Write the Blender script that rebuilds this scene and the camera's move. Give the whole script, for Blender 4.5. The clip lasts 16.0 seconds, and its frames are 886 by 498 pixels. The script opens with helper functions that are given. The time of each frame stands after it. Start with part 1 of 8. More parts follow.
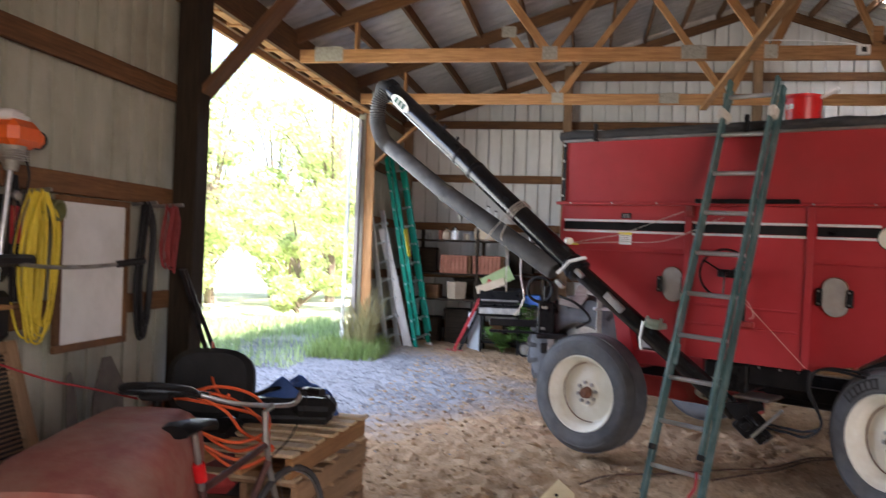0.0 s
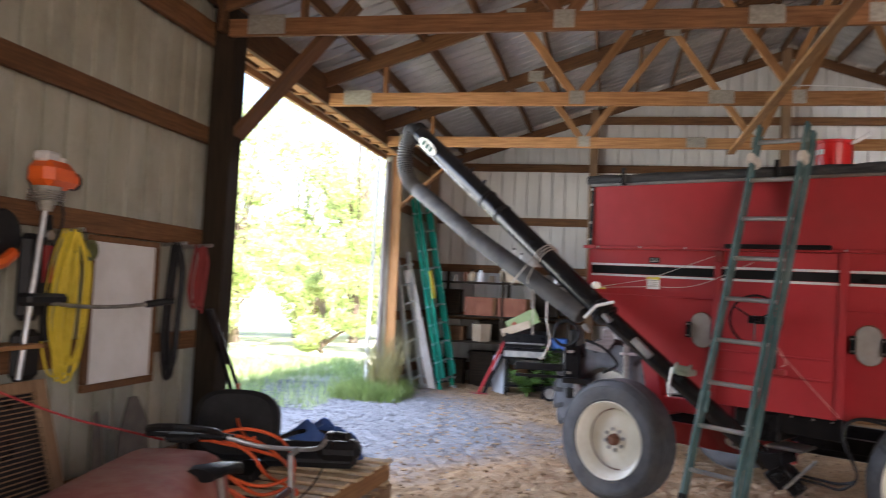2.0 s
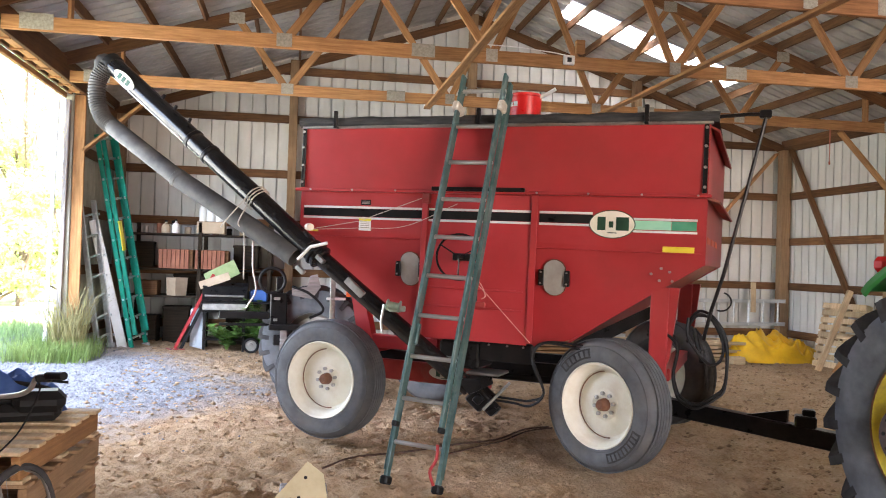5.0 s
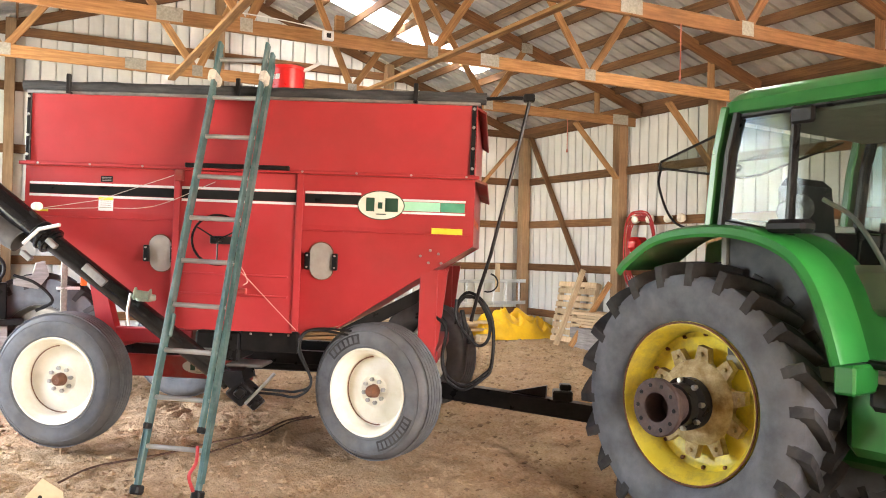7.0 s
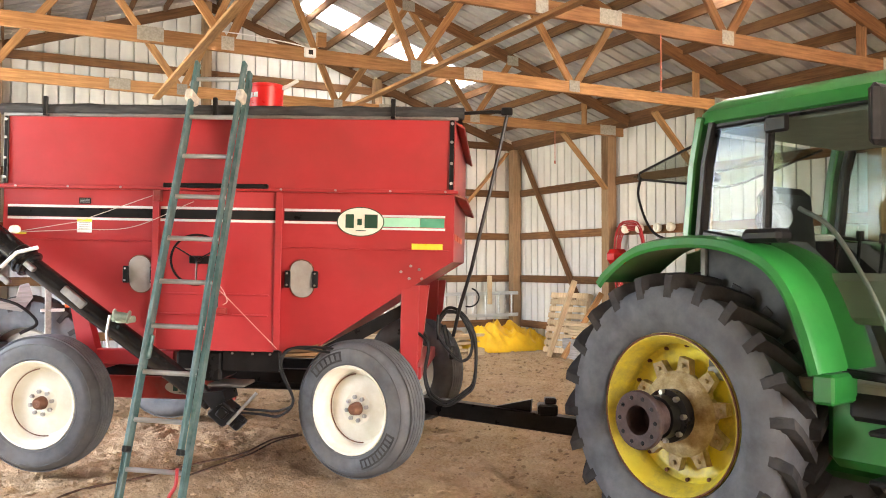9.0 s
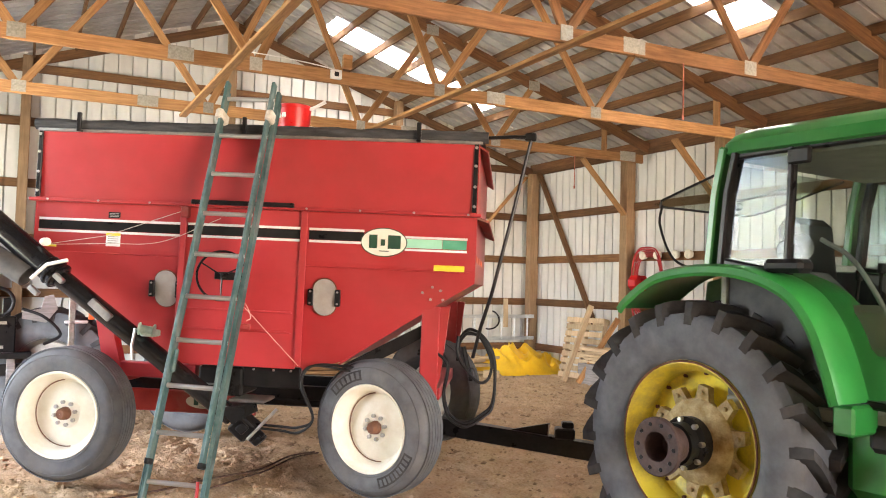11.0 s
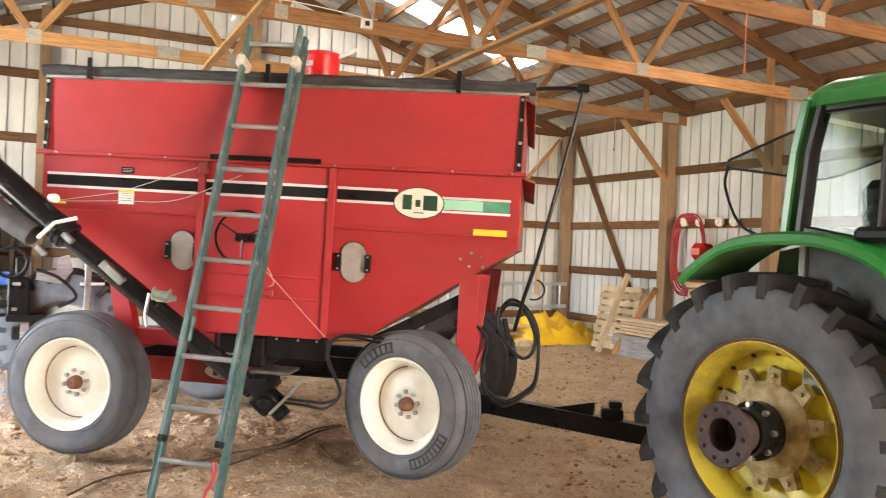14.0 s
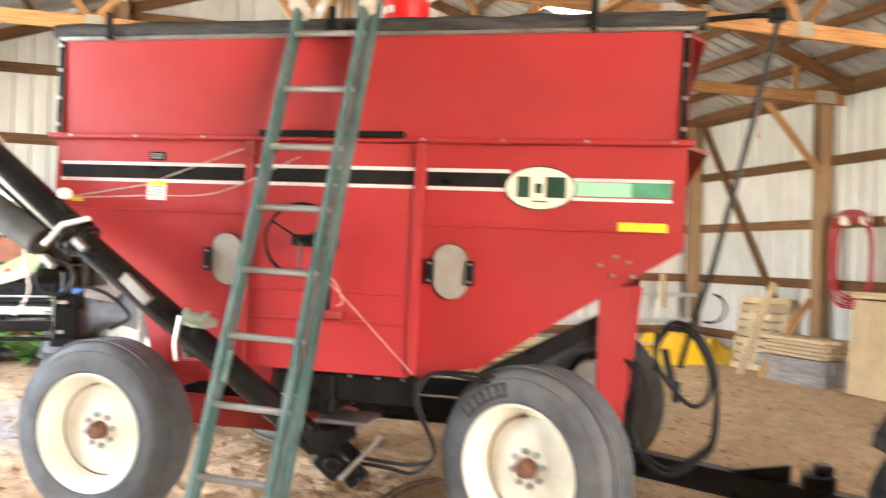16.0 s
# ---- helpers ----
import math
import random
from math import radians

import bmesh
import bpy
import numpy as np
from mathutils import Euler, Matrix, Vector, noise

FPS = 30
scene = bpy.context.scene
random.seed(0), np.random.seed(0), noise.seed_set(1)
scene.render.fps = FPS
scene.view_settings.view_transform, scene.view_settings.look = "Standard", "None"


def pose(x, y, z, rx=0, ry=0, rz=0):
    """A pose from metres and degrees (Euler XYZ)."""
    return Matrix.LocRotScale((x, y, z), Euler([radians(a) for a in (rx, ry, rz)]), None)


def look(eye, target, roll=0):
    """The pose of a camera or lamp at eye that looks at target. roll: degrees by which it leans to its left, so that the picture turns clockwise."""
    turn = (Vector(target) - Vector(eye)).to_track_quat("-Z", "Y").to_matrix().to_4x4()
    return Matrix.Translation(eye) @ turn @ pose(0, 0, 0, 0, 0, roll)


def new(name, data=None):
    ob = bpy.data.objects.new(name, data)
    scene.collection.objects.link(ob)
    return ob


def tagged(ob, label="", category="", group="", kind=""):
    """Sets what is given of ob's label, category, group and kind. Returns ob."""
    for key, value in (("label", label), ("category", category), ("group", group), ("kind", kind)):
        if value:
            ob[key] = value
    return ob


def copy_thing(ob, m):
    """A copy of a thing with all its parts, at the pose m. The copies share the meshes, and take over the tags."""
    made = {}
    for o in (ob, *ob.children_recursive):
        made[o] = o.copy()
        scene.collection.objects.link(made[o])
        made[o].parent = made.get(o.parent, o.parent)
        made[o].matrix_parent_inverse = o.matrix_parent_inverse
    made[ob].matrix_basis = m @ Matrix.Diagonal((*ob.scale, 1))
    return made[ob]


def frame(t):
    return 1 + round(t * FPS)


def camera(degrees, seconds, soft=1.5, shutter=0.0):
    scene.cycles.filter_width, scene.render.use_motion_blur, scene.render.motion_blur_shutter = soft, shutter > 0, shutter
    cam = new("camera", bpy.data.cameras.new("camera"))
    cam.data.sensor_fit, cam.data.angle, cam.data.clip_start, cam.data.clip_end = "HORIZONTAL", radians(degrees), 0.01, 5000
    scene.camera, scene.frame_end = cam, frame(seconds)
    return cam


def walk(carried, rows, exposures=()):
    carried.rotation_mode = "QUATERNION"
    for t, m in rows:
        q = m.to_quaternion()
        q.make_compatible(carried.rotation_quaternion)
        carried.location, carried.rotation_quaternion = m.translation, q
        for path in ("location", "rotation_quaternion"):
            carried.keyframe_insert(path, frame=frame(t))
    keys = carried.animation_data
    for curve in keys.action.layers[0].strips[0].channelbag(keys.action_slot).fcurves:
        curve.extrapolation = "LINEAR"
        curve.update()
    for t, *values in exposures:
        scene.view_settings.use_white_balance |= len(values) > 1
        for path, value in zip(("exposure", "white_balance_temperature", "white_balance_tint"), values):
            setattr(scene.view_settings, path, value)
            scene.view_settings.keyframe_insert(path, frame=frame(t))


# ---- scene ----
cam = camera(55.97, 16.0, soft=1.0, shutter=0.4)
PATH = [
    (0, (-0.237, 0.858, 1.754), (-0.571, 2.83, 1.761), 1.9),
    (0.5, (-0.288, 0.841, 1.768), (-0.794, 2.774, 1.858), 1.5),
    (1, (-0.309, 0.836, 1.761), (-0.887, 2.748, 1.859), 1.5),
    (1.5, (-0.293, 0.837, 1.764), (-0.869, 2.75, 1.861), 1.6),
    (2, (-0.258, 0.862, 1.767), (-0.652, 2.82, 1.87), 2.5),
    (2.5, (-0.253, 0.877, 1.75), (-0.345, 2.871, 1.874), 2.9),
    (3, (-0.251, 0.891, 1.744), (-0.233, 2.89, 1.823), 3),
    (3.2, (-0.248, 0.899, 1.75), (-0.217, 2.898, 1.798), 3),
    (5.3, (-0.467, 0.87, 1.604), (-0.103, 2.837, 1.634), 1.5),
    (5.5, (-0.438, 0.886, 1.604), (-0.071, 2.852, 1.629), 1.4),
    (6, (-0.419, 0.933, 1.594), (0.07, 2.872, 1.615), 1.1),
    (6.5, (-0.481, 1.09, 1.609), (0.341, 2.913, 1.635), 1.1),
    (7, (-0.522, 1.205, 1.603), (0.397, 2.981, 1.613), 1.2),
    (7.5, (-0.471, 1.195, 1.631), (0.461, 2.964, 1.646), 1.1),
    (8, (-0.433, 1.2, 1.625), (0.503, 2.968, 1.64), 0.8),
    (8.5, (-0.399, 1.187, 1.625), (0.528, 2.958, 1.651), 0.1),
    (10.8, (-0.472, 1.124, 1.634), (0.416, 2.914, 1.71), 1),
    (11, (-0.48, 1.132, 1.628), (0.411, 2.92, 1.718), 1.5),
    (11.5, (-0.463, 1.144, 1.635), (0.329, 2.978, 1.729), 2),
    (12, (-0.439, 1.177, 1.652), (0.327, 3.022, 1.753), 2.5),
    (12.5, (-0.391, 1.206, 1.651), (0.358, 3.058, 1.744), 2.9),
    (13, (-0.374, 1.274, 1.626), (0.365, 3.132, 1.671), 3),
    (13.5, (-0.377, 1.464, 1.624), (0.362, 3.323, 1.634), 3),
    (14, (-0.333, 1.651, 1.63), (0.507, 3.466, 1.634), 2.3),
    (14.5, (-0.146, 1.917, 1.605), (0.733, 3.714, 1.587), 1.6),
    (15, (-0.031, 2.181, 1.581), (0.84, 3.981, 1.552), 0.9),
    (15.5, (0.084, 2.618, 1.59), (0.946, 4.423, 1.558), 1.2),
    (15.7, (0.147, 2.836, 1.57), (0.969, 4.659, 1.551), 1.1),
    (16, (0.198, 3.117, 1.593), (0.808, 5.022, 1.615), 1.5),
]
EXPOSURES = [(0.0, 2.48, 6150, 24), (1.5, 2.42, 6150, 24), (2.4, 2.62, 6200, 24), (3.2, 2.98, 6250, 23), (5.3, 3.36, 6400, 21), (6.0, 3.6, 6650, 20), (7.0, 4.12, 6900, 20), (11.0, 4.02, 6900, 20), (13.5, 3.9, 6900, 20), (15.0, 4.2, 6900, 18), (16.0, 4.25, 6900, 17)]
walk(cam, [(t, look(eye, target, roll)) for t, eye, target, roll in PATH], EXPOSURES)

# ---- world and sun ----
world = bpy.data.worlds.new("world")
scene.world = world
world.use_nodes = True
wn, wl = world.node_tree.nodes, world.node_tree.links
sky = wn.new("ShaderNodeTexSky")
sky.sky_type, sky.sun_disc = "NISHITA", False
sky.sun_elevation, sky.sun_rotation = radians(54.7), radians(135)
wn["Background"].inputs["Strength"].default_value = 0.14
wl.new(sky.outputs["Color"], wn["Background"].inputs["Color"])
sun_data = bpy.data.lights.new("sun", "SUN")
sun_data.energy, sun_data.angle, sun_data.color = 5.0, radians(0.5), (1.0, 0.95, 0.88)
sun = new("sun", sun_data)
sun.matrix_world = look((20, -20, 40), (0, 0, 0))

# daylight that enters by the wide front doorway and by the side doorway
def opening_light(name, m, sx, sy, watts, col):
    d = bpy.data.lights.new(name, "AREA")
    d.shape, d.size, d.size_y, d.energy, d.color = "RECTANGLE", sx, sy, watts, col
    o = new(name, d)
    o.matrix_world = m
    return o

opening_light("front_doorway_light", look((5.0, -5.9, 2.2), (4.4, 6, 1.3)), 5.6, 3.4, 90, (1.0, 0.92, 0.8))
opening_light("side_doorway_light", look((-3.9, 10.2, 2.0), (-1.2, 10.2, 0.2)), 5.2, 3.2, 46, (0.84, 0.94, 1.0))

# ---- materials ----
def node(nt, kind, **kw):
    n = nt.nodes.new(kind)
    for k, v in kw.items():
        n.inputs[k].default_value = v
    return n

def pbr(name, c1, c2, scale=6.0, rough=0.6, metal=0.0, bump=0.15, bscale=60.0, stretch=(1, 1, 1), dirt=None, dscale=1.2, damt=0.5, vary=0.12, coat=0.0, island=False, rvar=0.12, spec=0.5):
    """Base colour between c1 and c2 by fine noise, dirt by broad noise, a little change from piece to piece, fine relief."""
    m = bpy.data.materials.new(name)
    m.use_nodes = True
    nt = m.node_tree
    L = nt.links.new
    bs = nt.nodes["Principled BSDF"]
    tc = nt.nodes.new("ShaderNodeTexCoord")
    mp = nt.nodes.new("ShaderNodeMapping")
    mp.inputs["Scale"].default_value = stretch
    L(tc.outputs["Object"], mp.inputs["Vector"])
    info = nt.nodes.new("ShaderNodeObjectInfo")
    n1 = node(nt, "ShaderNodeTexNoise", Scale=scale, Detail=6.0, Roughness=0.62)
    n1.noise_dimensions = "4D"
    rnd = nt.nodes.new("ShaderNodeMath")
    rnd.operation = "MULTIPLY"
    rnd.inputs[1].default_value = 37.0
    L(info.outputs["Random"], rnd.inputs[0])
    L(rnd.outputs[0], n1.inputs["W"])
    L(mp.outputs[0], n1.inputs["Vector"])
    ramp = nt.nodes.new("ShaderNodeValToRGB")
    ramp.color_ramp.elements[0].position, ramp.color_ramp.elements[1].position = 0.34, 0.66
    ramp.color_ramp.elements[0].color, ramp.color_ramp.elements[1].color = (*c1, 1), (*c2, 1)
    L(n1.outputs[0], ramp.inputs[0])
    col = ramp.outputs[0]
    if dirt:
        n2 = node(nt, "ShaderNodeTexNoise", Scale=dscale, Detail=8.0, Roughness=0.7)
        L(tc.outputs["Object"], n2.inputs["Vector"])
        r2 = nt.nodes.new("ShaderNodeValToRGB")
        r2.color_ramp.elements[0].position, r2.color_ramp.elements[1].position = 0.45, 0.72
        r2.color_ramp.elements[0].color, r2.color_ramp.elements[1].color = (0, 0, 0, 1), (damt, damt, damt, 1)
        L(n2.outputs[0], r2.inputs[0])
        mx = nt.nodes.new("ShaderNodeMix")
        mx.data_type = "RGBA"
        mx.inputs[7].default_value = (*dirt, 1)
        L(r2.outputs[0], mx.inputs[0])
        L(col, mx.inputs[6])
        col = mx.outputs[2]
    hs = nt.nodes.new("ShaderNodeHueSaturation")
    mr = nt.nodes.new("ShaderNodeMapRange")
    mr.inputs[3].default_value, mr.inputs[4].default_value = 1 - vary, 1 + vary
    if island:
        ge = nt.nodes.new("ShaderNodeNewGeometry")
        L(ge.outputs["Random Per Island"], mr.inputs[0])
    else:
        L(info.outputs["Random"], mr.inputs[0])
    L(mr.outputs[0], hs.inputs["Value"])
    L(col, hs.inputs["Color"])
    L(hs.outputs[0], bs.inputs["Base Color"])
    mr2 = nt.nodes.new("ShaderNodeMapRange")
    mr2.inputs[3].default_value, mr2.inputs[4].default_value = max(rough - rvar, 0.03), min(rough + rvar, 1)
    L(n1.outputs[0], mr2.inputs[0])
    L(mr2.outputs[0], bs.inputs["Roughness"])
    bs.inputs["Metallic"].default_value = metal
    bs.inputs["Coat Weight"].default_value = coat
    bs.inputs["Specular IOR Level"].default_value = spec if rough < 0.5 or metal > 0.1 else min(spec, 0.2)
    if bump:
        n3 = node(nt, "ShaderNodeTexNoise", Scale=bscale, Detail=4.0)
        L(mp.outputs[0], n3.inputs["Vector"])
        bp = node(nt, "ShaderNodeBump", Strength=bump, Distance=0.01)
        L(n3.outputs[0], bp.inputs["Height"])
        L(bp.outputs[0], bs.inputs["Normal"])
    return m

GRAIN = (0.6, 9, 9)
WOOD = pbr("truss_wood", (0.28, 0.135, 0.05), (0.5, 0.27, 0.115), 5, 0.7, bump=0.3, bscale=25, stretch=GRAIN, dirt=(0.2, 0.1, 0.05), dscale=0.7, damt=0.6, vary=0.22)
# truss wood again, darkened for the backlit near trusses
WOOD_SHADED = pbr("shaded_truss_wood", (0.18, 0.082, 0.034), (0.34, 0.17, 0.075), 5, 0.7, bump=0.3, bscale=25, stretch=GRAIN, dirt=(0.1, 0.055, 0.03), dscale=0.7, damt=0.6, vary=0.2)
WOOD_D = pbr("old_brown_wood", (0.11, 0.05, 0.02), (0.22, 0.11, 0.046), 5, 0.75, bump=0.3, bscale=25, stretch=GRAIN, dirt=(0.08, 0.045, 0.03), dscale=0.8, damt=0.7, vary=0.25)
POSTW = pbr("post_wood", (0.25, 0.15, 0.08), (0.36, 0.23, 0.13), 5, 0.8, bump=0.35, bscale=25, stretch=GRAIN, dirt=(0.12, 0.08, 0.05), dscale=1.0, damt=0.5, vary=0.15)
# near-black wood of the posts; on the shelving it stands in for shade
POST_DARK = pbr("dark_post_and_shaded_shelf_wood", (0.02, 0.014, 0.009), (0.045, 0.031, 0.018), 5, 0.8, bump=0.4, bscale=25, stretch=GRAIN, vary=0.12)
GREYW = pbr("weathered_grey_wood", (0.24, 0.22, 0.21), (0.42, 0.39, 0.37), 5, 0.85, bump=0.5, bscale=25, stretch=GRAIN, dirt=(0.16, 0.12, 0.09), dscale=1.3, damt=0.6)
PALE = pbr("pale_pallet_wood", (0.5, 0.36, 0.21), (0.68, 0.52, 0.33), 5, 0.75, bump=0.3, bscale=25, stretch=GRAIN, dirt=(0.28, 0.2, 0.12), dscale=2, damt=0.5, vary=0.2)
# west wall sheets: darker and yellower than SHEET, with stains
SHEET_L = pbr("stained_off_white_sheet_metal", (0.36, 0.355, 0.27), (0.5, 0.495, 0.4), 3, 0.35, 0.0, bump=0.05, bscale=12, stretch=(1, 1, 0.3), dirt=(0.22, 0.19, 0.12), dscale=1.6, damt=0.6)
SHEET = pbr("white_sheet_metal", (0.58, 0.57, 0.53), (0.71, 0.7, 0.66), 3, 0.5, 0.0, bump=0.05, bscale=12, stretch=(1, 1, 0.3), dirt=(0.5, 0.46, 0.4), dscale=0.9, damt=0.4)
ROOF = pbr("galvanised_roof_sheet", (0.34, 0.33, 0.32), (0.5, 0.49, 0.47), 3, 0.5, 0.1, bump=0.04, bscale=10, dirt=(0.38, 0.36, 0.33), dscale=0.6, damt=0.5)
GALV = pbr("galvanised_plate", (0.27, 0.26, 0.22), (0.44, 0.43, 0.37), 45, 0.5, 0.5, bump=0.5, bscale=140)
STEEL = pbr("worn_steel", (0.35, 0.34, 0.32), (0.55, 0.54, 0.51), 12, 0.4, 0.9, bump=0.1)
ALU = pbr("dull_aluminium", (0.5, 0.52, 0.52), (0.68, 0.7, 0.7), 9, 0.42, 0.85, bump=0.06, stretch=(0.5, 4, 4))
HUBM = pbr("dark_hub_casting", (0.05, 0.03, 0.028), (0.1, 0.062, 0.055), 14, 0.65, 0.2, bump=0.4, bscale=60)
RUST = pbr("rusty_iron", (0.13, 0.055, 0.03), (0.26, 0.12, 0.07), 18, 0.8, 0.3, bump=0.5, bscale=70)
BLACK = pbr("black_painted_steel", (0.006, 0.006, 0.007), (0.016, 0.015, 0.015), 7, 0.3, 0.0, spec=0.2, bump=0.05, dirt=(0.045, 0.04, 0.035), dscale=3, damt=0.3)
PLASTIC = pbr("black_plastic", (0.008, 0.008, 0.009), (0.018, 0.018, 0.018), 8, 0.5, bump=0.1, dirt=(0.04, 0.037, 0.033), dscale=4, damt=0.3)
RUBBER = pbr("dusty_tyre_rubber", (0.085, 0.09, 0.098), (0.15, 0.157, 0.168), 6, 0.85, bump=0.15, bscale=90, dirt=(0.17, 0.15, 0.13), dscale=2.2, damt=0.6)
TYRE = pbr("tractor_tyre_rubber", (0.1, 0.11, 0.124), (0.19, 0.203, 0.222), 5, 0.8, bump=0.22, bscale=60, dirt=(0.13, 0.115, 0.1), dscale=1.6, damt=0.55)
RUBBER_D = pbr("tread_rubber", (0.035, 0.035, 0.037), (0.075, 0.074, 0.074), 8, 0.85, bump=0.2, bscale=70, dirt=(0.1, 0.085, 0.07), dscale=3, damt=0.5)
RED = pbr("red_wagon_paint", (0.39, 0.026, 0.03), (0.46, 0.04, 0.044), 2.5, 0.38, spec=0.5, bump=0.025, bscale=5, dirt=(0.25, 0.05, 0.04), dscale=1.1, damt=0.45, vary=0.03, rvar=0.06, coat=0.05)
RED_D = pbr("dusty_red_paint", (0.26, 0.03, 0.027), (0.36, 0.05, 0.042), 5, 0.55, bump=0.1, dirt=(0.22, 0.13, 0.1), dscale=1.7, damt=0.95)
CREAM = pbr("cream_wheel_paint", (0.76, 0.73, 0.61), (0.85, 0.82, 0.72), 4, 0.45, bump=0.05, dirt=(0.55, 0.46, 0.3), dscale=5, damt=0.4)
YELLOW = pbr("yellow_wheel_paint", (0.72, 0.58, 0.045), (0.82, 0.7, 0.09), 5, 0.4, bump=0.08, dirt=(0.32, 0.25, 0.1), dscale=5, damt=0.85)
MUDDY = pbr("muddy_casting", (0.3, 0.21, 0.09), (0.55, 0.47, 0.29), 14, 0.85, bump=0.8, bscale=40, dirt=(0.17, 0.11, 0.05), dscale=7, damt=0.8)
GREEN = pbr("green_tractor_paint", (0.01, 0.165, 0.03), (0.018, 0.225, 0.042), 3, 0.32, bump=0.02, bscale=6, dirt=(0.08, 0.2, 0.07), dscale=2, damt=0.3, coat=0.15, rvar=0.05)
GREEN_G = pbr("green_fibreglass", (0.0, 0.2, 0.14), (0.01, 0.29, 0.21), 4, 0.5, bump=0.1, dirt=(0.06, 0.16, 0.13), dscale=4, damt=0.4)
RAIL_G = pbr("grey_green_painted_rail", (0.03, 0.085, 0.083), (0.075, 0.155, 0.15), 7, 0.5, 0.2, bump=0.1, dirt=(0.22, 0.27, 0.26), dscale=6, damt=0.6)
WHITE = pbr("white_paint", (0.72, 0.72, 0.69), (0.82, 0.82, 0.8), 4, 0.45, bump=0.03, dirt=(0.5, 0.48, 0.44), dscale=2.5, damt=0.4)
CREAMY = pbr("cream_painted_sheet", (0.62, 0.53, 0.33), (0.72, 0.64, 0.43), 4, 0.5, bump=0.05, dirt=(0.4, 0.31, 0.18), dscale=3, damt=0.6)
TARP = pbr("yellow_tarp_cloth", (0.85, 0.47, 0.008), (0.9, 0.56, 0.02), 6, 0.4, bump=1.0, bscale=8, dirt=(0.45, 0.22, 0.03), dscale=2.5, damt=0.4)
DARKTARP = pbr("dark_roll_tarp", (0.03, 0.032, 0.034), (0.09, 0.09, 0.09), 8, 0.5, bump=1.0, bscale=16, stretch=(0.5, 3, 3))
ORANGE = pbr("orange_plastic", (0.7, 0.1, 0.012), (0.8, 0.15, 0.02), 5, 0.4, bump=0.04)
YROPE = pbr("yellow_cord", (0.62, 0.46, 0.03), (0.75, 0.58, 0.06), 20, 0.55, bump=0.2)
OCORD = pbr("orange_cord", (0.62, 0.085, 0.025), (0.72, 0.13, 0.04), 20, 0.5, bump=0.1)
RCORD = pbr("red_air_hose", (0.34, 0.025, 0.028), (0.42, 0.045, 0.045), 20, 0.5, bump=0.1)
ROPE = pbr("pale_rope", (0.5, 0.45, 0.38), (0.68, 0.63, 0.55), 60, 0.85, bump=0.5, bscale=200)
BLUE = pbr("blue_tarp", (0.03, 0.07, 0.2), (0.06, 0.12, 0.32), 9, 0.5, bump=0.5, bscale=14)
BROWN = pbr("reddish_brown_slats", (0.24, 0.09, 0.055), (0.34, 0.14, 0.085), 6, 0.7, bump=0.2)
CARD = pbr("cardboard", (0.42, 0.32, 0.22), (0.52, 0.42, 0.3), 5, 0.85, bump=0.1)
BAGM = pbr("white_plastic_bag", (0.4, 0.41, 0.36), (0.58, 0.58, 0.52), 9, 0.35, bump=0.9, bscale=14)
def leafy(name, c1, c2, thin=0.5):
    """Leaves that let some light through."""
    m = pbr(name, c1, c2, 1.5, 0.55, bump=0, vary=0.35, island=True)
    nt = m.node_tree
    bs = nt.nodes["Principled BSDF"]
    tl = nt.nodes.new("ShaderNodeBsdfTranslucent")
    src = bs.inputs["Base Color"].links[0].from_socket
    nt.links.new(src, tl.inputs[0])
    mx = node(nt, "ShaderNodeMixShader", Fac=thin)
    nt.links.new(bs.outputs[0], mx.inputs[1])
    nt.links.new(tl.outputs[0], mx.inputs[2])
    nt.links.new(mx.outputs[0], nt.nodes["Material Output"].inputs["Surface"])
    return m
# leaf colour lifted well above real leaves, to stand in for glaring sun
FOLIAGE = leafy("sun_paled_foliage", (0.4, 0.5, 0.18), (0.7, 0.76, 0.42), 0.6)
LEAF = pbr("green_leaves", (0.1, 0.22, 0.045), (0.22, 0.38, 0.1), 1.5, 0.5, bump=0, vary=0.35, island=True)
GRASS = pbr("grass_blades", (0.09, 0.19, 0.03), (0.2, 0.33, 0.08), 2.5, 0.7, bump=0, vary=0.3, island=True)
STONE = pbr("crushed_stone", (0.14, 0.15, 0.17), (0.27, 0.285, 0.31), 3, 0.85, bump=0.3, vary=0.4, island=True)
BARK = pbr("bark", (0.14, 0.11, 0.08), (0.24, 0.19, 0.14), 9, 0.9, bump=0.8, bscale=20)
REFL_Y = pbr("yellow_reflector", (0.78, 0.66, 0.04), (0.85, 0.74, 0.08), 8, 0.3, bump=0.02)
# mint reflection on the black stripe, put into the colour
MINT_GLARE = pbr("mint_green_glare", (0.3, 0.68, 0.48), (0.38, 0.75, 0.56), 8, 0.3, bump=0.02)
DKGREEN = pbr("dark_green_lettering", (0.015, 0.06, 0.035), (0.025, 0.09, 0.05), 8, 0.4, bump=0)
INTERIOR = pbr("grey_cab_lining", (0.3, 0.3, 0.28), (0.4, 0.4, 0.37), 8, 0.7, bump=0.1)
REDGL = pbr("red_lamp_plastic", (0.5, 0.01, 0.01), (0.6, 0.02, 0.02), 8, 0.15, bump=0)

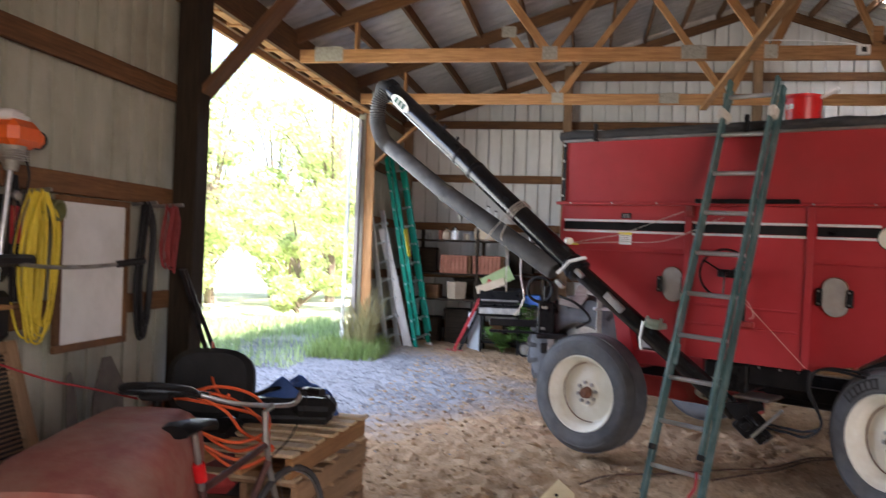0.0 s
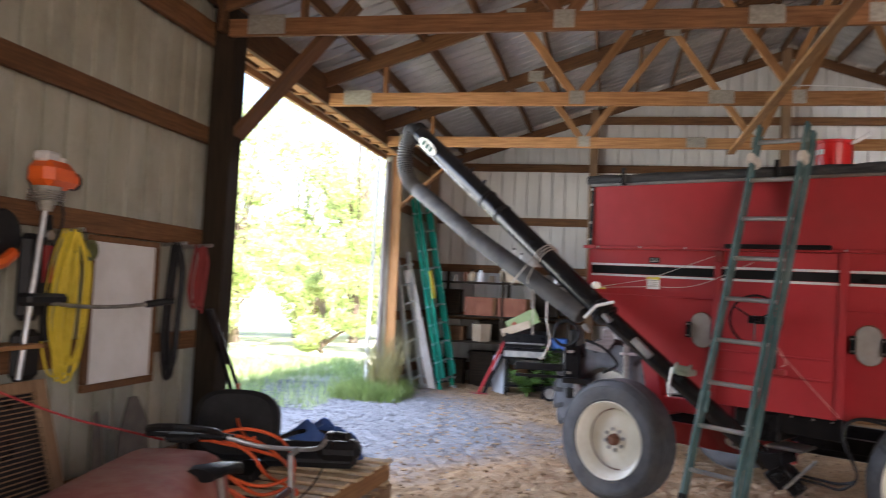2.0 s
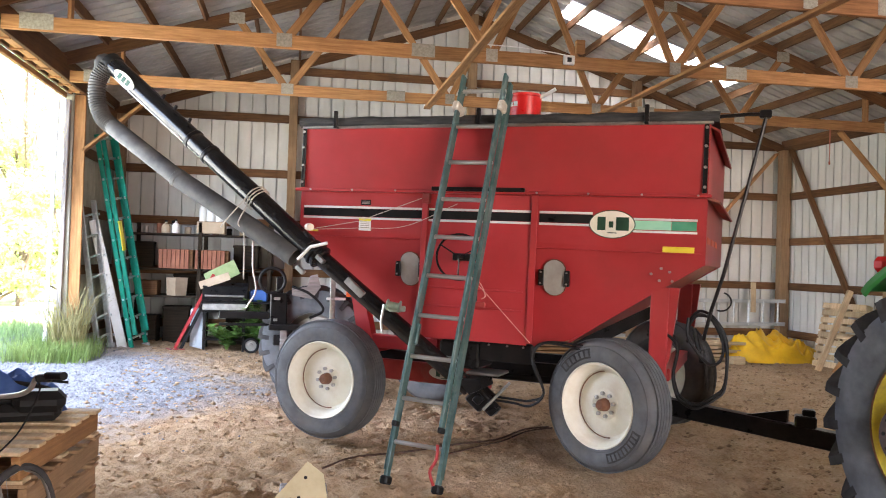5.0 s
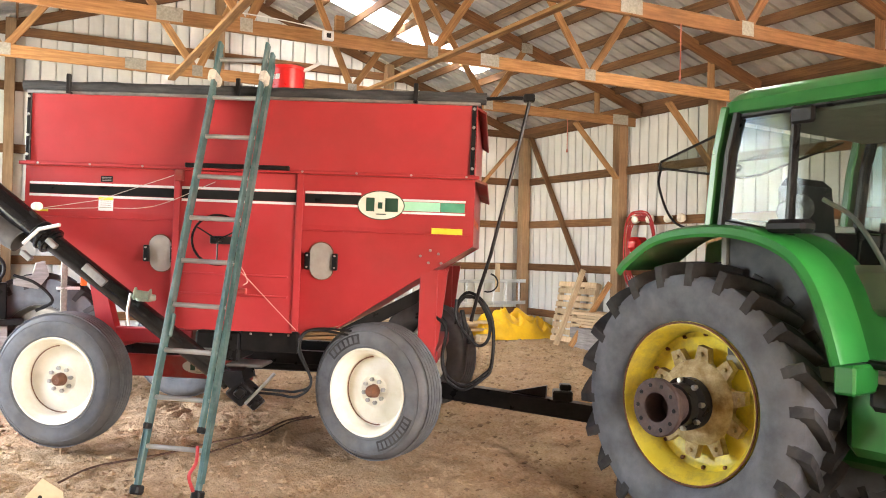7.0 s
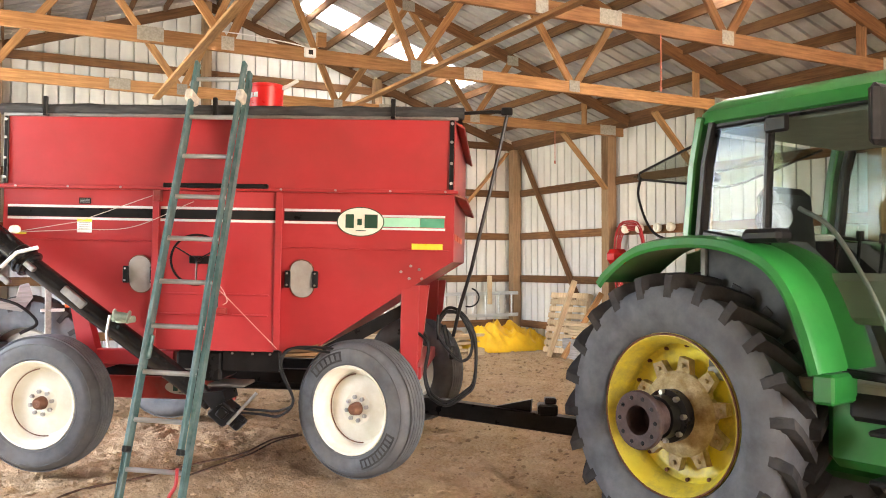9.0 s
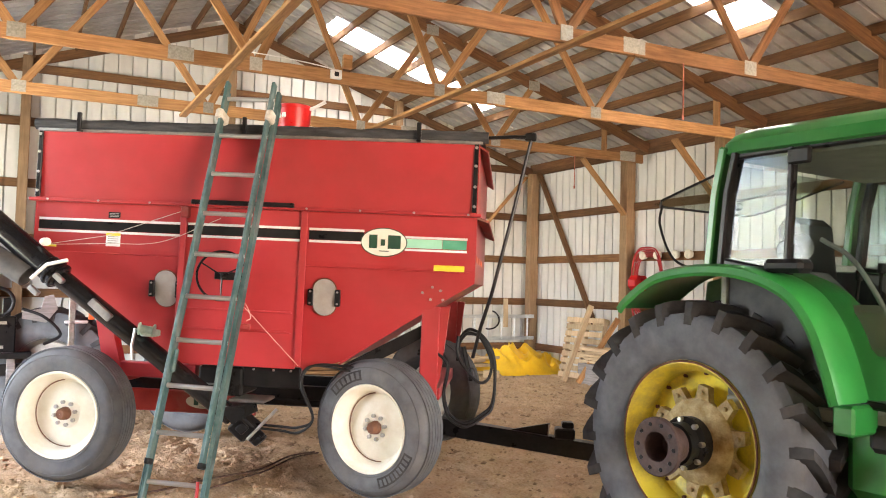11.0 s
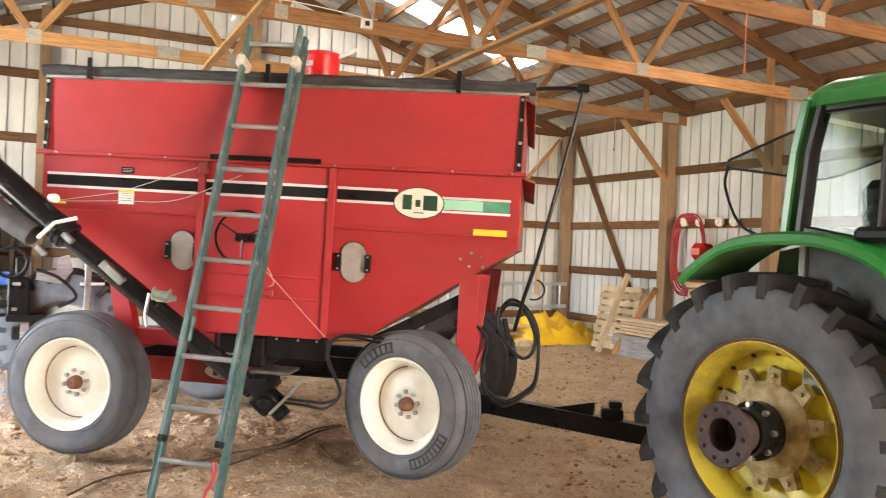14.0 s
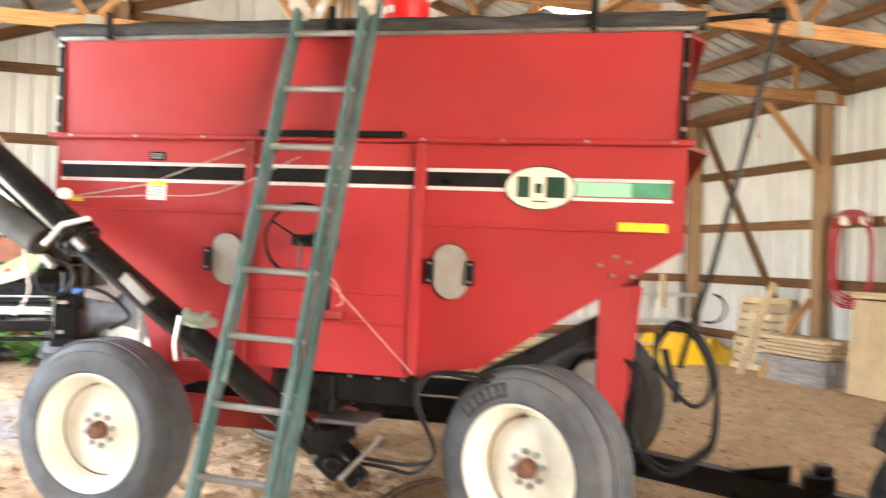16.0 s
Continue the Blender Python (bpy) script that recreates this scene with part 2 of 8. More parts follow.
def glass(name, tint, rough=0.03):
    m = bpy.data.materials.new(name)
    m.use_nodes = True
    nt = m.node_tree
    out = nt.nodes["Material Output"]
    tr = nt.nodes.new("ShaderNodeBsdfTransparent")
    tr.inputs[0].default_value = (*tint, 1)
    gl = nt.nodes.new("ShaderNodeBsdfGlossy")
    gl.inputs["Roughness"].default_value = rough
    lw = node(nt, "ShaderNodeLayerWeight", Blend=0.5)
    pw = nt.nodes.new("ShaderNodeMath")
    pw.operation = "POWER"
    pw.inputs[1].default_value = 3.5
    nt.links.new(lw.outputs["Facing"], pw.inputs[0])
    fr = nt.nodes.new("ShaderNodeMapRange")
    fr.inputs[3].default_value, fr.inputs[4].default_value = 0.02, 0.45
    nt.links.new(pw.outputs[0], fr.inputs[0])
    mx = nt.nodes.new("ShaderNodeMixShader")
    nt.links.new(fr.outputs[0], mx.inputs[0])
    nt.links.new(tr.outputs[0], mx.inputs[1])
    nt.links.new(gl.outputs[0], mx.inputs[2])
    nt.links.new(mx.outputs[0], out.inputs["Surface"])
    return m

GLASS = glass("tinted_cab_glass", (0.74, 0.8, 0.77))
MIRROR = bpy.data.materials.new("mirror_glass")
MIRROR.use_nodes = True
MIRROR.node_tree.nodes["Principled BSDF"].inputs["Metallic"].default_value = 1.0
MIRROR.node_tree.nodes["Principled BSDF"].inputs["Roughness"].default_value = 0.04
SKYP = bpy.data.materials.new("translucent_roof_panel")
SKYP.use_nodes = True
_nt = SKYP.node_tree
_tl = _nt.nodes.new("ShaderNodeBsdfTranslucent")
_tl.inputs[0].default_value = (0.92, 0.93, 0.9, 1)
_tp = _nt.nodes.new("ShaderNodeBsdfTransparent")
_mx = node(_nt, "ShaderNodeMixShader", Fac=0.02)
_nt.links.new(_tl.outputs[0], _mx.inputs[1])
_nt.links.new(_tp.outputs[0], _mx.inputs[2])
_nt.links.new(_mx.outputs[0], _nt.nodes["Material Output"].inputs["Surface"])

# ---- geometry helpers ----
class Geo:
    """Collects vertices and faces of one mesh."""
    def __init__(self):
        self.v, self.f, self.s = [], [], []

    def add(self, verts, faces, m=None, smooth=False):
        n = len(self.v)
        self.v += [tuple(m @ Vector(p)) if m else tuple(p) for p in verts]
        self.f += [tuple(i + n for i in f) for f in faces]
        self.s += [smooth] * len(faces)
        return self

    def box(self, a, b, c=0.0, m=None):
        """A box from corner a to corner b with chamfered edges of c."""
        a, b = Vector(a), Vector(b)
        lo = [min(a[i], b[i]) for i in range(3)]
        hi = [max(a[i], b[i]) for i in range(3)]
        if c <= 0:
            vs = [((hi, lo)[1 - x][0], (hi, lo)[1 - y][1], (hi, lo)[1 - z][2]) for x in (0, 1) for y in (0, 1) for z in (0, 1)]
            return self.add(vs, [(0, 1, 3, 2), (4, 6, 7, 5), (0, 4, 5, 1), (2, 3, 7, 6), (0, 2, 6, 4), (1, 5, 7, 3)], m)
        c = min(c, *[(hi[i] - lo[i]) * 0.45 for i in range(3)])
        vs, ix = [], {}
        for x in (0, 1):
            for y in (0, 1):
                for z in (0, 1):
                    for k in range(3):
                        p = []
                        for i, s in enumerate((x, y, z)):
                            e = hi[i] if s else lo[i]
                            p.append(e if i == k else e + (-c if s else c))
                        ix[x, y, z, k] = len(vs)
                        vs.append(p)
        fs = []
        def quad(ids, out):
            p = [Vector(vs[i]) for i in ids]
            nrm = (p[1] - p[0]).cross(p[2] - p[0])
            fs.append(tuple(ids) if nrm.dot(Vector(out)) > 0 else tuple(reversed(ids)))
        for k in range(3):
            i, j = [q for q in range(3) if q != k]
            for s in (0, 1):
                ids = []
                for d, e in ((0, 0), (1, 0), (1, 1), (0, 1)):
                    key = [0, 0, 0]
                    key[k], key[i], key[j] = s, d, e
                    ids.append(ix[(*key, k)])
                out = [0, 0, 0]
                out[k] = 1 if s else -1
                quad(ids, out)
            for d in (0, 1):
                for e in (0, 1):
                    k0, k1 = [0, 0, 0], [0, 0, 0]
                    k0[i], k0[j], k1[i], k1[j], k1[k] = d, e, d, e, 1
                    out = [0, 0, 0]
                    out[i], out[j] = (1 if d else -1), (1 if e else -1)
                    quad([ix[(*k0, i)], ix[(*k1, i)], ix[(*k1, j)], ix[(*k0, j)]], out)
        for x in (0, 1):
            for y in (0, 1):
                for z in (0, 1):
                    quad([ix[x, y, z, 0], ix[x, y, z, 1], ix[x, y, z, 2]], (x - 0.5, y - 0.5, z - 0.5))
        return self.add(vs, fs, m)

    def lathe(self, prof, m=None, seg=40, smooth=True, closed=False):
        """prof: (radius, height) pairs turned round the z axis of m."""
        vs = [(r * math.cos(2 * math.pi * i / seg), r * math.sin(2 * math.pi * i / seg), h) for i in range(seg) for r, h in prof]
        n = len(prof)
        fs = []
        for i in range(seg):
            j = (i + 1) % seg
            for k in range(n - 1 + (1 if closed else 0)):
                l = (k + 1) % n
                fs.append((i * n + k, j * n + k, j * n + l, i * n + l))
        return self.add(vs, fs, m, smooth)

    def cyl(self, a, b, r, seg=14, r2=None):
        a, b = Vector(a), Vector(b)
        d = b - a
        m = Matrix.Translation(a) @ d.to_track_quat("Z", "Y").to_matrix().to_4x4()
        r2 = r if r2 is None else r2
        h = d.length
        c = min(0.15 * min(r, r2), h * 0.2)
        return self.lathe([(0.0001, 0), (r - c, 0), (r, c), (r2, h - c), (r2 - c, h), (0.0001, h)], m, seg)

    def tube(self, pts, r, seg=8, radii=None):
        """A bent rod through pts."""
        pts = [Vector(p) for p in pts]
        vs, fs = [], []
        x = None
        for i, p in enumerate(pts):
            d = (pts[min(i + 1, len(pts) - 1)] - pts[max(i - 1, 0)]).normalized()
            if x is None:
                x = d.orthogonal().normalized()
            x = (x - d * x.dot(d)).normalized()
            y = d.cross(x)
            rr = radii[i] if radii else r
            vs += [p + (x * math.cos(2 * math.pi * k / seg) + y * math.sin(2 * math.pi * k / seg)) * rr for k in range(seg)]
        for i in range(len(pts) - 1):
            for k in range(seg):
                fs.append((i * seg + k, i * seg + (k + 1) % seg, (i + 1) * seg + (k + 1) % seg, (i + 1) * seg + k))
        fs.append(tuple(range(seg - 1, -1, -1)))
        fs.append(tuple((len(pts) - 1) * seg + k for k in range(seg)))
        return self.add(vs, fs, None, True)

    def prism(self, poly, h0, h1, m=None):
        """A polygon in x, y drawn out from z h0 to h1."""
        n = len(poly)
        vs = [(x, y, h0) for x, y in poly] + [(x, y, h1) for x, y in poly]
        fs = [tuple(range(n - 1, -1, -1)), tuple(range(n, 2 * n))] + [(i, (i + 1) % n, n + (i + 1) % n, n + i) for i in range(n)]
        return self.add(vs, fs, m)

    def mesh(self, name, mat):
        me = bpy.data.meshes.new(name)
        me.from_pydata(self.v, [], self.f)
        me.polygons.foreach_set("use_smooth", self.s)
        me.materials.append(mat)
        if any(self.s):
            me.set_sharp_from_angle(angle=radians(38))
        me.update()
        return me

def part(name, geo, mat, parent=None, label="", m=None):
    """Links geo as one mesh object, under a thing or a part."""
    ob = new(name, geo.mesh(name, mat))
    if m is not None:
        ob.matrix_basis = m
    ob.parent = parent
    if label:
        ob["label"] = label
    return ob

def thing(name, label, category, m=None, group="", kind=""):
    ob = new(name)
    ob.empty_display_size = 0.1
    if m is not None:
        ob.matrix_basis = m
    return tagged(ob, label, category, group, kind)

def solid(name, geo, mat, label, category, m=None, group="", kind=""):
    return tagged(part(name, geo, mat, None, "", m), label, category, group, kind)

def span(a, b, up=(0, 0, 1)):
    """A pose whose x axis runs from a to b, halfway between them, and the length."""
    a, b = Vector(a), Vector(b)
    x = (b - a).normalized()
    y = Vector(up).cross(x)
    if y.length < 1e-4:
        y = Vector((0, 1, 0)).cross(x)
    y.normalize()
    z = x.cross(y)
    m = Matrix((x, y, z)).transposed().to_4x4()
    m.translation = (a + b) / 2
    return m, (b - a).length

def beam(name, a, b, w, h, mat, parent=None, label="", up=(0, 0, 1), c=0.004):
    """A board from a to b, w wide across and h high."""
    m, l = span(a, b, up)
    return part(name, Geo().box((-l / 2, -w / 2, -h / 2), (l / 2, w / 2, h / 2), c), mat, parent, label, m)

def arc(c, r, a0, a1, n, ax=(1, 0, 0), ay=(0, 0, 1)):
    c, ax, ay = Vector(c), Vector(ax), Vector(ay)
    return [c + ax * r * math.cos(a0 + (a1 - a0) * i / n) + ay * r * math.sin(a0 + (a1 - a0) * i / n) for i in range(n + 1)]

def smooth_path(pts, n=8):
    """A curve through pts (Catmull-Rom)."""
    p = [Vector(q) for q in pts]
    p = [2 * p[0] - p[1]] + p + [2 * p[-1] - p[-2]]
    out = []
    for i in range(1, len(p) - 2):
        for k in range(n):
            t = k / n
            out.append(0.5 * ((2 * p[i]) + (p[i + 1] - p[i - 1]) * t + (2 * p[i - 1] - 5 * p[i] + 4 * p[i + 1] - p[i + 2]) * t * t + (3 * p[i] - p[i - 1] - 3 * p[i + 1] + p[i + 2]) * t ** 3))
    return out + [p[-2]]

# ---- ground ----
XL, XR, YB, YF = -3.62, 8.98, 15.95, -6.0
XM = (XL + XR) / 2
EAVE, RISE = 4.10, 0.335
RIDGE = EAVE + RISE * (XM - XL)

def bell(x, y, cx, cy, s):
    return math.exp(-((x - cx) ** 2 + (y - cy) ** 2) / (2 * s * s))

def ground_z(x, y):
    """The dirt floor dips where the tractor stands and rises a little under the wagon's rear."""
    z = -0.27 * bell(x, y, 3.6, 4.9, 1.35) + 0.035 * bell(x, y, 0.6, 7.8, 2.0) + 0.2 * bell(x, y, -4.2, 15.3, 3.4)
    if x < XL - 0.5:
        z += 0.02 * min((XL - 0.5 - x) / 3, 1)
    return z

TRACKS = ((-0.1, 8.75, -12.0, 2.8), (-0.9, 6.75, -24.0, 4.2), (1.02, 9.2, 91.0, 3.5), (2.9, 9.4, 63.0, 4.5))

def lug_marks(x, y):
    """Chevron prints of tractor tyres pressed in the dirt: start, heading and length of each track."""
    z = 0.0
    for x0, y0, a, l in TRACKS:
        c, s = math.cos(radians(a)), math.sin(radians(a))
        u, v = (x - x0) * c + (y - y0) * s, (y - y0) * c - (x - x0) * s
        if -0.3 < u < l and abs(v) < 0.24:
            w = (1 - (v / 0.24) ** 4) * min(1, (u + 0.3) * 3, (l - u) * 3)
            w *= max(0.0, min(1.0, 0.6 + 1.5 * noise.noise((x * 1.7, y * 1.7, 21))))
            z += w * (0.026 * math.tanh(2.2 * math.sin(2 * math.pi * (u + 0.9 * abs(v)) / 0.2)) - 0.008)
    return z

def ruts(x, y):
    inside = 1.0 if (XL < x < XR and YF < y < YB) else 0.35
    n = noise.noise((x * 2.3, y * 2.3, 0)) * 0.016 + noise.noise((x * 6, y * 7, 3)) * 0.026 + abs(noise.noise((x * 9, y * 13, 5))) * 0.038 + abs(noise.noise((x * 17, y * 23, 9))) * 0.024 - 0.012
    n += 0.02 * max(0.0, noise.noise((x * 4.1, y * 4.6, 11)) - 0.12)
    return n * inside + lug_marks(x, y) * (inside > 0.5)

def axis_steps(lo, hi, fine0, fine1, step, grow=1.35):
    pts = list(np.arange(fine0, fine1 + 1e-6, step))
    s, p = step, fine0
    left = []
    while p > lo:
        s *= grow
        p -= s
        left.append(p)
    s, p = step, pts[-1]
    right = []
    while p < hi:
        s *= grow
        p += s
        right.append(p)
    return left[::-1] + pts + right

gx = axis_steps(-600, 600, -5.0, 9.0, 0.034)
gy = axis_steps(-600, 600, 1.0, 16.0, 0.036)
gv = [(x, y, ground_z(x, y) + ruts(x, y)) for y in gy for x in gx]
nx = len(gx)
gf = [(j * nx + i, j * nx + i + 1, (j + 1) * nx + i + 1, (j + 1) * nx + i) for j in range(len(gy) - 1) for i in range(nx - 1)]

DIRT = bpy.data.materials.new("dirt_gravel_and_grass")
DIRT.use_nodes = True
def build_dirt():
    nt = DIRT.node_tree
    L = nt.links.new
    bs = nt.nodes["Principled BSDF"]
    bs.inputs["Roughness"].default_value = 0.95
    bs.inputs["Specular IOR Level"].default_value = 0.1
    tc = nt.nodes.new("ShaderNodeTexCoord")
    sep = nt.nodes.new("ShaderNodeSeparateXYZ")
    L(tc.outputs["Object"], sep.inputs[0])
    def nz(s, d=6.0, r=0.6):
        n = node(nt, "ShaderNodeTexNoise", Scale=s, Detail=d, Roughness=r)
        L(tc.outputs["Object"], n.inputs["Vector"])
        return n
    def ramp(src, p0, p1, c0, c1):
        r = nt.nodes.new("ShaderNodeValToRGB")
        r.color_ramp.elements[0].position, r.color_ramp.elements[1].position = p0, p1
        r.color_ramp.elements[0].color, r.color_ramp.elements[1].color = (*c0, 1), (*c1, 1)
        L(src, r.inputs[0])
        return r.outputs[0]
    def mix(f, a, b):
        m = nt.nodes.new("ShaderNodeMix")
        m.data_type = "RGBA"
        L(f, m.inputs[0]); L(a, m.inputs[6]); L(b, m.inputs[7])
        return m.outputs[2]
    def sums(a, op, b):
        m = nt.nodes.new("ShaderNodeMath")
        m.operation = op
        for s, k in ((a, 0), (b, 1)):
            if isinstance(s, (int, float)):
                m.inputs[k].default_value = s
            else:
                L(s, m.inputs[k])
        return m.outputs[0]
    fine, mid, broad = nz(38), nz(7), nz(1.1, 4)
    dirt = mix(mid.outputs[0], ramp(fine.outputs[0], 0.38, 0.62, (0.09, 0.055, 0.034), (0.54, 0.4, 0.28)), ramp(broad.outputs[0], 0.35, 0.65, (0.34, 0.2, 0.1), (0.56, 0.37, 0.205)))
    pale = mix(nz(90, 3).outputs[0], dirt, ramp(nz(4).outputs[0], 0.4, 0.7, (0.46, 0.31, 0.175), (0.63, 0.48, 0.31)))
    vor = node(nt, "ShaderNodeTexVoronoi", Scale=55.0)
    L(tc.outputs["Object"], vor.inputs["Vector"])
    gravel = mix(vor.outputs["Distance"], ramp(nz(60, 2).outputs[0], 0.3, 0.7, (0.22, 0.235, 0.265), (0.42, 0.435, 0.465)), ramp(mid.outputs[0], 0.3, 0.7, (0.13, 0.13, 0.14), (0.26, 0.26, 0.26)))
    # ground outdoors, its colour paled towards white for the sun's glare
    grass = mix(mid.outputs[0], ramp(fine.outputs[0], 0.3, 0.7, (0.36, 0.38, 0.2), (0.52, 0.54, 0.36)), ramp(broad.outputs[0], 0.4, 0.6, (0.62, 0.59, 0.47), (0.46, 0.47, 0.3)))
    edge = sums(sums(broad.outputs[0], "MULTIPLY", 2.2), "ADD", sums(mid.outputs[0], "MULTIPLY", 1.2))
    # gravel fans in from the side doorway
    px = sums(sep.outputs[0], "ADD", edge)
    py = sums(sums(sums(sep.outputs[1], "SUBTRACT", 10.9), "ABSOLUTE", 0.0), "MULTIPLY", 0.75)
    gm = sums(sums(px, "ADD", py), "MULTIPLY", -1.6)
    gmask = nt.nodes.new("ShaderNodeMapRange")
    gmask.inputs[1].default_value, gmask.inputs[2].default_value = -3.0, -0.6
    L(gm, gmask.inputs[0])
    om = nt.nodes.new("ShaderNodeMapRange")
    om.inputs[1].default_value, om.inputs[2].default_value = 5.4, 6.4
    L(sums(sums(sep.outputs[0], "MULTIPLY", -1.0), "ADD", sums(edge, "MULTIPLY", 0.5)), om.inputs[0])
    col = mix(om.outputs[0], mix(gmask.outputs[0], pale, gravel), grass)
    L(col, bs.inputs["Base Color"])
    bp = node(nt, "ShaderNodeBump", Strength=1.0, Distance=0.032)
    L(sums(sums(fine.outputs[0], "MULTIPLY", 0.7), "ADD", sums(mid.outputs[0], "MULTIPLY", 1.0)), bp.inputs["Height"])
    L(bp.outputs[0], bs.inputs["Normal"])
build_dirt()
ground = solid("ground", Geo().add(gv, gf, None, True), DIRT, "trampled brown dirt floor with grey gravel by the doorway", "ground", kind="structure")

# ---- shell of the shed ----
def ribbed(length, gap, pitch=0.229, rib=0.028):
    """Profile points along a sheeted wall: (along, outwards)."""
    pts = []
    s = 0.0
    while s < length:
        pts += [(s, 0), (s + 0.003, -2.2 * rib), (s + gap - 0.003, -2.2 * rib), (s + gap, 0), (s + pitch * 0.5, 0.003)]
        s += pitch
    return [p for p in pts if p[0] <= length] + [(length, 0)]

def sheet_wall(g, origin, along, inward, length, z0, ztop, gap=0.024):
    """Ribbed sheets from z0 up to ztop(s); the ribs stand inwards as shallow grooves and ridges."""
    o, a, n = Vector(origin), Vector(along), Vector(inward)
    pts = ribbed(length, gap)
    vs, fs = [], []
    for s, d in pts:
        for z in (z0, ztop(s)):
            p = o + a * s + n * d
            vs.append((p.x, p.y, z))
    k = len(vs)
    for s, d in pts:
        for z in (z0, ztop(s)):
            p = o + a * s + n * (d - 0.045)
            vs.append((p.x, p.y, z))
    for i in range(len(pts) - 1):
        fs.append((2 * i, 2 * i + 2, 2 * i + 3, 2 * i + 1))
        fs.append((k + 2 * i, k + 2 * i + 1, k + 2 * i + 3, k + 2 * i + 2))
    e = 2 * (len(pts) - 1)
    fs += [(0, 1, k + 1, k), (e, k + e, k + e + 1, e + 1)]
    g.add(vs, fs)

D0, D1 = 7.5, 13.27      # side doorway
g = Geo()
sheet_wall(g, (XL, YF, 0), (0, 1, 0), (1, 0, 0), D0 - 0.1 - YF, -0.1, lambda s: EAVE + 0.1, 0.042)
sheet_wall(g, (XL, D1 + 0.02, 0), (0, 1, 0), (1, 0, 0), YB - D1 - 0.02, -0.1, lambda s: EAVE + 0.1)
wall_left = solid("wall_west", g, SHEET_L, "darker off-white ribbed metal sheet wall with stains and brown girts", "wall", kind="structure")
g = Geo()
sheet_wall(g, (XR, YF, 0), (0, 1, 0), (-1, 0, 0), YB - YF, -0.1, lambda s: EAVE + 0.1)
wall_right = solid("wall_east", g, SHEET, "white ribbed metal sheet wall with brown girts", "wall", kind="structure")
g = Geo()
gable = lambda s: EAVE + 0.1 + RISE * min(s, XR - XL - s)
sheet_wall(g, (XL, YB, 0), (1, 0, 0), (0, -1, 0), XR - XL, -0.1, gable)
wall_back = solid("wall_north", g, SHEET, "white ribbed metal gable wall with brown girts", "wall", kind="structure")
g = Geo()
sheet_wall(g, (XL, YF, 0), (1, 0, 0), (0, 1, 0), 5.6, -0.1, gable)
sheet_wall(g, (XL + 5.6, YF, 0), (1, 0, 0), (0, 1, 0), 6.0, 4.0, lambda s: gable(s + 5.6))
sheet_wall(g, (XL + 11.6, YF, 0), (1, 0, 0), (0, 1, 0), 1.0, -0.1, lambda s: gable(s + 11.6))
wall_front = solid("wall_south", g, SHEET, "white ribbed metal gable wall with a wide open doorway", "wall", kind="structure")

# roof sheets, with openings for three translucent strips on the east slope
# the last strip is unseen, added to light the tractor and the floor
SKY = [(3.83, 6.95, 13.8, 14.62), (6.35, 7.25, 7.86, 8.6), (3.5, 6.95, 4.1, 4.92)]
g = Geo()
def roof_piece(g, x0, x1, y0, y1):
    zf = lambda x: EAVE + 0.11 + RISE * ((x - XL) if x < XM else (XR - x))
    pts = []
    y = y0
    while y < y1:
        pts += [(y, 0), (y + 0.012, 0.032), (y + 0.04, 0.032), (y + 0.052, 0)]
        y += 0.229
    pts = [p for p in pts if p[0] < y1] + [(y1, 0)]
    vs = [(x, y, zf(x) + d) for y, d in pts for x in (x0, x1)]
    n = len(vs)
    vs += [(x, y, z + 0.012) for x, y, z in vs]
    fs = []
    for i in range(len(pts) - 1):
        q = (2 * i, 2 * i + 1, 2 * i + 3, 2 * i + 2)
        fs += [q[::-1], tuple(k + n for k in q)]
    g.add(vs, fs)
roof_piece(g, XL - 0.4, XM, YF - 0.3, YB + 0.3)
ys = YF - 0.3
for x0, x1, y0, y1 in sorted(SKY, key=lambda r: r[2]):
    roof_piece(g, XM, XR + 0.4, ys, y0)
    roof_piece(g, XM, x0, y0, y1)
    roof_piece(g, x1, XR + 0.4, y0, y1)
    ys = y1
roof_piece(g, XM, XR + 0.4, ys, YB + 0.3)
ceiling = solid("ceiling", g, ROOF, "pale grey ribbed metal roof sheets over wooden purlins", "roof", kind="structure")
for r in SKY:
    g = Geo()
    roof_piece(g, *r)
    ob = solid("skylight", g, SKYP, "bright translucent white roof panel", "skylight", group="roof skylights", kind="structure")

# purlins on edge, over the top chords
for side in (-1, 1):
    for k in range(11):
        d = 0.15 + k * 0.61
        x = XM + side * d
        if abs(x - XM) > (XR - XL) / 2 - 0.05:
            continue
        z = EAVE + 0.055 + RISE * ((x - XL) if side < 0 else (XR - x))
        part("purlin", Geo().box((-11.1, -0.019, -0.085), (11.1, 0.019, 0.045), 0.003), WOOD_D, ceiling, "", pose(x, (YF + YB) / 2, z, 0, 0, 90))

# posts, girts, plates
def post(parent, x, y, z1=4.0, w=0.15, d=0.17, mat=POSTW, lean=(0, 0)):
    return beam("post", (x, y, -0.3), (x + lean[0], y + lean[1], z1), w, d, mat, parent, up=(0, 1, 0), c=0.008)

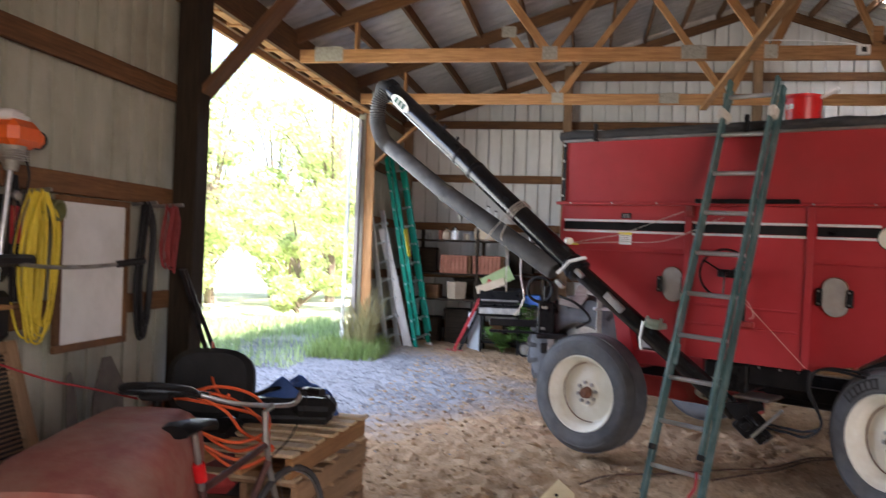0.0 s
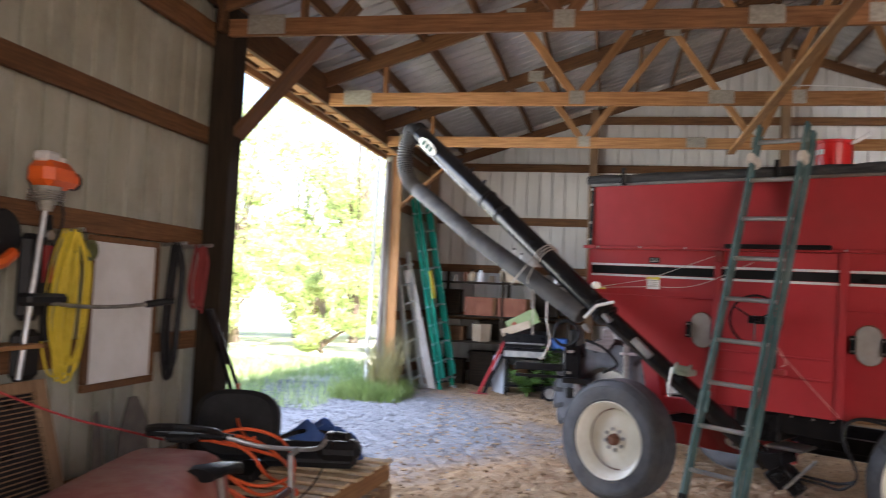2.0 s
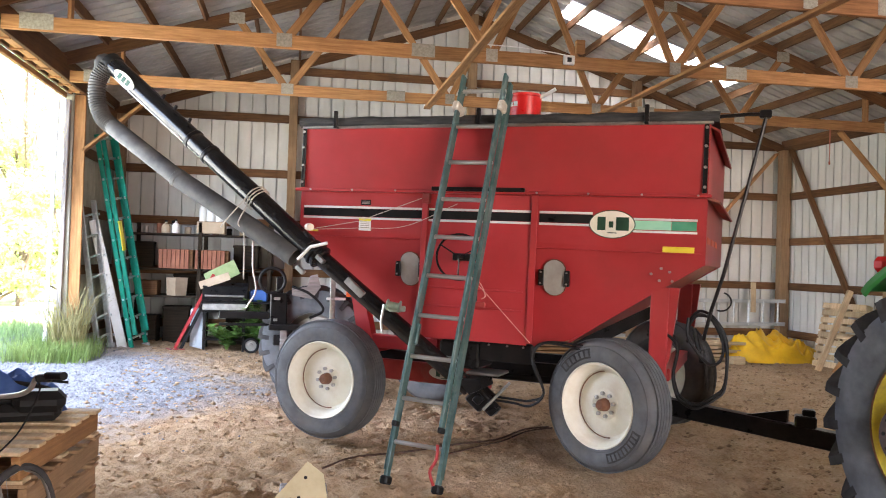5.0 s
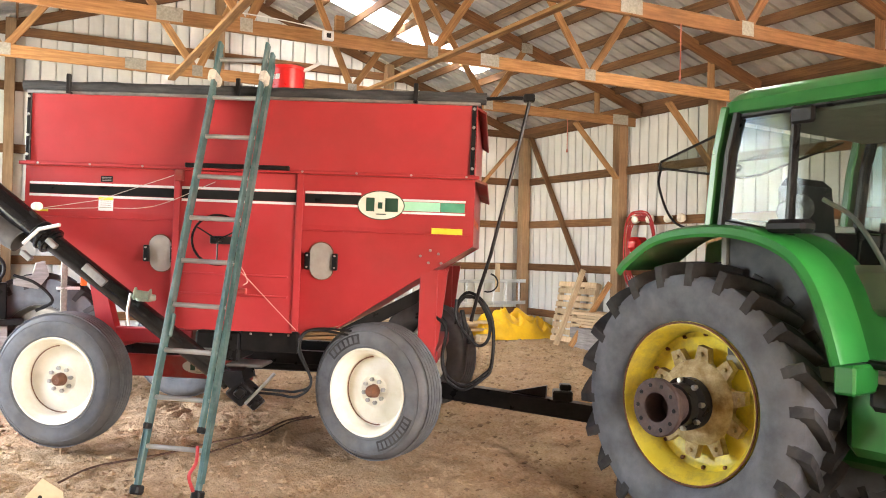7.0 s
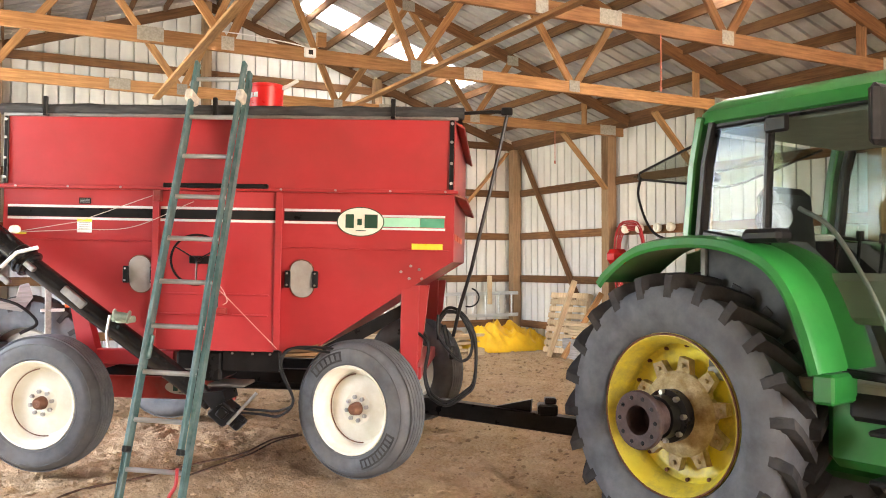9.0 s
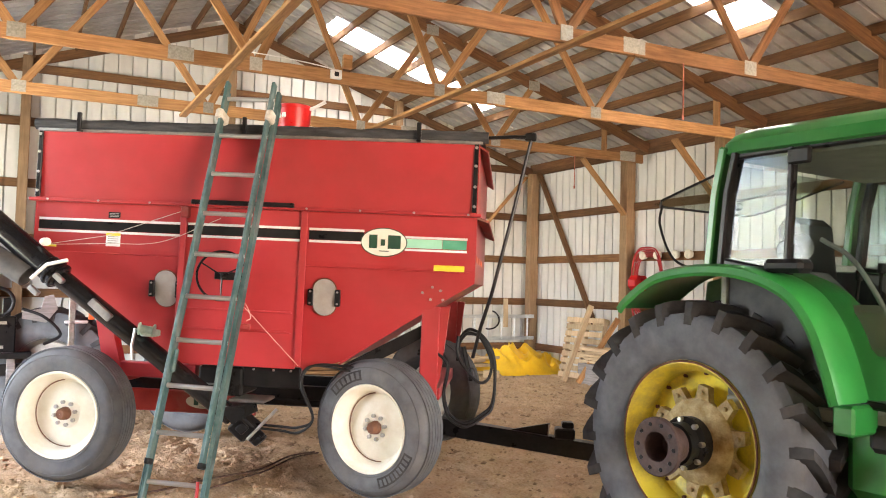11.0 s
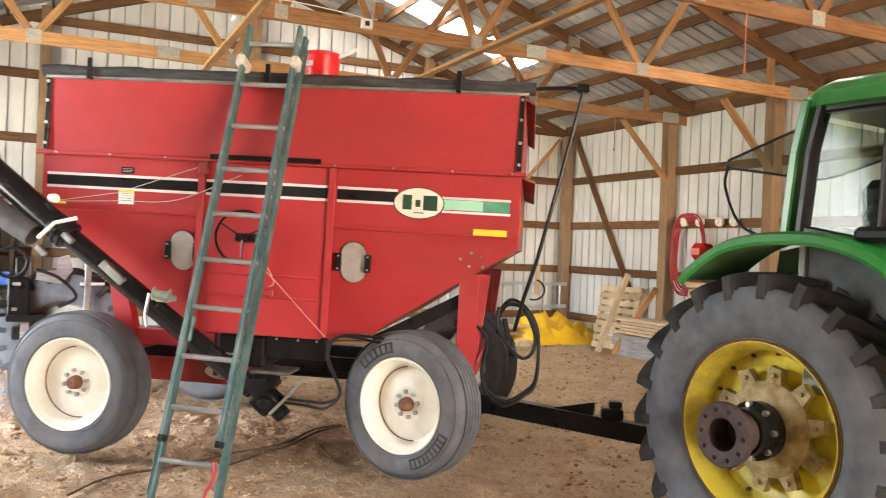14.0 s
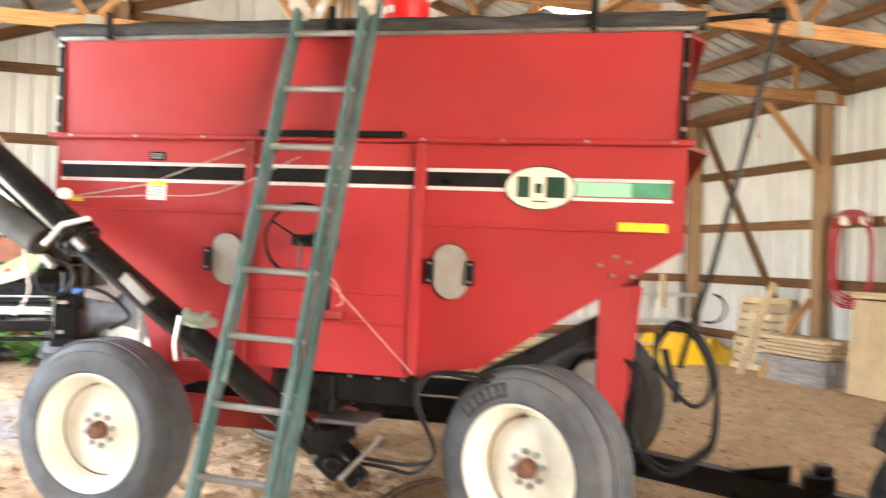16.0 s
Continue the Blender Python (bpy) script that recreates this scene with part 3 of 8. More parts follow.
GZ = (0.45, 1.36, 2.22, 3.10)
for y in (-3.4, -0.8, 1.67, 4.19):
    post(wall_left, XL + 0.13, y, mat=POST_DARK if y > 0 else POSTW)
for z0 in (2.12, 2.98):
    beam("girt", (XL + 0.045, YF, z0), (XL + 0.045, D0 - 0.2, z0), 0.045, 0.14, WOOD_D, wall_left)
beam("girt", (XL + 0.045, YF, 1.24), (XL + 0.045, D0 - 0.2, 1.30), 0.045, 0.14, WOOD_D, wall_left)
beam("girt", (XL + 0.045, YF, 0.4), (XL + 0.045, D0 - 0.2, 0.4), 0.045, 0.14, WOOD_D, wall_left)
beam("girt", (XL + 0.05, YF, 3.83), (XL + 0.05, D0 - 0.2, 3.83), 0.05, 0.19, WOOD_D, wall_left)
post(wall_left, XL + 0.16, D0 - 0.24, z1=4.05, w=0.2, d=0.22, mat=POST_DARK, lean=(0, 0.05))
for z0 in GZ + (3.95,):
    beam("girt", (XL + 0.045, D1 + 0.12, z0), (XL + 0.045, YB, z0), 0.045, 0.14, WOOD_D, wall_left)
for y in (YF + 0.2, -2.5, 0.1, 2.6, 5.1, 7.6, 10.45, 12.68, 15.72):
    post(wall_right, XR - 0.13, y, w=0.19, d=0.19)
for z0 in GZ + (4.05,):
    beam("girt", (XR - 0.045, YF, z0), (XR - 0.045, YB, z0), 0.045, 0.14, WOOD_D, wall_right)
for x in (-0.6, 2.6, 5.8):
    post(wall_back, x, YB - 0.14, z1=gable(x - XL) - 0.1)
post(wall_back, XL + 0.15, YB - 0.14)
for z0 in GZ + (4.08, 4.95):
    i = max(0.05, (z0 + 0.1 - EAVE) / RISE)
    beam("girt", (XL + i, YB - 0.045, z0), (XR - i, YB - 0.045, z0), 0.045, 0.14, WOOD_D, wall_back)
# gable rake boards
for s, x0 in ((1, XL), (-1, XR)):
    beam("rake_board", (x0, YB - 0.07, EAVE - 0.08), (XM, YB - 0.07, RIDGE - 0.08), 0.04, 0.16, WOOD_D, wall_back)
# slanting wall braces in the far corner
beam("brace", (XR - 0.1, 15.55, 4.0), (XR - 0.1, 13.6, 1.0), 0.04, 0.12, WOOD_D, wall_right, up=(1, 0, 0))
beam("brace", (8.75, YB - 0.1, 3.95), (6.9, YB - 0.1, 1.9), 0.04, 0.12, WOOD, wall_back, up=(0, 1, 0))

# side doorway: header, track, jamb
header = thing("door_frame", "rough brown timber door header with a jamb of weathered planks", "door frame", kind="structure")
beam("header_board", (XL + 0.16, D0 - 0.4, 3.97), (XL + 0.16, D1 + 0.3, 3.97), 0.045, 0.28, WOOD_D, header)
beam("header_board", (XL - 0.04, D0 - 0.4, 3.97), (XL - 0.04, D1 + 0.3, 3.97), 0.045, 0.28, WOOD_D, header)
beam("soffit_board", (XL + 0.08, D0, 3.85), (XL + 0.08, D1, 3.85), 0.10, 0.03, WOOD, header)
beam("door_track", (XL - 0.12, D0 - 0.4, 3.82), (XL - 0.12, D1 + 0.4, 3.82), 0.05, 0.07, WOOD, header)
for k in range(12):
    beam("blocking", (XL - 0.02, D0 + 0.3 + k * 0.48, 3.84), (XL + 0.14, D0 + 0.3 + k * 0.48, 3.84), 0.04, 0.05, WOOD, header)
beam("jamb_post", (XL + 0.08, D1 + 0.08, -0.2), (XL + 0.08, D1 + 0.08, 3.84), 0.15, 0.05, WOOD, header, up=(0, 1, 0))
beam("jamb_board", (XL - 0.09, D1 + 0.03, -0.2), (XL - 0.055, D1 + 0.03, 3.74), 0.06, 0.21, GREYW, header, up=(0, 1, 0))
beam("door_edge", (XL - 0.27, D1 + 0.02, -0.1), (XL - 0.21, D1 + 0.02, 3.8), 0.05, 0.05, WHITE, header, "white edge of the sliding door", up=(0, 1, 0))
beam("knee_brace", (XL + 0.2, D0 - 0.15, 2.96), (XL + 1.25, D0 - 0.15, 4.12), 0.05, 0.22, WOOD_D, header, up=(0, 1, 0))
beam("knee_brace", (XL + 0.12, D1 + 0.12, 3.05), (XL + 0.95, D1 + 0.12, 3.8), 0.04, 0.13, WOOD, header, up=(0, 1, 0))

# ---- trusses ----
def roof_truss(y, wood=WOOD):
    t = thing("roof_truss", "nail-plated roof truss of orange-brown sawn planks", "truss", group="roof trusses")
    zc = 3.865
    XT = 2.61
    top = lambda x: EAVE - 0.07 + RISE * ((x - XL) if x < XM else (XR - x))
    # built about x = 0
    def bar(n, xa, za, xb, zb, h, dy=0.0, w=0.045, mt=wood, up=(0, 0, 1)):
        beam(n, (xa, dy, za), (xb, dy, zb), w, h, mt, t, up=up)
    bar("bottom_chord", XL + 0.22, zc, 0.8, zc, 0.145)
    bar("bottom_chord", 0.806, zc, 4.42, zc, 0.145)
    bar("bottom_chord", 4.426, zc, XR - 0.22, zc, 0.145)
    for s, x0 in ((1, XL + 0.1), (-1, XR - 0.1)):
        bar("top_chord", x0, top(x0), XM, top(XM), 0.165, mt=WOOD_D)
    webs = []
    for s in (-1, 1):
        f = lambda d: XT + s * d
        webs += [(f(3.27), f(3.95)), (f(3.27), f(2.15)), (f(1.06), f(2.15)), (f(1.06), f(0.05))]
        xe = f(5.38)
        bar("web", xe, zc, xe, top(xe), 0.11, 0.045, 0.036)
    for xb, xt in webs:
        m, l = span((xb, 0.0, zc), (xt, 0.0, top(xt)))
        bar("web", xb, zc, xt, top(xt), 0.09, 0.0, 0.04)
    for s in (-1, 1):
        for d, w in ((3.27, 0.16), (1.06, 0.13), (1.81, 0.25)):
            x = XT + s * d
            part("nail_plate", Geo().box((x - w / 2, -0.028, zc - 0.055), (x + w / 2, -0.0235, zc + 0.085), 0.001), GALV, t)
            part("nail_plate", Geo().box((x - w / 2, 0.0235, zc - 0.055), (x + w / 2, 0.028, zc + 0.085), 0.001), GALV, t)
        for d in (2.15, 3.95):
            x = XT + s * d
            part("nail_plate", Geo().box((x - 0.1, -0.028, top(x) - 0.09), (x + 0.1, -0.0235, top(x) + 0.06), 0.001), GALV, t)
        x = XM + s * 5.75
        part("nail_plate", Geo().box((x - 0.16, -0.028, zc - 0.06), (x + 0.16, -0.0235, zc + 0.1), 0.001), GALV, t)
    t.matrix_basis = pose(0, y, 0)
    return t

TR = (9.68, 12.2, 7.16, 4.6, 2.0, -0.6, -3.2)
truss = roof_truss(TR[0])
copy_thing(truss, pose(0, TR[1], 0))
# the near trusses carry their shade in a browner wood colour
truss = roof_truss(TR[2], WOOD_SHADED)
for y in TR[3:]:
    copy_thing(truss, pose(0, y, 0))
# knee braces from the east posts, and long diagonal bracing
for y in (10.45, 12.68):
    beam("knee_brace", (XR - 0.25, y - 0.06, 2.95), (XR - 1.15, y - 0.06, 3.85), 0.04, 0.12, WOOD, wall_right, up=(0, 1, 0))

# ---- lettering ----
def lettering(name, text, size, mat, parent, m, label="", depth=0.002, bold=0.0, sx=1.0):
    cu = bpy.data.curves.new(name, "FONT")
    cu.body, cu.size, cu.align_x, cu.align_y, cu.extrude, cu.offset = text, size, "CENTER", "CENTER", depth, bold
    tmp = bpy.data.objects.new(name, cu)
    scene.collection.objects.link(tmp)
    me = bpy.data.meshes.new_from_object(tmp.evaluated_get(bpy.context.evaluated_depsgraph_get()))
    bpy.data.objects.remove(tmp)
    me.materials.clear()
    me.materials.append(mat)
    ob = new(name, me)
    ob.matrix_basis = m @ Matrix.Diagonal((sx, 1, 1, 1))
    ob.parent = parent
    if label:
        ob["label"] = label
    return ob

UPR = Euler((radians(90), 0, 0)).to_matrix().to_4x4()

# ---- grain wagon; x along it to the front, y inwards from the near side ----
SQ = Matrix.Diagonal((1.012, 1, 0.952, 1))
WM = pose(-0.452, 8.149, 0.042, 0, 1.1, -30.93) @ Matrix.Translation((-0.025, 0, 0.071)) @ SQ
wagon = thing("grain_wagon", "red steel gravity grain wagon with a folded black unloading auger", "wagon", WM)
WID = 2.35

def hopper():
    """Upper walls, sloped ends and the tapered bottom of the box."""
    g = Geo()
    # near and far sides, 25 mm thick, as outlines in x, z
    side = [(0, 2.2), (3.3, 2.2), (3.3, 1.685), (2.34, 1.03), (2.07, 0.96), (1.17, 0.96), (0.93, 1.02), (0.0, 1.86)]
    inset = lambda z: 0.0 if z >= 1.78 else (1.78 - z) * 0.16
    for y0, s in ((0.0, 1), (WID, -1)):
        outer = [(x, y0 + s * inset(z), z) for x, z in side]
        inner = [(x, y + s * 0.025, z) for x, y, z in outer]
        n = len(side)
        vs = outer + inner + [(0.0, y0, 1.86), (3.3, y0, 1.78)]
        k = 2 * n
        fs = [(0, 1, k + 1, 7), (7, k + 1, 2, 3, 4, 5, 6), tuple(range(n, 2 * n))[::-1]] + [(i, (i + 1) % n, n + (i + 1) % n, n + i) for i in range(n)]
        if s < 0:
            fs = [f[::-1] for f in fs]
        g.add(vs, fs)
    return g

part("hopper_side", hopper(), RED, wagon)
# sloped end sheets
for a, b in (((0.0, 1.86), (0.93, 1.0)), ((3.3, 1.685), (2.34, 1.0))):
    g = Geo()
    dx = 0.02 if a[0] < 1 else -0.02
    g.add([(a[0] + dx, 0.02, a[1]), (b[0] + dx, 0.14, b[1]), (b[0] + dx, WID - 0.14, b[1]), (a[0] + dx, WID - 0.02, a[1]), (a[0] + 2 * dx, 0.02, a[1]), (b[0] + 2 * dx, 0.14, b[1]), (b[0] + 2 * dx, WID - 0.14, b[1]), (a[0] + 2 * dx, WID - 0.02, a[1])],
          [(0, 1, 2, 3), (7, 6, 5, 4), (0, 4, 5, 1), (2, 6, 7, 3), (1, 5, 6, 2), (0, 3, 7, 4)])
    part("sloped_floor", g, RED, wagon)
part("hopper_bottom", Geo().box((1.17, 0.16, 0.94), (2.07, WID - 0.16, 0.99), 0.01), RED, wagon)
part("end_wall", Geo().box((0.0, 0.02, 1.85), (0.03, WID - 0.02, 2.2), 0.004), RED, wagon)
part("end_wall", Geo().box((3.27, 0.02, 1.68), (3.302, WID - 0.02, 2.2), 0.004), RED, wagon)
# upper extension, leaning outwards a little
def extension_panel(x0, x1, y, t):
    g = Geo()
    g.add([(x0, y, 2.215), (x1, y, 2.215), (x1, y - 0.015, 2.755), (x0, y - 0.015, 2.755), (x0, y + t, 2.215), (x1, y + t, 2.215), (x1, y - 0.015 + t, 2.755), (x0, y - 0.015 + t, 2.755)],
          [(0, 1, 2, 3), (7, 6, 5, 4), (0, 4, 5, 1), (3, 2, 6, 7), (0, 3, 7, 4), (1, 5, 6, 2)])
    return g
part("extension_panel", extension_panel(0.0, 3.3, -0.004, 0.014), RED, wagon)
part("extension_panel", extension_panel(0.0, 3.3, WID - 0.01, 0.014), RED, wagon)
part("extension_panel", Geo().box((0.0, 0.012, 2.215), (0.014, WID - 0.012, 2.755), 0.003), RED, wagon)
part("extension_panel", Geo().box((3.286, 0.012, 2.215), (3.3, WID - 0.012, 2.755), 0.003), RED, wagon)
# a lip flap at the front end
part("end_flap", Geo().prism([(3.3, 2.745), (3.3, 2.728), (3.36, 2.69), (3.365, 2.705)], -WID + 0.02, -0.02, UPR), RED_D, wagon)
g = Geo().prism([(3.3, 2.2), (3.3, 2.18), (3.385, 2.15), (3.39, 2.165)], -WID, 0.0, UPR)
part("end_ledge", g, RED_D, wagon)
part("ledge", Geo().box((-0.03, -0.055, 2.188), (3.33, 0.0, 2.216), 0.006), RED, wagon)
for x in (0.005, 3.262):
    part("corner_strip", Geo().box((x, -0.03, 2.225), (x + 0.032, -0.006, 2.75), 0.004), BLACK, wagon, "black corner strip with bolts")
    for z in (2.27, 2.42, 2.58, 2.72):
        part("bolt", Geo().cyl((x + 0.016, -0.03, z), (x + 0.016, -0.04, z), 0.012, 8), STEEL, wagon)
for z, n in ((2.203, 9),):
    for k in range(n):
        x = 0.12 + k * 0.39
        part("bolt", Geo().cyl((x, -0.055, z), (x, -0.063, z), 0.009, 8), STEEL, wagon)
# upright flanges that bound the middle panel
for x, w in ((1.135, 0.045), (2.03, 0.05)):
    g = Geo().box((x, -0.045, 0.99), (x + 0.008, 0.1, 2.187), 0.003)
    g.box((x, -0.045, 0.99), (x + w, -0.037, 2.187), 0.003)
    part("flange", g, RED, wagon)
part("flange", Geo().box((1.14, -0.06, 2.10), (1.2, -0.005, 2.187), 0.006), RED_D, wagon)
part("middle_panel", Geo().box((1.14, -0.018, 0.97), (2.03, 0.0, 2.185), 0.004), RED, wagon)
for z in (1.39, 1.235):
    part("stiffener", Geo().box((1.18, -0.032, z), (1.99, -0.018, z + 0.018), 0.005), RED, wagon)
for z in (1.79,):
    part("stiffener", Geo().box((0.06, -0.012, z), (1.12, 0.0, z + 0.01), 0.004), RED, wagon)
    part("stiffener", Geo().box((2.06, -0.012, z - 0.03), (3.27, 0.0, z - 0.02), 0.004), RED, wagon)
part("slide_bar", Geo().box((1.22, -0.085, 2.205), (1.98, -0.05, 2.24), 0.006), BLACK, wagon, "black steel slide bar")
# stripe with white edges
for x0, x1, y in ((0.035, 1.125, -0.004), (1.185, 2.025, -0.022), (2.085, 2.49, -0.004)):
    part("stripe", Geo().box((x0, y, 1.972), (x1, y + 0.003, 2.042), 0.001), BLACK, wagon, "black painted stripe")
    for z in (1.95, 2.044):
        part("stripe_edge", Geo().box((x0, y, z), (x1, y + 0.003, z + 0.019), 0.001), WHITE, wagon, "thin white stripe")
# front end of the black stripe: its green glare is painted as fixed colour
part("stripe", Geo().box((2.79, -0.004, 1.937), (3.06, -0.001, 2.007), 0.001), MINT_GLARE, wagon, "black stripe end coloured mint green for glare")
part("stripe", Geo().box((3.062, -0.004, 1.937), (3.235, -0.001, 2.007), 0.001), pbr("deep_green_glare", (0.05, 0.28, 0.16), (0.12, 0.42, 0.27), 4, 0.25, bump=0.02), wagon, "black stripe end coloured green for glare")
for z in (1.914, 2.01):
    part("stripe_edge", Geo().box((2.79, -0.004, z), (3.24, -0.001, z + 0.017), 0.001), WHITE, wagon)
# oval badge with letters
def oval(w, h, d, n=40):
    return [(w * math.cos(2 * math.pi * i / n), h * math.sin(2 * math.pi * i / n)) for i in range(n)]
badge = part("badge", Geo().prism(oval(0.17, 0.112, 0), 0, 0.006, Matrix.Translation((2.637, -0.002, 1.972)) @ UPR), DKGREEN, wagon, "oval cream badge with a dark rim")
part("badge_face", Geo().prism(oval(0.163, 0.105, 0), 0.006, 0.009, Matrix.Translation((2.637, -0.002, 1.972)) @ UPR), CREAM, badge)
# the maker's mark as plain shapes
def mark(px, py, pz, s, parent):
    g = Geo()
    M4 = Matrix.Translation((px, py, pz)) @ UPR @ Matrix.Diagonal((s, s, 1, 1))
    def bar(x0, y0, x1, y1):
        g.prism([(x0, y0), (x1, y0), (x1, y1), (x0, y1)], 0, 0.003, M4)
    bar(-0.105, -0.052, -0.045, 0.052); bar(-0.02, -0.03, 0.012, 0.018); bar(0.032, -0.052, 0.125, 0.052); bar(-0.03, -0.075, 0.04, -0.068)
    part("badge_mark", g, DKGREEN, parent, "dark green raised mark")
mark(2.635, -0.0115, 1.976, 1.0, badge)
# decals and reflectors
st = part("warning_sticker", Geo().box((0.56, -0.004, 1.852), (0.67, -0.001, 1.957), 0.001), WHITE, wagon, "white warning sticker with a yellow top")
part("sticker_band", Geo().box((0.56, -0.006, 1.935), (0.67, -0.004, 1.957), 0.001), REFL_Y, st)
for k in range(4):
    part("text_bar", Geo().box((0.575, -0.006, 1.925 - k * 0.016), (0.655, -0.004, 1.93 - k * 0.016), 0.0005), GALV, st)
pl = part("nameplate", Geo().box((0.57, -0.005, 2.075), (0.66, -0.001, 2.122), 0.001), BLACK, wagon, "small black data plate")
for k in range(3):
    part("text_bar", Geo().box((0.58, -0.007, 2.085 + k * 0.011), (0.65, -0.005, 2.09 + k * 0.011), 0.0005), STEEL, pl)
part("reflector", Geo().box((3.005, -0.005, 1.762), (3.225, -0.001, 1.814), 0.001), REFL_Y, wagon, "yellow reflector strip")
part("reflector", Geo().box((0.12, -0.04, 1.83), (0.2, -0.035, 1.85), 0.001), REFL_Y, wagon, "yellow reflector strip")
for k, x in enumerate((3.315, 3.37, 3.425)):
    part("reflector", Geo().box((3.303, 0.1 + k * 0.5, 1.85), (3.306, 0.45 + k * 0.5, 1.9), 0.001), ORANGE, wagon, "orange reflector")
# sight windows
WPLATE = pbr("dusty_window_plate", (0.34, 0.32, 0.29), (0.46, 0.44, 0.4), 6, 0.4, bump=0.05, dirt=(0.28, 0.22, 0.17), dscale=4, damt=0.5)
def stadium(w, h, n=10):
    r = w
    return [(r * math.cos(a), h - r + r * math.sin(a)) for a in [math.pi * i / n for i in range(n + 1)]] + [(r * math.cos(a), -(h - r) + r * math.sin(a)) for a in [math.pi + math.pi * i / n for i in range(n + 1)]]
for x, z in ((1.03, 1.542), (2.217, 1.532)):
    tilt = Matrix.Translation((x, 0.034, z)) @ UPR @ pose(0, 0, 0, 9)
    w = part("window", Geo().prism(stadium(0.088, 0.15), 0, 0.012, tilt), RUST, wagon, "oval sight window with black latches")
    part("pane", Geo().prism(stadium(0.082, 0.143), 0.012, 0.018, tilt), WPLATE, w, "dusty grey pane")
    for s in (-1, 1):
        g = Geo().box((x + s * 0.1 - 0.02, -0.012, z - 0.07), (x + s * 0.1 + 0.02, 0.02, z + 0.06), 0.006)
        part("latch", g, BLACK, w, "black latch")
        for dz in (-0.05, 0.04):
            part("bolt", Geo().cyl((x + s * 0.1, -0.012, z + dz), (x + s * 0.1, -0.02, z + dz), 0.008, 8), STEEL, w)
for x, z in ((2.93, 1.6), (2.99, 1.55), (3.06, 1.62), (3.08, 1.55), (3.0, 1.645)):
    part("bolt", Geo().cyl((x, 0.03, z), (x, 0.012, z), 0.011, 8), STEEL, wagon)
# hand wheel with its shaft
hw = part("hand_wheel", Geo().tube(arc((1.52, -0.19, 1.66), 0.185, 0, 2 * math.pi, 40), 0.009, 6), BLACK, wagon, "thin black steel hand wheel")
g = Geo().cyl((1.52, -0.2, 1.66), (1.52, -0.02, 1.66), 0.015, 10)
g.box((1.44, -0.13, 1.63), (1.66, -0.02, 1.69), 0.008)
part("shaft_bracket", g, BLACK, hw)
for a in (0.5, 2.6, 4.7):
    part("spoke", Geo().cyl((1.52, -0.19, 1.66), (1.52 + 0.183 * math.cos(a), -0.19, 1.66 + 0.183 * math.sin(a)), 0.006, 6), BLACK, hw)
lv = part("lever", Geo().box((1.6, -0.07, 1.3), (1.635, -0.045, 1.62), 0.006), BLACK, wagon)
part("lever_foot", Geo().box((1.54, -0.08, 1.255), (1.7, -0.035, 1.3), 0.006), RED_D, lv)
# roll tarp with bows
g = Geo()
prof = []
for i in range(41):
    x = -0.03 + 3.39 * i / 40
    prof.append((x, 0.0 + 0.01 * noise.noise((x * 3, 0, 0)), 2.803 + 0.012 * noise.noise((x * 4, 1, 0))))
g.tube(prof, 0.05, 10, [0.046 + 0.008 * noise.noise((p[0] * 6, 2, 1)) for p in prof])
tarp = part("roll_tarp", g, DARKTARP, wagon, "dark rolled tarp along the top edge")
g = Geo()
n = 12
vs = []
for i in range(n + 1):
    t = i / n
    for x in (0.0, 1.1, 2.2, 3.3):
        vs.append((x, t * WID, 2.765 + 0.2 * math.sin(math.pi * t)))
fs = [(i * 4 + k, i * 4 + k + 1, i * 4 + 5 + k, i * 4 + 4 + k) for i in range(n) for k in range(3)]
part("tarp_cover", g.add(vs + [(x, y, z - 0.01) for x, y, z in vs], fs + [tuple(q + len(vs) for q in f[::-1]) for f in fs], None, True), DARKTARP, wagon)
part("top_rail", Geo().box((0.0, -0.035, 2.745), (3.32, 0.0, 2.772), 0.006), STEEL, wagon, "bare steel top rail")
for x in (0.33, 1.58, 2.86):
    part("tarp_stop", Geo().box((x - 0.016, -0.075, 2.76), (x + 0.016, -0.05, 2.895), 0.005).box((x - 0.016, -0.075, 2.745), (x + 0.016, 0.0, 2.762), 0.004), BLACK, wagon)
g = Geo().tube([(3.34, 0.0, 2.803), (3.55, -0.02, 2.815), (3.66, -0.02, 2.813)], 0.014, 8)
g.box((3.62, -0.05, 2.785), (3.7, 0.02, 2.845), 0.01)
crank = part("crank_arm", g, BLACK, wagon, "black crank rod of the roll tarp")
part("crank_rod", Geo().tube([(3.665, -0.02, 2.8), (3.56, -0.04, 2.25), (3.43, -0.03, 1.62), (3.36, 0.0, 1.36), (3.31, 0.05, 1.12)], 0.013, 8), BLACK, crank)
part("crank_hook", Geo().tube(arc((3.42, -0.03, 1.42), 0.07, -1.9, 1.3, 10), 0.006, 6), BLACK, crank)

# red running frame
for x in (2.93,):
    for y in (0.05, WID - 0.13):
        g = Geo().box((x, y, 0.74), (x + 0.13, y + 0.1, 1.5), 0.008)
        g.prism([(3.06, 1.5), (3.13, 1.5), (3.08, 0.95), (3.06, 0.9)], -y - 0.09, -y - 0.02, UPR)
        part("leg", g, RED, wagon)
for y in (0.32, WID - 0.42):
    g = Geo().prism([(0.3, 1.55), (0.42, 1.48), (0.58, 0.88), (0.44, 0.88)], -y - 0.1, -y, UPR)
    part("leg", g, RED, wagon)
for y in (0.33, WID - 0.43):
    part("sill", Geo().box((0.35, y, 0.8), (1.18, y + 0.1, 0.92), 0.008), RED, wagon)
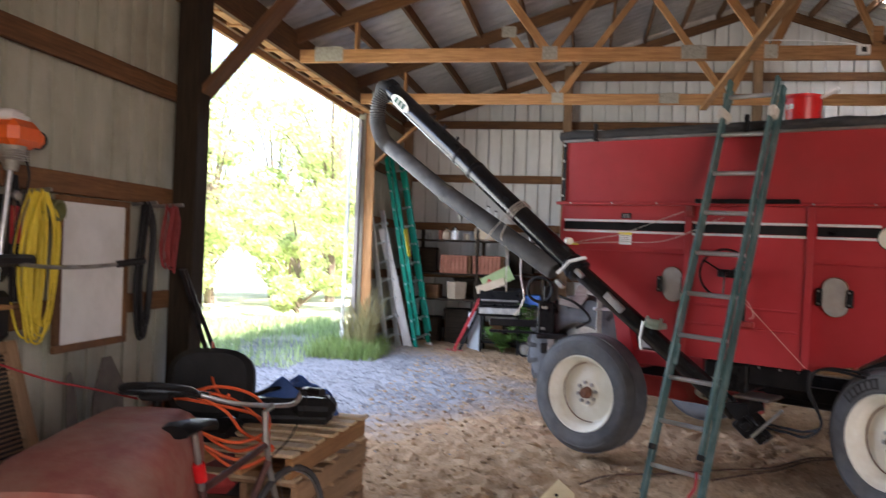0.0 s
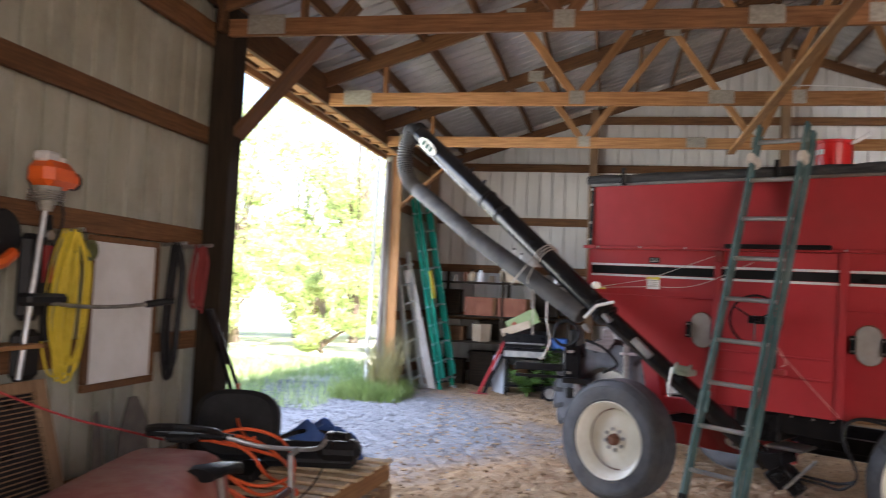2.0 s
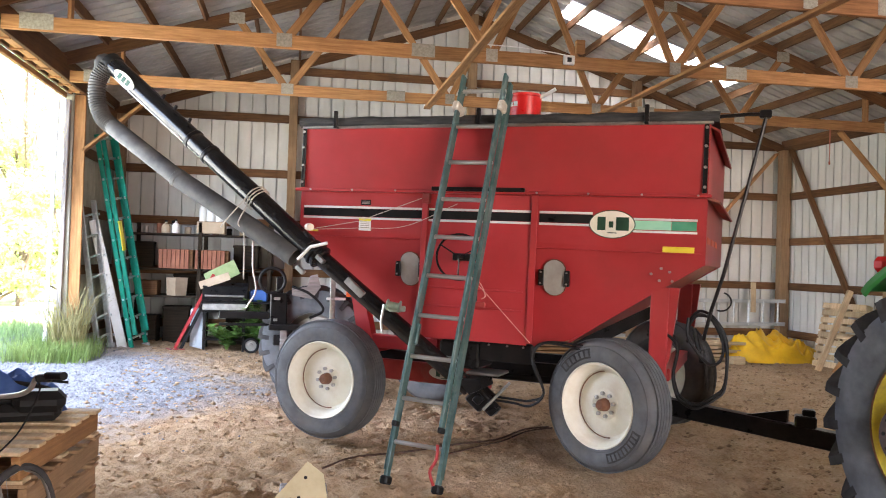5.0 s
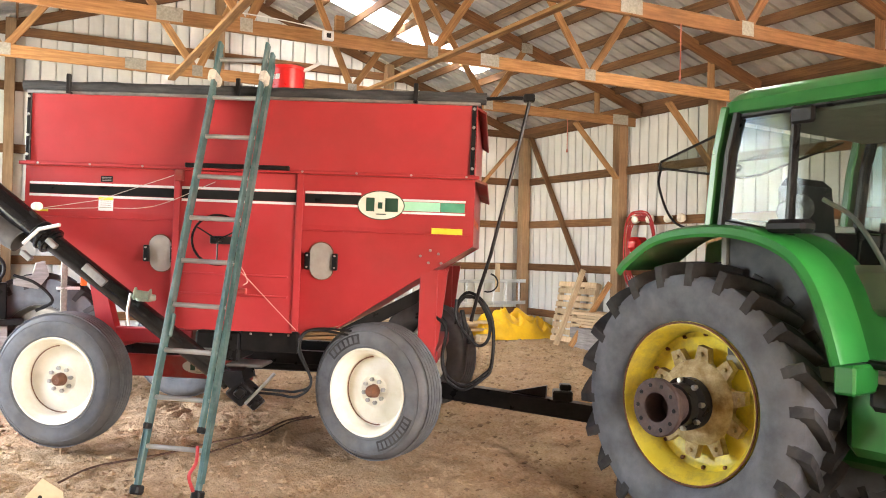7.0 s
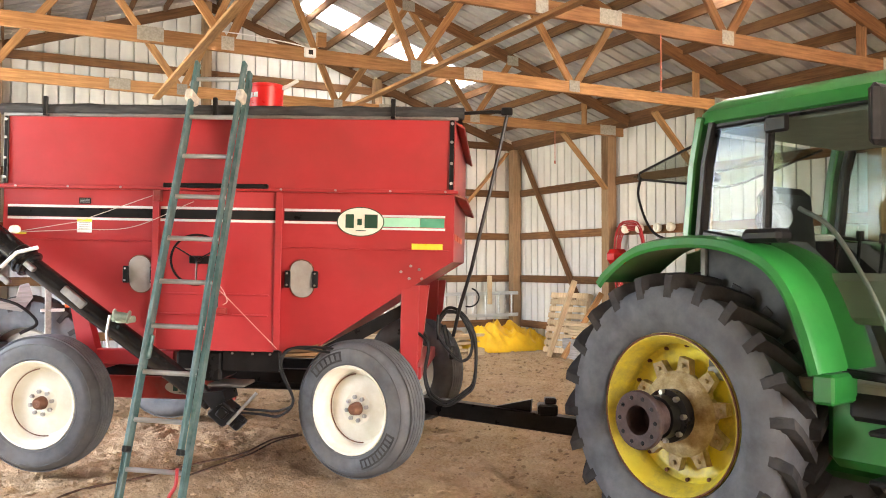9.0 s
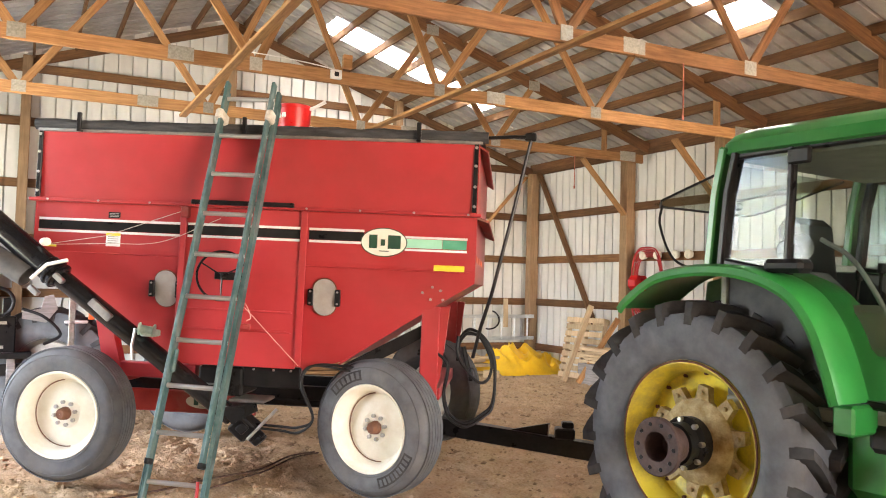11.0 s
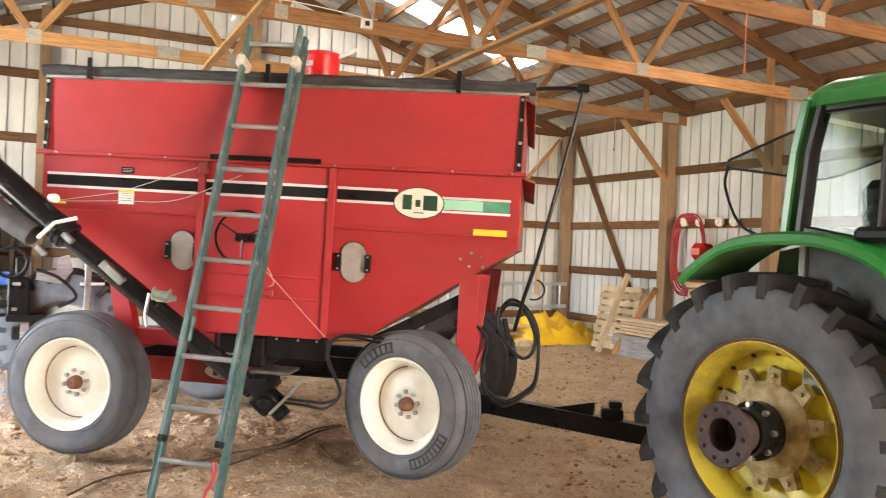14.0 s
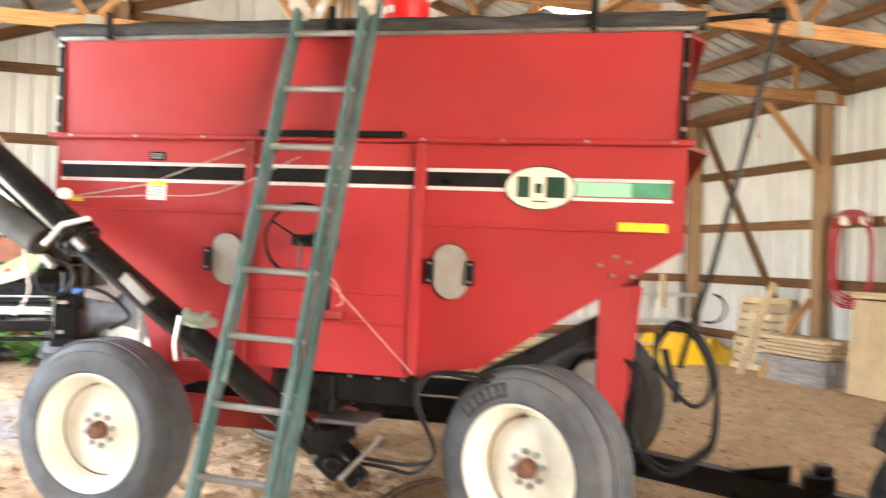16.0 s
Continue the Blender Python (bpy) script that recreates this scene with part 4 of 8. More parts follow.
part("brace", Geo().prism([(2.34, 1.0), (2.95, 1.36), (2.95, 1.26), (2.42, 0.93)], -0.2, -0.12, UPR), BLACK, wagon, "dark sloping brace")
part("cross_member", Geo().box((2.94, 0.36, 0.74), (3.06, WID - 0.36, 0.84), 0.008), RED, wagon)
part("cross_member", Geo().box((0.45, 0.36, 0.74), (0.57, WID - 0.36, 0.84), 0.008), RED, wagon)
rear_bar = part("rear_bar", Geo().box((0.45, 0.5, 0.5), (1.6, 0.56, 0.68), 0.008), RED_D, wagon)
part("rear_badge", Geo().prism(oval(0.13, 0.058, 0), 0, 0.005, Matrix.Translation((1.18, 0.5, 0.6)) @ UPR), CREAM, rear_bar, "small oval cream badge")
mark(1.18, 0.495, 0.6, 0.62, rear_bar)
# running gear
for y in (0.75, 1.5):
    part("gear_rail", Geo().box((0.2, y, 0.62), (2.9, y + 0.08, 0.74), 0.008), BLACK, wagon)
part("reach_pole", Geo().cyl((0.3, 1.15, 0.55), (2.7, 1.15, 0.55), 0.05, 12), BLACK, wagon)
for x in (0.27, 2.6):
    part("axle", Geo().box((x - 0.05, 0.4, 0.48), (x + 0.05, WID - 0.35, 0.58), 0.01), BLACK, wagon)
    part("bolster", Geo().box((x - 0.05, 0.3, 0.58), (x + 0.05, WID - 0.3, 0.76), 0.01), BLACK, wagon)

# wheels
def wagon_wheel(R=0.515, W=0.30):
    """A cream steel rim in a worn road tyre; the outer face looks to -y."""
    w = thing("wheel", "", "")
    A = Matrix.Rotation(radians(90), 4, "X")
    t = R / 0.515
    prof = [(0.318, 0.045), (0.326, 0.014), (0.341, 0.0), (0.41, -0.006), (0.445, 0.0), (0.474, 0.018), (0.494, 0.045), (0.506, 0.078), (0.512, 0.11)]
    full = prof + [(r, W - z) for r, z in reversed(prof)]
    # the profile's height runs along -y after the turn, so the outer face comes last
    g = Geo().lathe([(r, z - W) for r, z in full], A, 56, True, True)
    tyre = part("tyre", g, RUBBER, w, "grey dusty worn road tyre")
    g = Geo()
    for k in range(5):
        z = 0.075 + k * 0.0375
        g.lathe([(0.508, z - W - 0.016), (0.5165, z - W - 0.0145), (0.5165, z - W + 0.0145), (0.508, z - W + 0.016)], A, 56, False)
    part("tread_rib", g, RUBBER, tyre)
    g = Geo()
    rim = [(0.3006, 0.05), (0.3108, 0.02), (0.3145, 0.006), (0.309, -0.002), (0.2988, 0.004), (0.2914, 0.03), (0.2793, 0.045), (0.2682, 0.06), (0.2608, 0.1), (0.2535, 0.135), (0.2331, 0.145), (0.2183, 0.139), (0.1203, 0.12), (0.1156, 0.116), (0.001, 0.116)]
    g.lathe([(r * 1.06, -z) for r, z in rim], A, 56)
    part("rim", g, CREAM, w, "cream painted steel rim")
    g = Geo()
    for k in range(8):
        a = 2 * math.pi * k / 8 + 0.2
        part("lug_nut", Geo().cyl((0.088 * math.cos(a), 0.118, 0.088 * math.sin(a)), (0.088 * math.cos(a), 0.09, 0.088 * math.sin(a)), 0.016, 6), STEEL, w)
    part("hub", Geo().lathe([(0.001, 0.075), (0.03, 0.078), (0.044, 0.06), (0.05, 0.02), (0.054, -0.02), (0.056, -0.06)], Matrix.Translation((0, 0.12, 0)) @ A, 24), RUST, w, "rusty hub")
    part("rim_seam", Geo().tube(arc((0, 0.136, 0), 0.257, 1.7, 4.9, 40), 0.0045, 5), RUST, w)
    for q in (0.35, 0.458):
        part("sidewall_rib", Geo().tube(arc((0, -0.001 if q < 0.4 else 0.006, 0), q, 0, 2 * math.pi, 56), 0.0045, 5), RUBBER, w)
    return w

def wheel_on_wagon(x, y, z, yaw, letters=False, size=1.0):
    """The wheel as a part of the wagon, its pieces one level deeper."""
    w = wagon_wheel()
    tyre = [o for o in w.children if o.name.startswith("tyre")][0]
    for o in list(w.children):
        if o is not tyre:
            o.parent = tyre
    if letters:
        g = Geo()
        A = Matrix.Rotation(radians(90), 4, "X")
        for a0, a1 in ((1.75, 2.5), (-1.25, -0.35)):
            n = 14
            vs = []
            for i in range(n + 1):
                a = a0 + (a1 - a0) * i / n
                for r in (0.365, 0.44):
                    vs.append((r * math.cos(a), -0.0065, r * math.sin(a)))
            vs2 = [(px, -0.003, pz) for px, _, pz in vs]
            k = len(vs)
            fs = [(2 * i, 2 * i + 2, 2 * i + 3, 2 * i + 1) for i in range(n)] + [(k + 2 * i, k + 2 * i + 1, k + 2 * i + 3, k + 2 * i + 2) for i in range(n)]
            g.add(vs + vs2, fs)
            part("sidewall_panel", g, RUBBER_D, tyre, "darker lettering panel")
            g = Geo()
        for k in range(9):
            a = -1.18 + k * 0.095
            part("text_bar", Geo().box((-0.011, -0.0095, -0.024), (0.011, -0.0065, 0.024), 0, Matrix.Translation((0.403 * math.cos(a), 0, 0.403 * math.sin(a))) @ Matrix.Rotation(math.pi / 2 - a, 4, "Y")), RUBBER, tyre)
        for k in range(6):
            a = 2.42 - k * 0.118
            part("text_bar", Geo().box((-0.014, -0.0095, -0.025), (0.014, -0.0065, 0.025), 0, Matrix.Translation((0.403 * math.cos(a), 0, 0.403 * math.sin(a))) @ Matrix.Rotation(math.pi / 2 - a, 4, "Y")), RUBBER, tyre)
    tyre.name = "wheel"
    tyre["label"] = "cream steel rim in a grey dusty road tyre"
    tyre.parent = wagon
    tyre.matrix_basis = SQ.inverted() @ pose(x, y, z, 0, 0, yaw) @ Matrix.Scale(size, 4)
    bpy.data.objects.remove(w)
    return tyre

wheel_on_wagon(0.285, -0.03, 0.49, -3, size=0.975)
wheel_on_wagon(2.615, -0.04, 0.525, -26, True, size=0.965)
for x, z, yaw in ((0.45, 0.52, 174), (2.95, 0.55, 149)):
    wheel_on_wagon(x, WID + 0.05, z, yaw)

# unloading auger, folded up along the side
def lerp3(a, b, t):
    return Vector(a) + (Vector(b) - Vector(a)) * t
TIP, LOW = Vector((-1.985, -0.15, 3.395)), Vector((1.60, 0.0, 0.57))
COL = Vector((0.27, -0.16, 1.625))
GLOSSB = pbr("glossy_black_tube_paint", (0.005, 0.005, 0.006), (0.012, 0.012, 0.013), 7, 0.2, 0.0, spec=0.5, bump=0.06, dirt=(0.04, 0.036, 0.03), dscale=4, damt=0.25)
auger = part("auger", Geo().cyl(TIP, COL, 0.09, 32), GLOSSB, wagon, "long black auger tube folded up beside the box")
part("lower_tube", Geo().cyl(COL, LOW, 0.072, 32), GLOSSB, auger)
d = (COL - TIP).normalized()
for t in (0.42, 0.5, 0.97):
    p = lerp3(TIP, COL, t)
    part("tube_band", Geo().cyl(p, p + d * 0.05, 0.098, 20), BLACK, auger)
p = lerp3(TIP, COL, 0.11)
part("tube_badge", Geo().prism(oval(0.14, 0.056, 0), -0.004, 0.004, Matrix.Translation(p + Vector((0, -0.1, 0))) @ Matrix.Rotation(radians(39.5), 4, "Y") @ UPR), CREAM, auger, "oval cream badge")
g = Geo()
for k in range(3):
    q = p + Vector((0, -0.107, 0)) + d * (-0.06 + k * 0.06)
    g.box((-0.02, -0.003, -0.028), (0.02, 0.003, 0.028), 0.001, Matrix.Translation(q) @ Matrix.Rotation(radians(39.5), 4, "Y"))
part("badge_mark", g, DKGREEN, auger)
# collar clamp with its pale lever
part("collar", Geo().cyl(COL - d * 0.02, COL + d * 0.0, 0.112, 28).cyl(COL + d * 0.03, COL + d * 0.05, 0.108, 28).cyl(COL - d * 0.03, COL + d * 0.07, 0.094, 28), GLOSSB, auger, "black hinge collar")
for s in (-1, 1):
    q = COL + Vector((0.09 * s, -0.1, -0.09 + 0.05 * s))
    part("hinge_lug", Geo().box((-0.045, -0.02, -0.02), (0.045, 0.02, 0.02), 0.006, Matrix.Translation(q) @ Matrix.Rotation(radians(40), 4, "Y")), STEEL, auger, "bare steel hinge lug")
part("clamp_lever", Geo().tube([COL + Vector((-0.1, -0.13, -0.05)), COL + Vector((0.02, -0.15, 0.06)), COL + Vector((0.17, -0.15, 0.1))], 0.014, 8), WHITE, auger, "pale clamp lever")
part("sensor_box", Geo().box((-0.1, -0.015, -0.03), (0.1, 0.02, 0.03), 0.004, Matrix.Translation(lerp3(COL, LOW, 0.28) + Vector((0, -0.072, 0.03))) @ Matrix.Rotation(radians(40), 4, "Y")), STEEL, auger)
part("auger_boot", Geo().box((1.28, 0.1, 0.72), (1.62, 0.5, 0.95), 0.02), BLACK, wagon, "black steel discharge boot")
part("boot_cover", Geo().box((1.62, 0.1, 0.8), (2.05, 0.18, 0.97), 0.01), BLACK, wagon)
for x in (1.7, 1.85, 1.98):
    part("bolt", Geo().cyl((x, 0.1, 0.94), (x, 0.088, 0.94), 0.009, 8), STEEL, wagon)
part("boot_label", Geo().box((1.33, 0.094, 0.8), (1.45, 0.1, 0.815), 0.001), STEEL, wagon)
m = Matrix.Translation((1.69, 0.04, 0.49)) @ Matrix.Rotation(radians(40), 4, "Y")
motor = part("hydraulic_motor", Geo().box((-0.1, -0.09, -0.08), (0.06, 0.09, 0.08), 0.015, m).cyl(m @ Vector((0.05, 0, 0)), m @ Vector((0.13, 0, 0)), 0.06, 12).box((0.1, -0.07, -0.04), (0.15, 0.07, 0.04), 0.01, m).box((-0.05, -0.12, -0.03), (0.02, -0.07, 0.05), 0.01, m), BLACK, wagon, "black hydraulic motor")
part("motor_plate", Geo().prism([(1.52, 0.66), (1.7, 0.68), (1.72, 0.6), (1.62, 0.54)], -0.2, 0.1, UPR), BLACK, wagon)
part("tie_rod", Geo().cyl((1.92, -0.02, 0.66), (1.72, -0.04, 0.42), 0.012, 8), STEEL, wagon)
part("flange_plate", Geo().box((1.55, 0.0, 0.69), (1.82, 0.3, 0.715), 0.01), STEEL, wagon)
for k in range(2):
    part("hydraulic_hose", Geo().tube(smooth_path([(1.72, 0.03, 0.5 + k * 0.03), (1.95, -0.02, 0.5 + k * 0.03), (2.1, -0.06, 0.5 + k * 0.04), (2.2, -0.08, 0.62), (2.1, -0.06, 0.85 + k * 0.03), (2.16, 0.0, 1.0), (2.45, 0.05, 1.0 - k * 0.03), (2.75, 0.12, 0.93)]), 0.01, 8), PLASTIC, wagon, "black hydraulic hose")
# winch
wn_ = part("winch", Geo().cyl((0.98, -0.28, 1.24), (1.08, -0.26, 1.226), 0.03, 18).cyl((0.975, -0.28, 1.24), (0.985, -0.278, 1.239), 0.048, 18).cyl((1.07, -0.262, 1.228), (1.08, -0.26, 1.226), 0.05, 18).box((0.97, -0.25, 1.18), (1.08, -0.14, 1.23), 0.01), pbr("green_white_winch", (0.3, 0.42, 0.33), (0.55, 0.62, 0.53), 22, 0.6, 0.3, bump=0.3), wagon, "pale green hand winch")
part("winch_handle", Geo().tube([(0.955, -0.29, 1.24), (0.94, -0.3, 1.1), (0.955, -0.3, 1.01)], 0.01, 8), STEEL, wn_)
# downspout
GREYT = pbr("dull_grey_plastic_tube", (0.045, 0.044, 0.043), (0.085, 0.083, 0.08), 6, 0.55, bump=0.08, dirt=(0.2, 0.19, 0.17), dscale=3, damt=0.4)
SP = [(-2.0, -0.18, 3.36), (-2.08, -0.2, 3.22), (-2.08, -0.2, 3.02), (-2.0, -0.2, 2.85), (-1.87, -0.2, 2.745)]
pts = smooth_path(SP, 14)
bell_hose = part("spout_hose", Geo().tube(pts, 0.08, 14, [0.072 + 0.011 * (i % 2) for i in range(len(pts))]), GREYT, auger, "grey corrugated flexible hose")
g = Geo()
g.cyl((-1.9, -0.2, 2.77), (-1.12, -0.2, 2.265), 0.08, 18)
g.cyl((-1.15, -0.2, 2.285), (-1.09, -0.2, 2.245), 0.09, 18)
part("spout_tube", g, GREYT, auger, "dull grey downspout tube")
dd = (Vector((0.09, -0.2, 1.59)) - Vector((-1.12, -0.2, 2.265)))
m = Matrix.Translation((-1.12, -0.2, 2.265)) @ dd.to_track_quat("Z", "Y").to_matrix().to_4x4()
part("spout_tube", Geo().lathe([(0.07, dd.length - 0.2), (0.078, dd.length), (0.086, dd.length), (0.086, 0.0), (0.07, 0.02)], m, 20), GREYT, auger)
part("tip_cap", Geo().lathe([(0.001, 0.03), (0.1, 0.02), (0.1, 0), (0.1, -0.05), (0.09, -0.06)], Matrix.Translation(TIP) @ (TIP - COL).to_track_quat("Z", "Y").to_matrix().to_4x4(), 20), PLASTIC, auger)
part("tip_elbow", Geo().tube(smooth_path([TIP + d * 0.1, TIP - d * 0.02 + Vector((-0.04, -0.03, 0.0)), Vector(SP[0]) + Vector((-0.06, 0, -0.03)), Vector(SP[1])]), 0.075, 14), GREYT, auger)
# hinge bolts along the tube, ropes and wires
for t in (0.27, 0.33, 0.4):
    p = lerp3(TIP, COL, t) + Vector((0.04, -0.05, 0.1))
    part("knob", Geo().cyl(p, p + Vector((0.02, 0, 0.04)), 0.014, 8), BLACK, auger)
g = Geo()
q = lerp3(TIP, COL, 0.72)
for k in range(3):
    c = q + d * (k * 0.03)
    a = Vector((0, 0, 1)).cross(d).normalized()
    g.tube(arc(c, 0.107, 0, 2 * math.pi, 20, a, d.cross(a)), 0.006, 5)
g.tube(smooth_path([q + Vector((0, -0.1, -0.08)), q + Vector((-0.06, -0.13, -0.25)), q + Vector((-0.02, -0.1, -0.35)), q + Vector((0.0, -0.1, -0.75))]), 0.006, 5)
g.tube(smooth_path([q + Vector((0.0, -0.12, -0.02)), q + Vector((-0.14, -0.2, -0.24)), q + Vector((-0.17, -0.22, -0.3))]), 0.006, 5)
part("rope", g, ROPE, auger, "pale rope tied round the tubes")
g = Geo()
g.tube([lerp3(TIP, COL, 0.3) + Vector((0, -0.1, -0.08)), (0.1, -0.15, 1.86)], 0.003, 4)
g.tube([(0.16, -0.14, 1.84), (0.6, -0.08, 1.93), (1.14, -0.07, 2.14)], 0.003, 4)
g.tube(smooth_path([(0.16, -0.14, 1.84), (0.6, -0.08, 1.87), (1.0, -0.06, 1.9), (1.45, -0.08, 2.1)]), 0.003, 4)
part("twine", g, ROPE, wagon, "thin pale twine")
part("twine", Geo().tube(smooth_path([(1.62, -0.2, 1.5), (1.72, -0.12, 1.38), (1.9, -0.08, 1.18), (2.07, -0.06, 1.0)]), 0.0028, 5).tube(smooth_path([(1.62, -0.2, 1.5), (1.7, -0.2, 1.46), (1.74, -0.18, 1.36), (1.71, -0.18, 1.33)]), 0.0035, 5), pbr("pink_twine", (0.55, 0.3, 0.24), (0.7, 0.45, 0.38), 40, 0.8), wagon, "pink twine")
part("cap_ball", Geo().cyl((0.17, -0.16, 1.86), (0.22, -0.2, 1.86), 0.032, 12), CREAM, wagon)

# drawbar
A0 = Vector((2.72, 1.0, 0.47))
wi = WM.inverted()
hitch = wi @ Vector((3.78, 6.02, 0.36))
tongue = beam("drawbar", A0, hitch, 0.12, 0.14, BLACK, wagon, "black steel drawbar", c=0.008)
s = A0 + (hitch - A0) * 0.67
part("jack_stand", Geo().box((-0.09, -0.07, 0.0), (0.06, 0.07, 0.09), 0.012, Matrix.Translation(s + Vector((0, 0, 0.065)))).box((-0.04, -0.05, 0.09), (0.05, 0.05, 0.14), 0.01, Matrix.Translation(s + Vector((0, 0, 0.065)))), BLACK, wagon)
s2 = A0 + (hitch - A0) * 0.55
mm, _ = span(A0, hitch)
mm.translation = s2
part("tongue_wedge", Geo().prism([(-0.2, 0.07), (0.1, 0.17), (0.1, 0.07)], -0.02, 0.02, mm @ UPR), BLACK, wagon)
LONG = [(3.0, 0.25, 1.05), (3.1, 0.1, 1.107), (3.2, 0.06, 1.04), (3.237, 0.05, 0.93), (3.213, 0.05, 0.676), (3.241, 0.03, 0.509), (3.28, 0.0, 0.44), (3.38, -0.02, 0.387), (3.503, 0.0, 0.489), (3.569, 0.03, 0.618), (3.567, 0.05, 1.012), (3.486, 0.05, 1.234), (3.38, 0.06, 1.31), (3.31, 0.08, 1.2), (3.3, 0.1, 1.02)]
SHORT = [(3.3, 0.07, 1.27), (3.305, 0.05, 1.073), (3.4, 0.04, 0.893), (3.475, 0.03, 0.819), (3.536, 0.03, 0.884), (3.542, 0.03, 1.053), (3.456, 0.04, 1.276), (3.36, 0.05, 1.3)]
SHRINK = lambda run: [(x - 0.1, y, 1.31 - (1.31 - z) * 0.76) for x, y, z in run]
LONG, SHORT = SHRINK(LONG), SHRINK(SHORT)
for k in range(3):
    run = SHORT if k > 1 else [(x, y + 0.02 * k, z + 0.025 * k) for x, y, z in LONG]
    part("hydraulic_hose", Geo().tube(smooth_path(run), 0.0115, 8), PLASTIC, wagon, "black hydraulic hose")
part("hose_plug", Geo().cyl((3.28, 0.08, 1.03), (3.24, 0.09, 1.2), 0.018, 8).cyl((3.3, 0.1, 0.94), (3.3, 0.1, 1.04), 0.018, 8), PLASTIC, wagon)

# red pail standing on the tarp
pail = solid("pail", Geo().lathe([(0.001, 0.0), (0.14, 0.0), (0.15, 0.01), (0.155, 0.2), (0.16, 0.205), (0.16, 0.225), (0.15, 0.23), (0.13, 0.222), (0.001, 0.222)], None, 32), pbr("red_pail_paint", (0.5, 0.012, 0.012), (0.58, 0.02, 0.018), 6, 0.3, bump=0.03), "red metal pail with a pale spout on the wagon top", "pail", WM @ pose(1.80, 0.48, 2.882) @ Matrix.Diagonal((0.84, 0.84, 1.0, 1)))
part("spout", Geo().tube([(0.1, -0.02, 0.19), (0.2, -0.02, 0.22), (0.3, -0.02, 0.27)], 0.016, 8), WHITE, pail, "pale plastic spout")
g = Geo()
for a in (-0.9, -0.78, -0.7, -0.5, -0.38, -0.3):
    g.box((-0.006, -0.002, -0.02), (0.006, 0.003, 0.02), 0.0, Matrix.Rotation(a, 4, "Z") @ Matrix.Translation((0, -0.157, 0.13)))
part("text_bar", g, WHITE, pail)

# ---- extension ladder against the wagon ----
def extension_ladder():
    base, head = Vector((0.365, 6.60, 0.045)), Vector((0.988, 7.316, 3.06))
    L = (head - base).length
    z = (head - base).normalized()
    x = Vector((0.83, -0.557, 0)).normalized()
    x = (x - z * x.dot(z)).normalized()
    y = z.cross(x)
    m = Matrix((x, y, z)).transposed().to_4x4()
    m.translation = base
    t = thing("extension_ladder", "worn grey-green aluminium extension ladder leaning on the red wagon", "ladder", m)
    def rail(xc, y0, z0, z1, mat, w=0.026, d=0.06, name="rail"):
        g = Geo().box((xc - w / 2, y0 - d / 2, z0), (xc + w / 2, y0 + d / 2, z1), 0.005)
        part(name, g, mat, t)
    for s in (-1, 1):
        g = Geo().box((s * 0.2 - 0.013, -0.03, 0.03), (s * 0.2 + 0.013, 0.03, L - 0.02), 0.005)
        part("rail", g, RAIL_G, t, "worn grey-green rail")
        g = Geo().box((s * 0.178 - 0.012, -0.10, 0.42), (s * 0.178 + 0.012, -0.036, L + 0.02), 0.005)
        part("fly_rail", g, RAIL_G, t, "grey-green painted rail")
        g = Geo().box((s * 0.2 + s * 0.015, -0.032, 0.1), (s * 0.2 + s * 0.02, 0.032, L - 0.1), 0.001)
        part("rail_face", g, RAIL_G, t)
        part("foot", Geo().box((s * 0.2 - 0.03, -0.05, 0.0), (s * 0.2 + 0.03, 0.05, 0.06), 0.012), PLASTIC, t)
        part("rail_end", Geo().box((s * 0.178 - 0.016, -0.104, 0.4), (s * 0.178 + 0.016, -0.03, 0.44), 0.006), PLASTIC, t)
        part("rung_lock", Geo().box((s * 0.165 - 0.02, -0.06, 1.0), (s * 0.165 + 0.02, -0.02, 1.16), 0.01), RAIL_G, t)
        part("top_wrap", Geo().box((s * 0.19 - 0.028, -0.11, 2.86), (s * 0.19 + 0.028, 0.04, 2.95), 0.014), ROPE, t, "pale rope wrapping")
    for k in range(11):
        h = 0.30 + k * 0.3055
        if h < L:
            part("rung", Geo().cyl((-0.19, 0.0 if k < 1 else -0.055, h), (0.19, 0.0 if k < 1 else -0.055, h), 0.0165, 10), ALU, t)
    g = Geo().tube(smooth_path([(0.17, -0.06, 0.32), (0.19, -0.09, 0.22), (0.16, -0.09, 0.14), (0.2, -0.08, 0.05)]), 0.012, 6)
    part("red_rope", g, RCORD, t, "red rope tied to the rail")
    return t
extension_ladder()

# ---- tractor; x forward, y to its left, z up ----
TM = pose(4.18, 5.27, -0.195, 0, 0, -81.8)
tractor = thing("tractor", "green farm tractor with yellow wheels and a glazed cab", "tractor", TM)

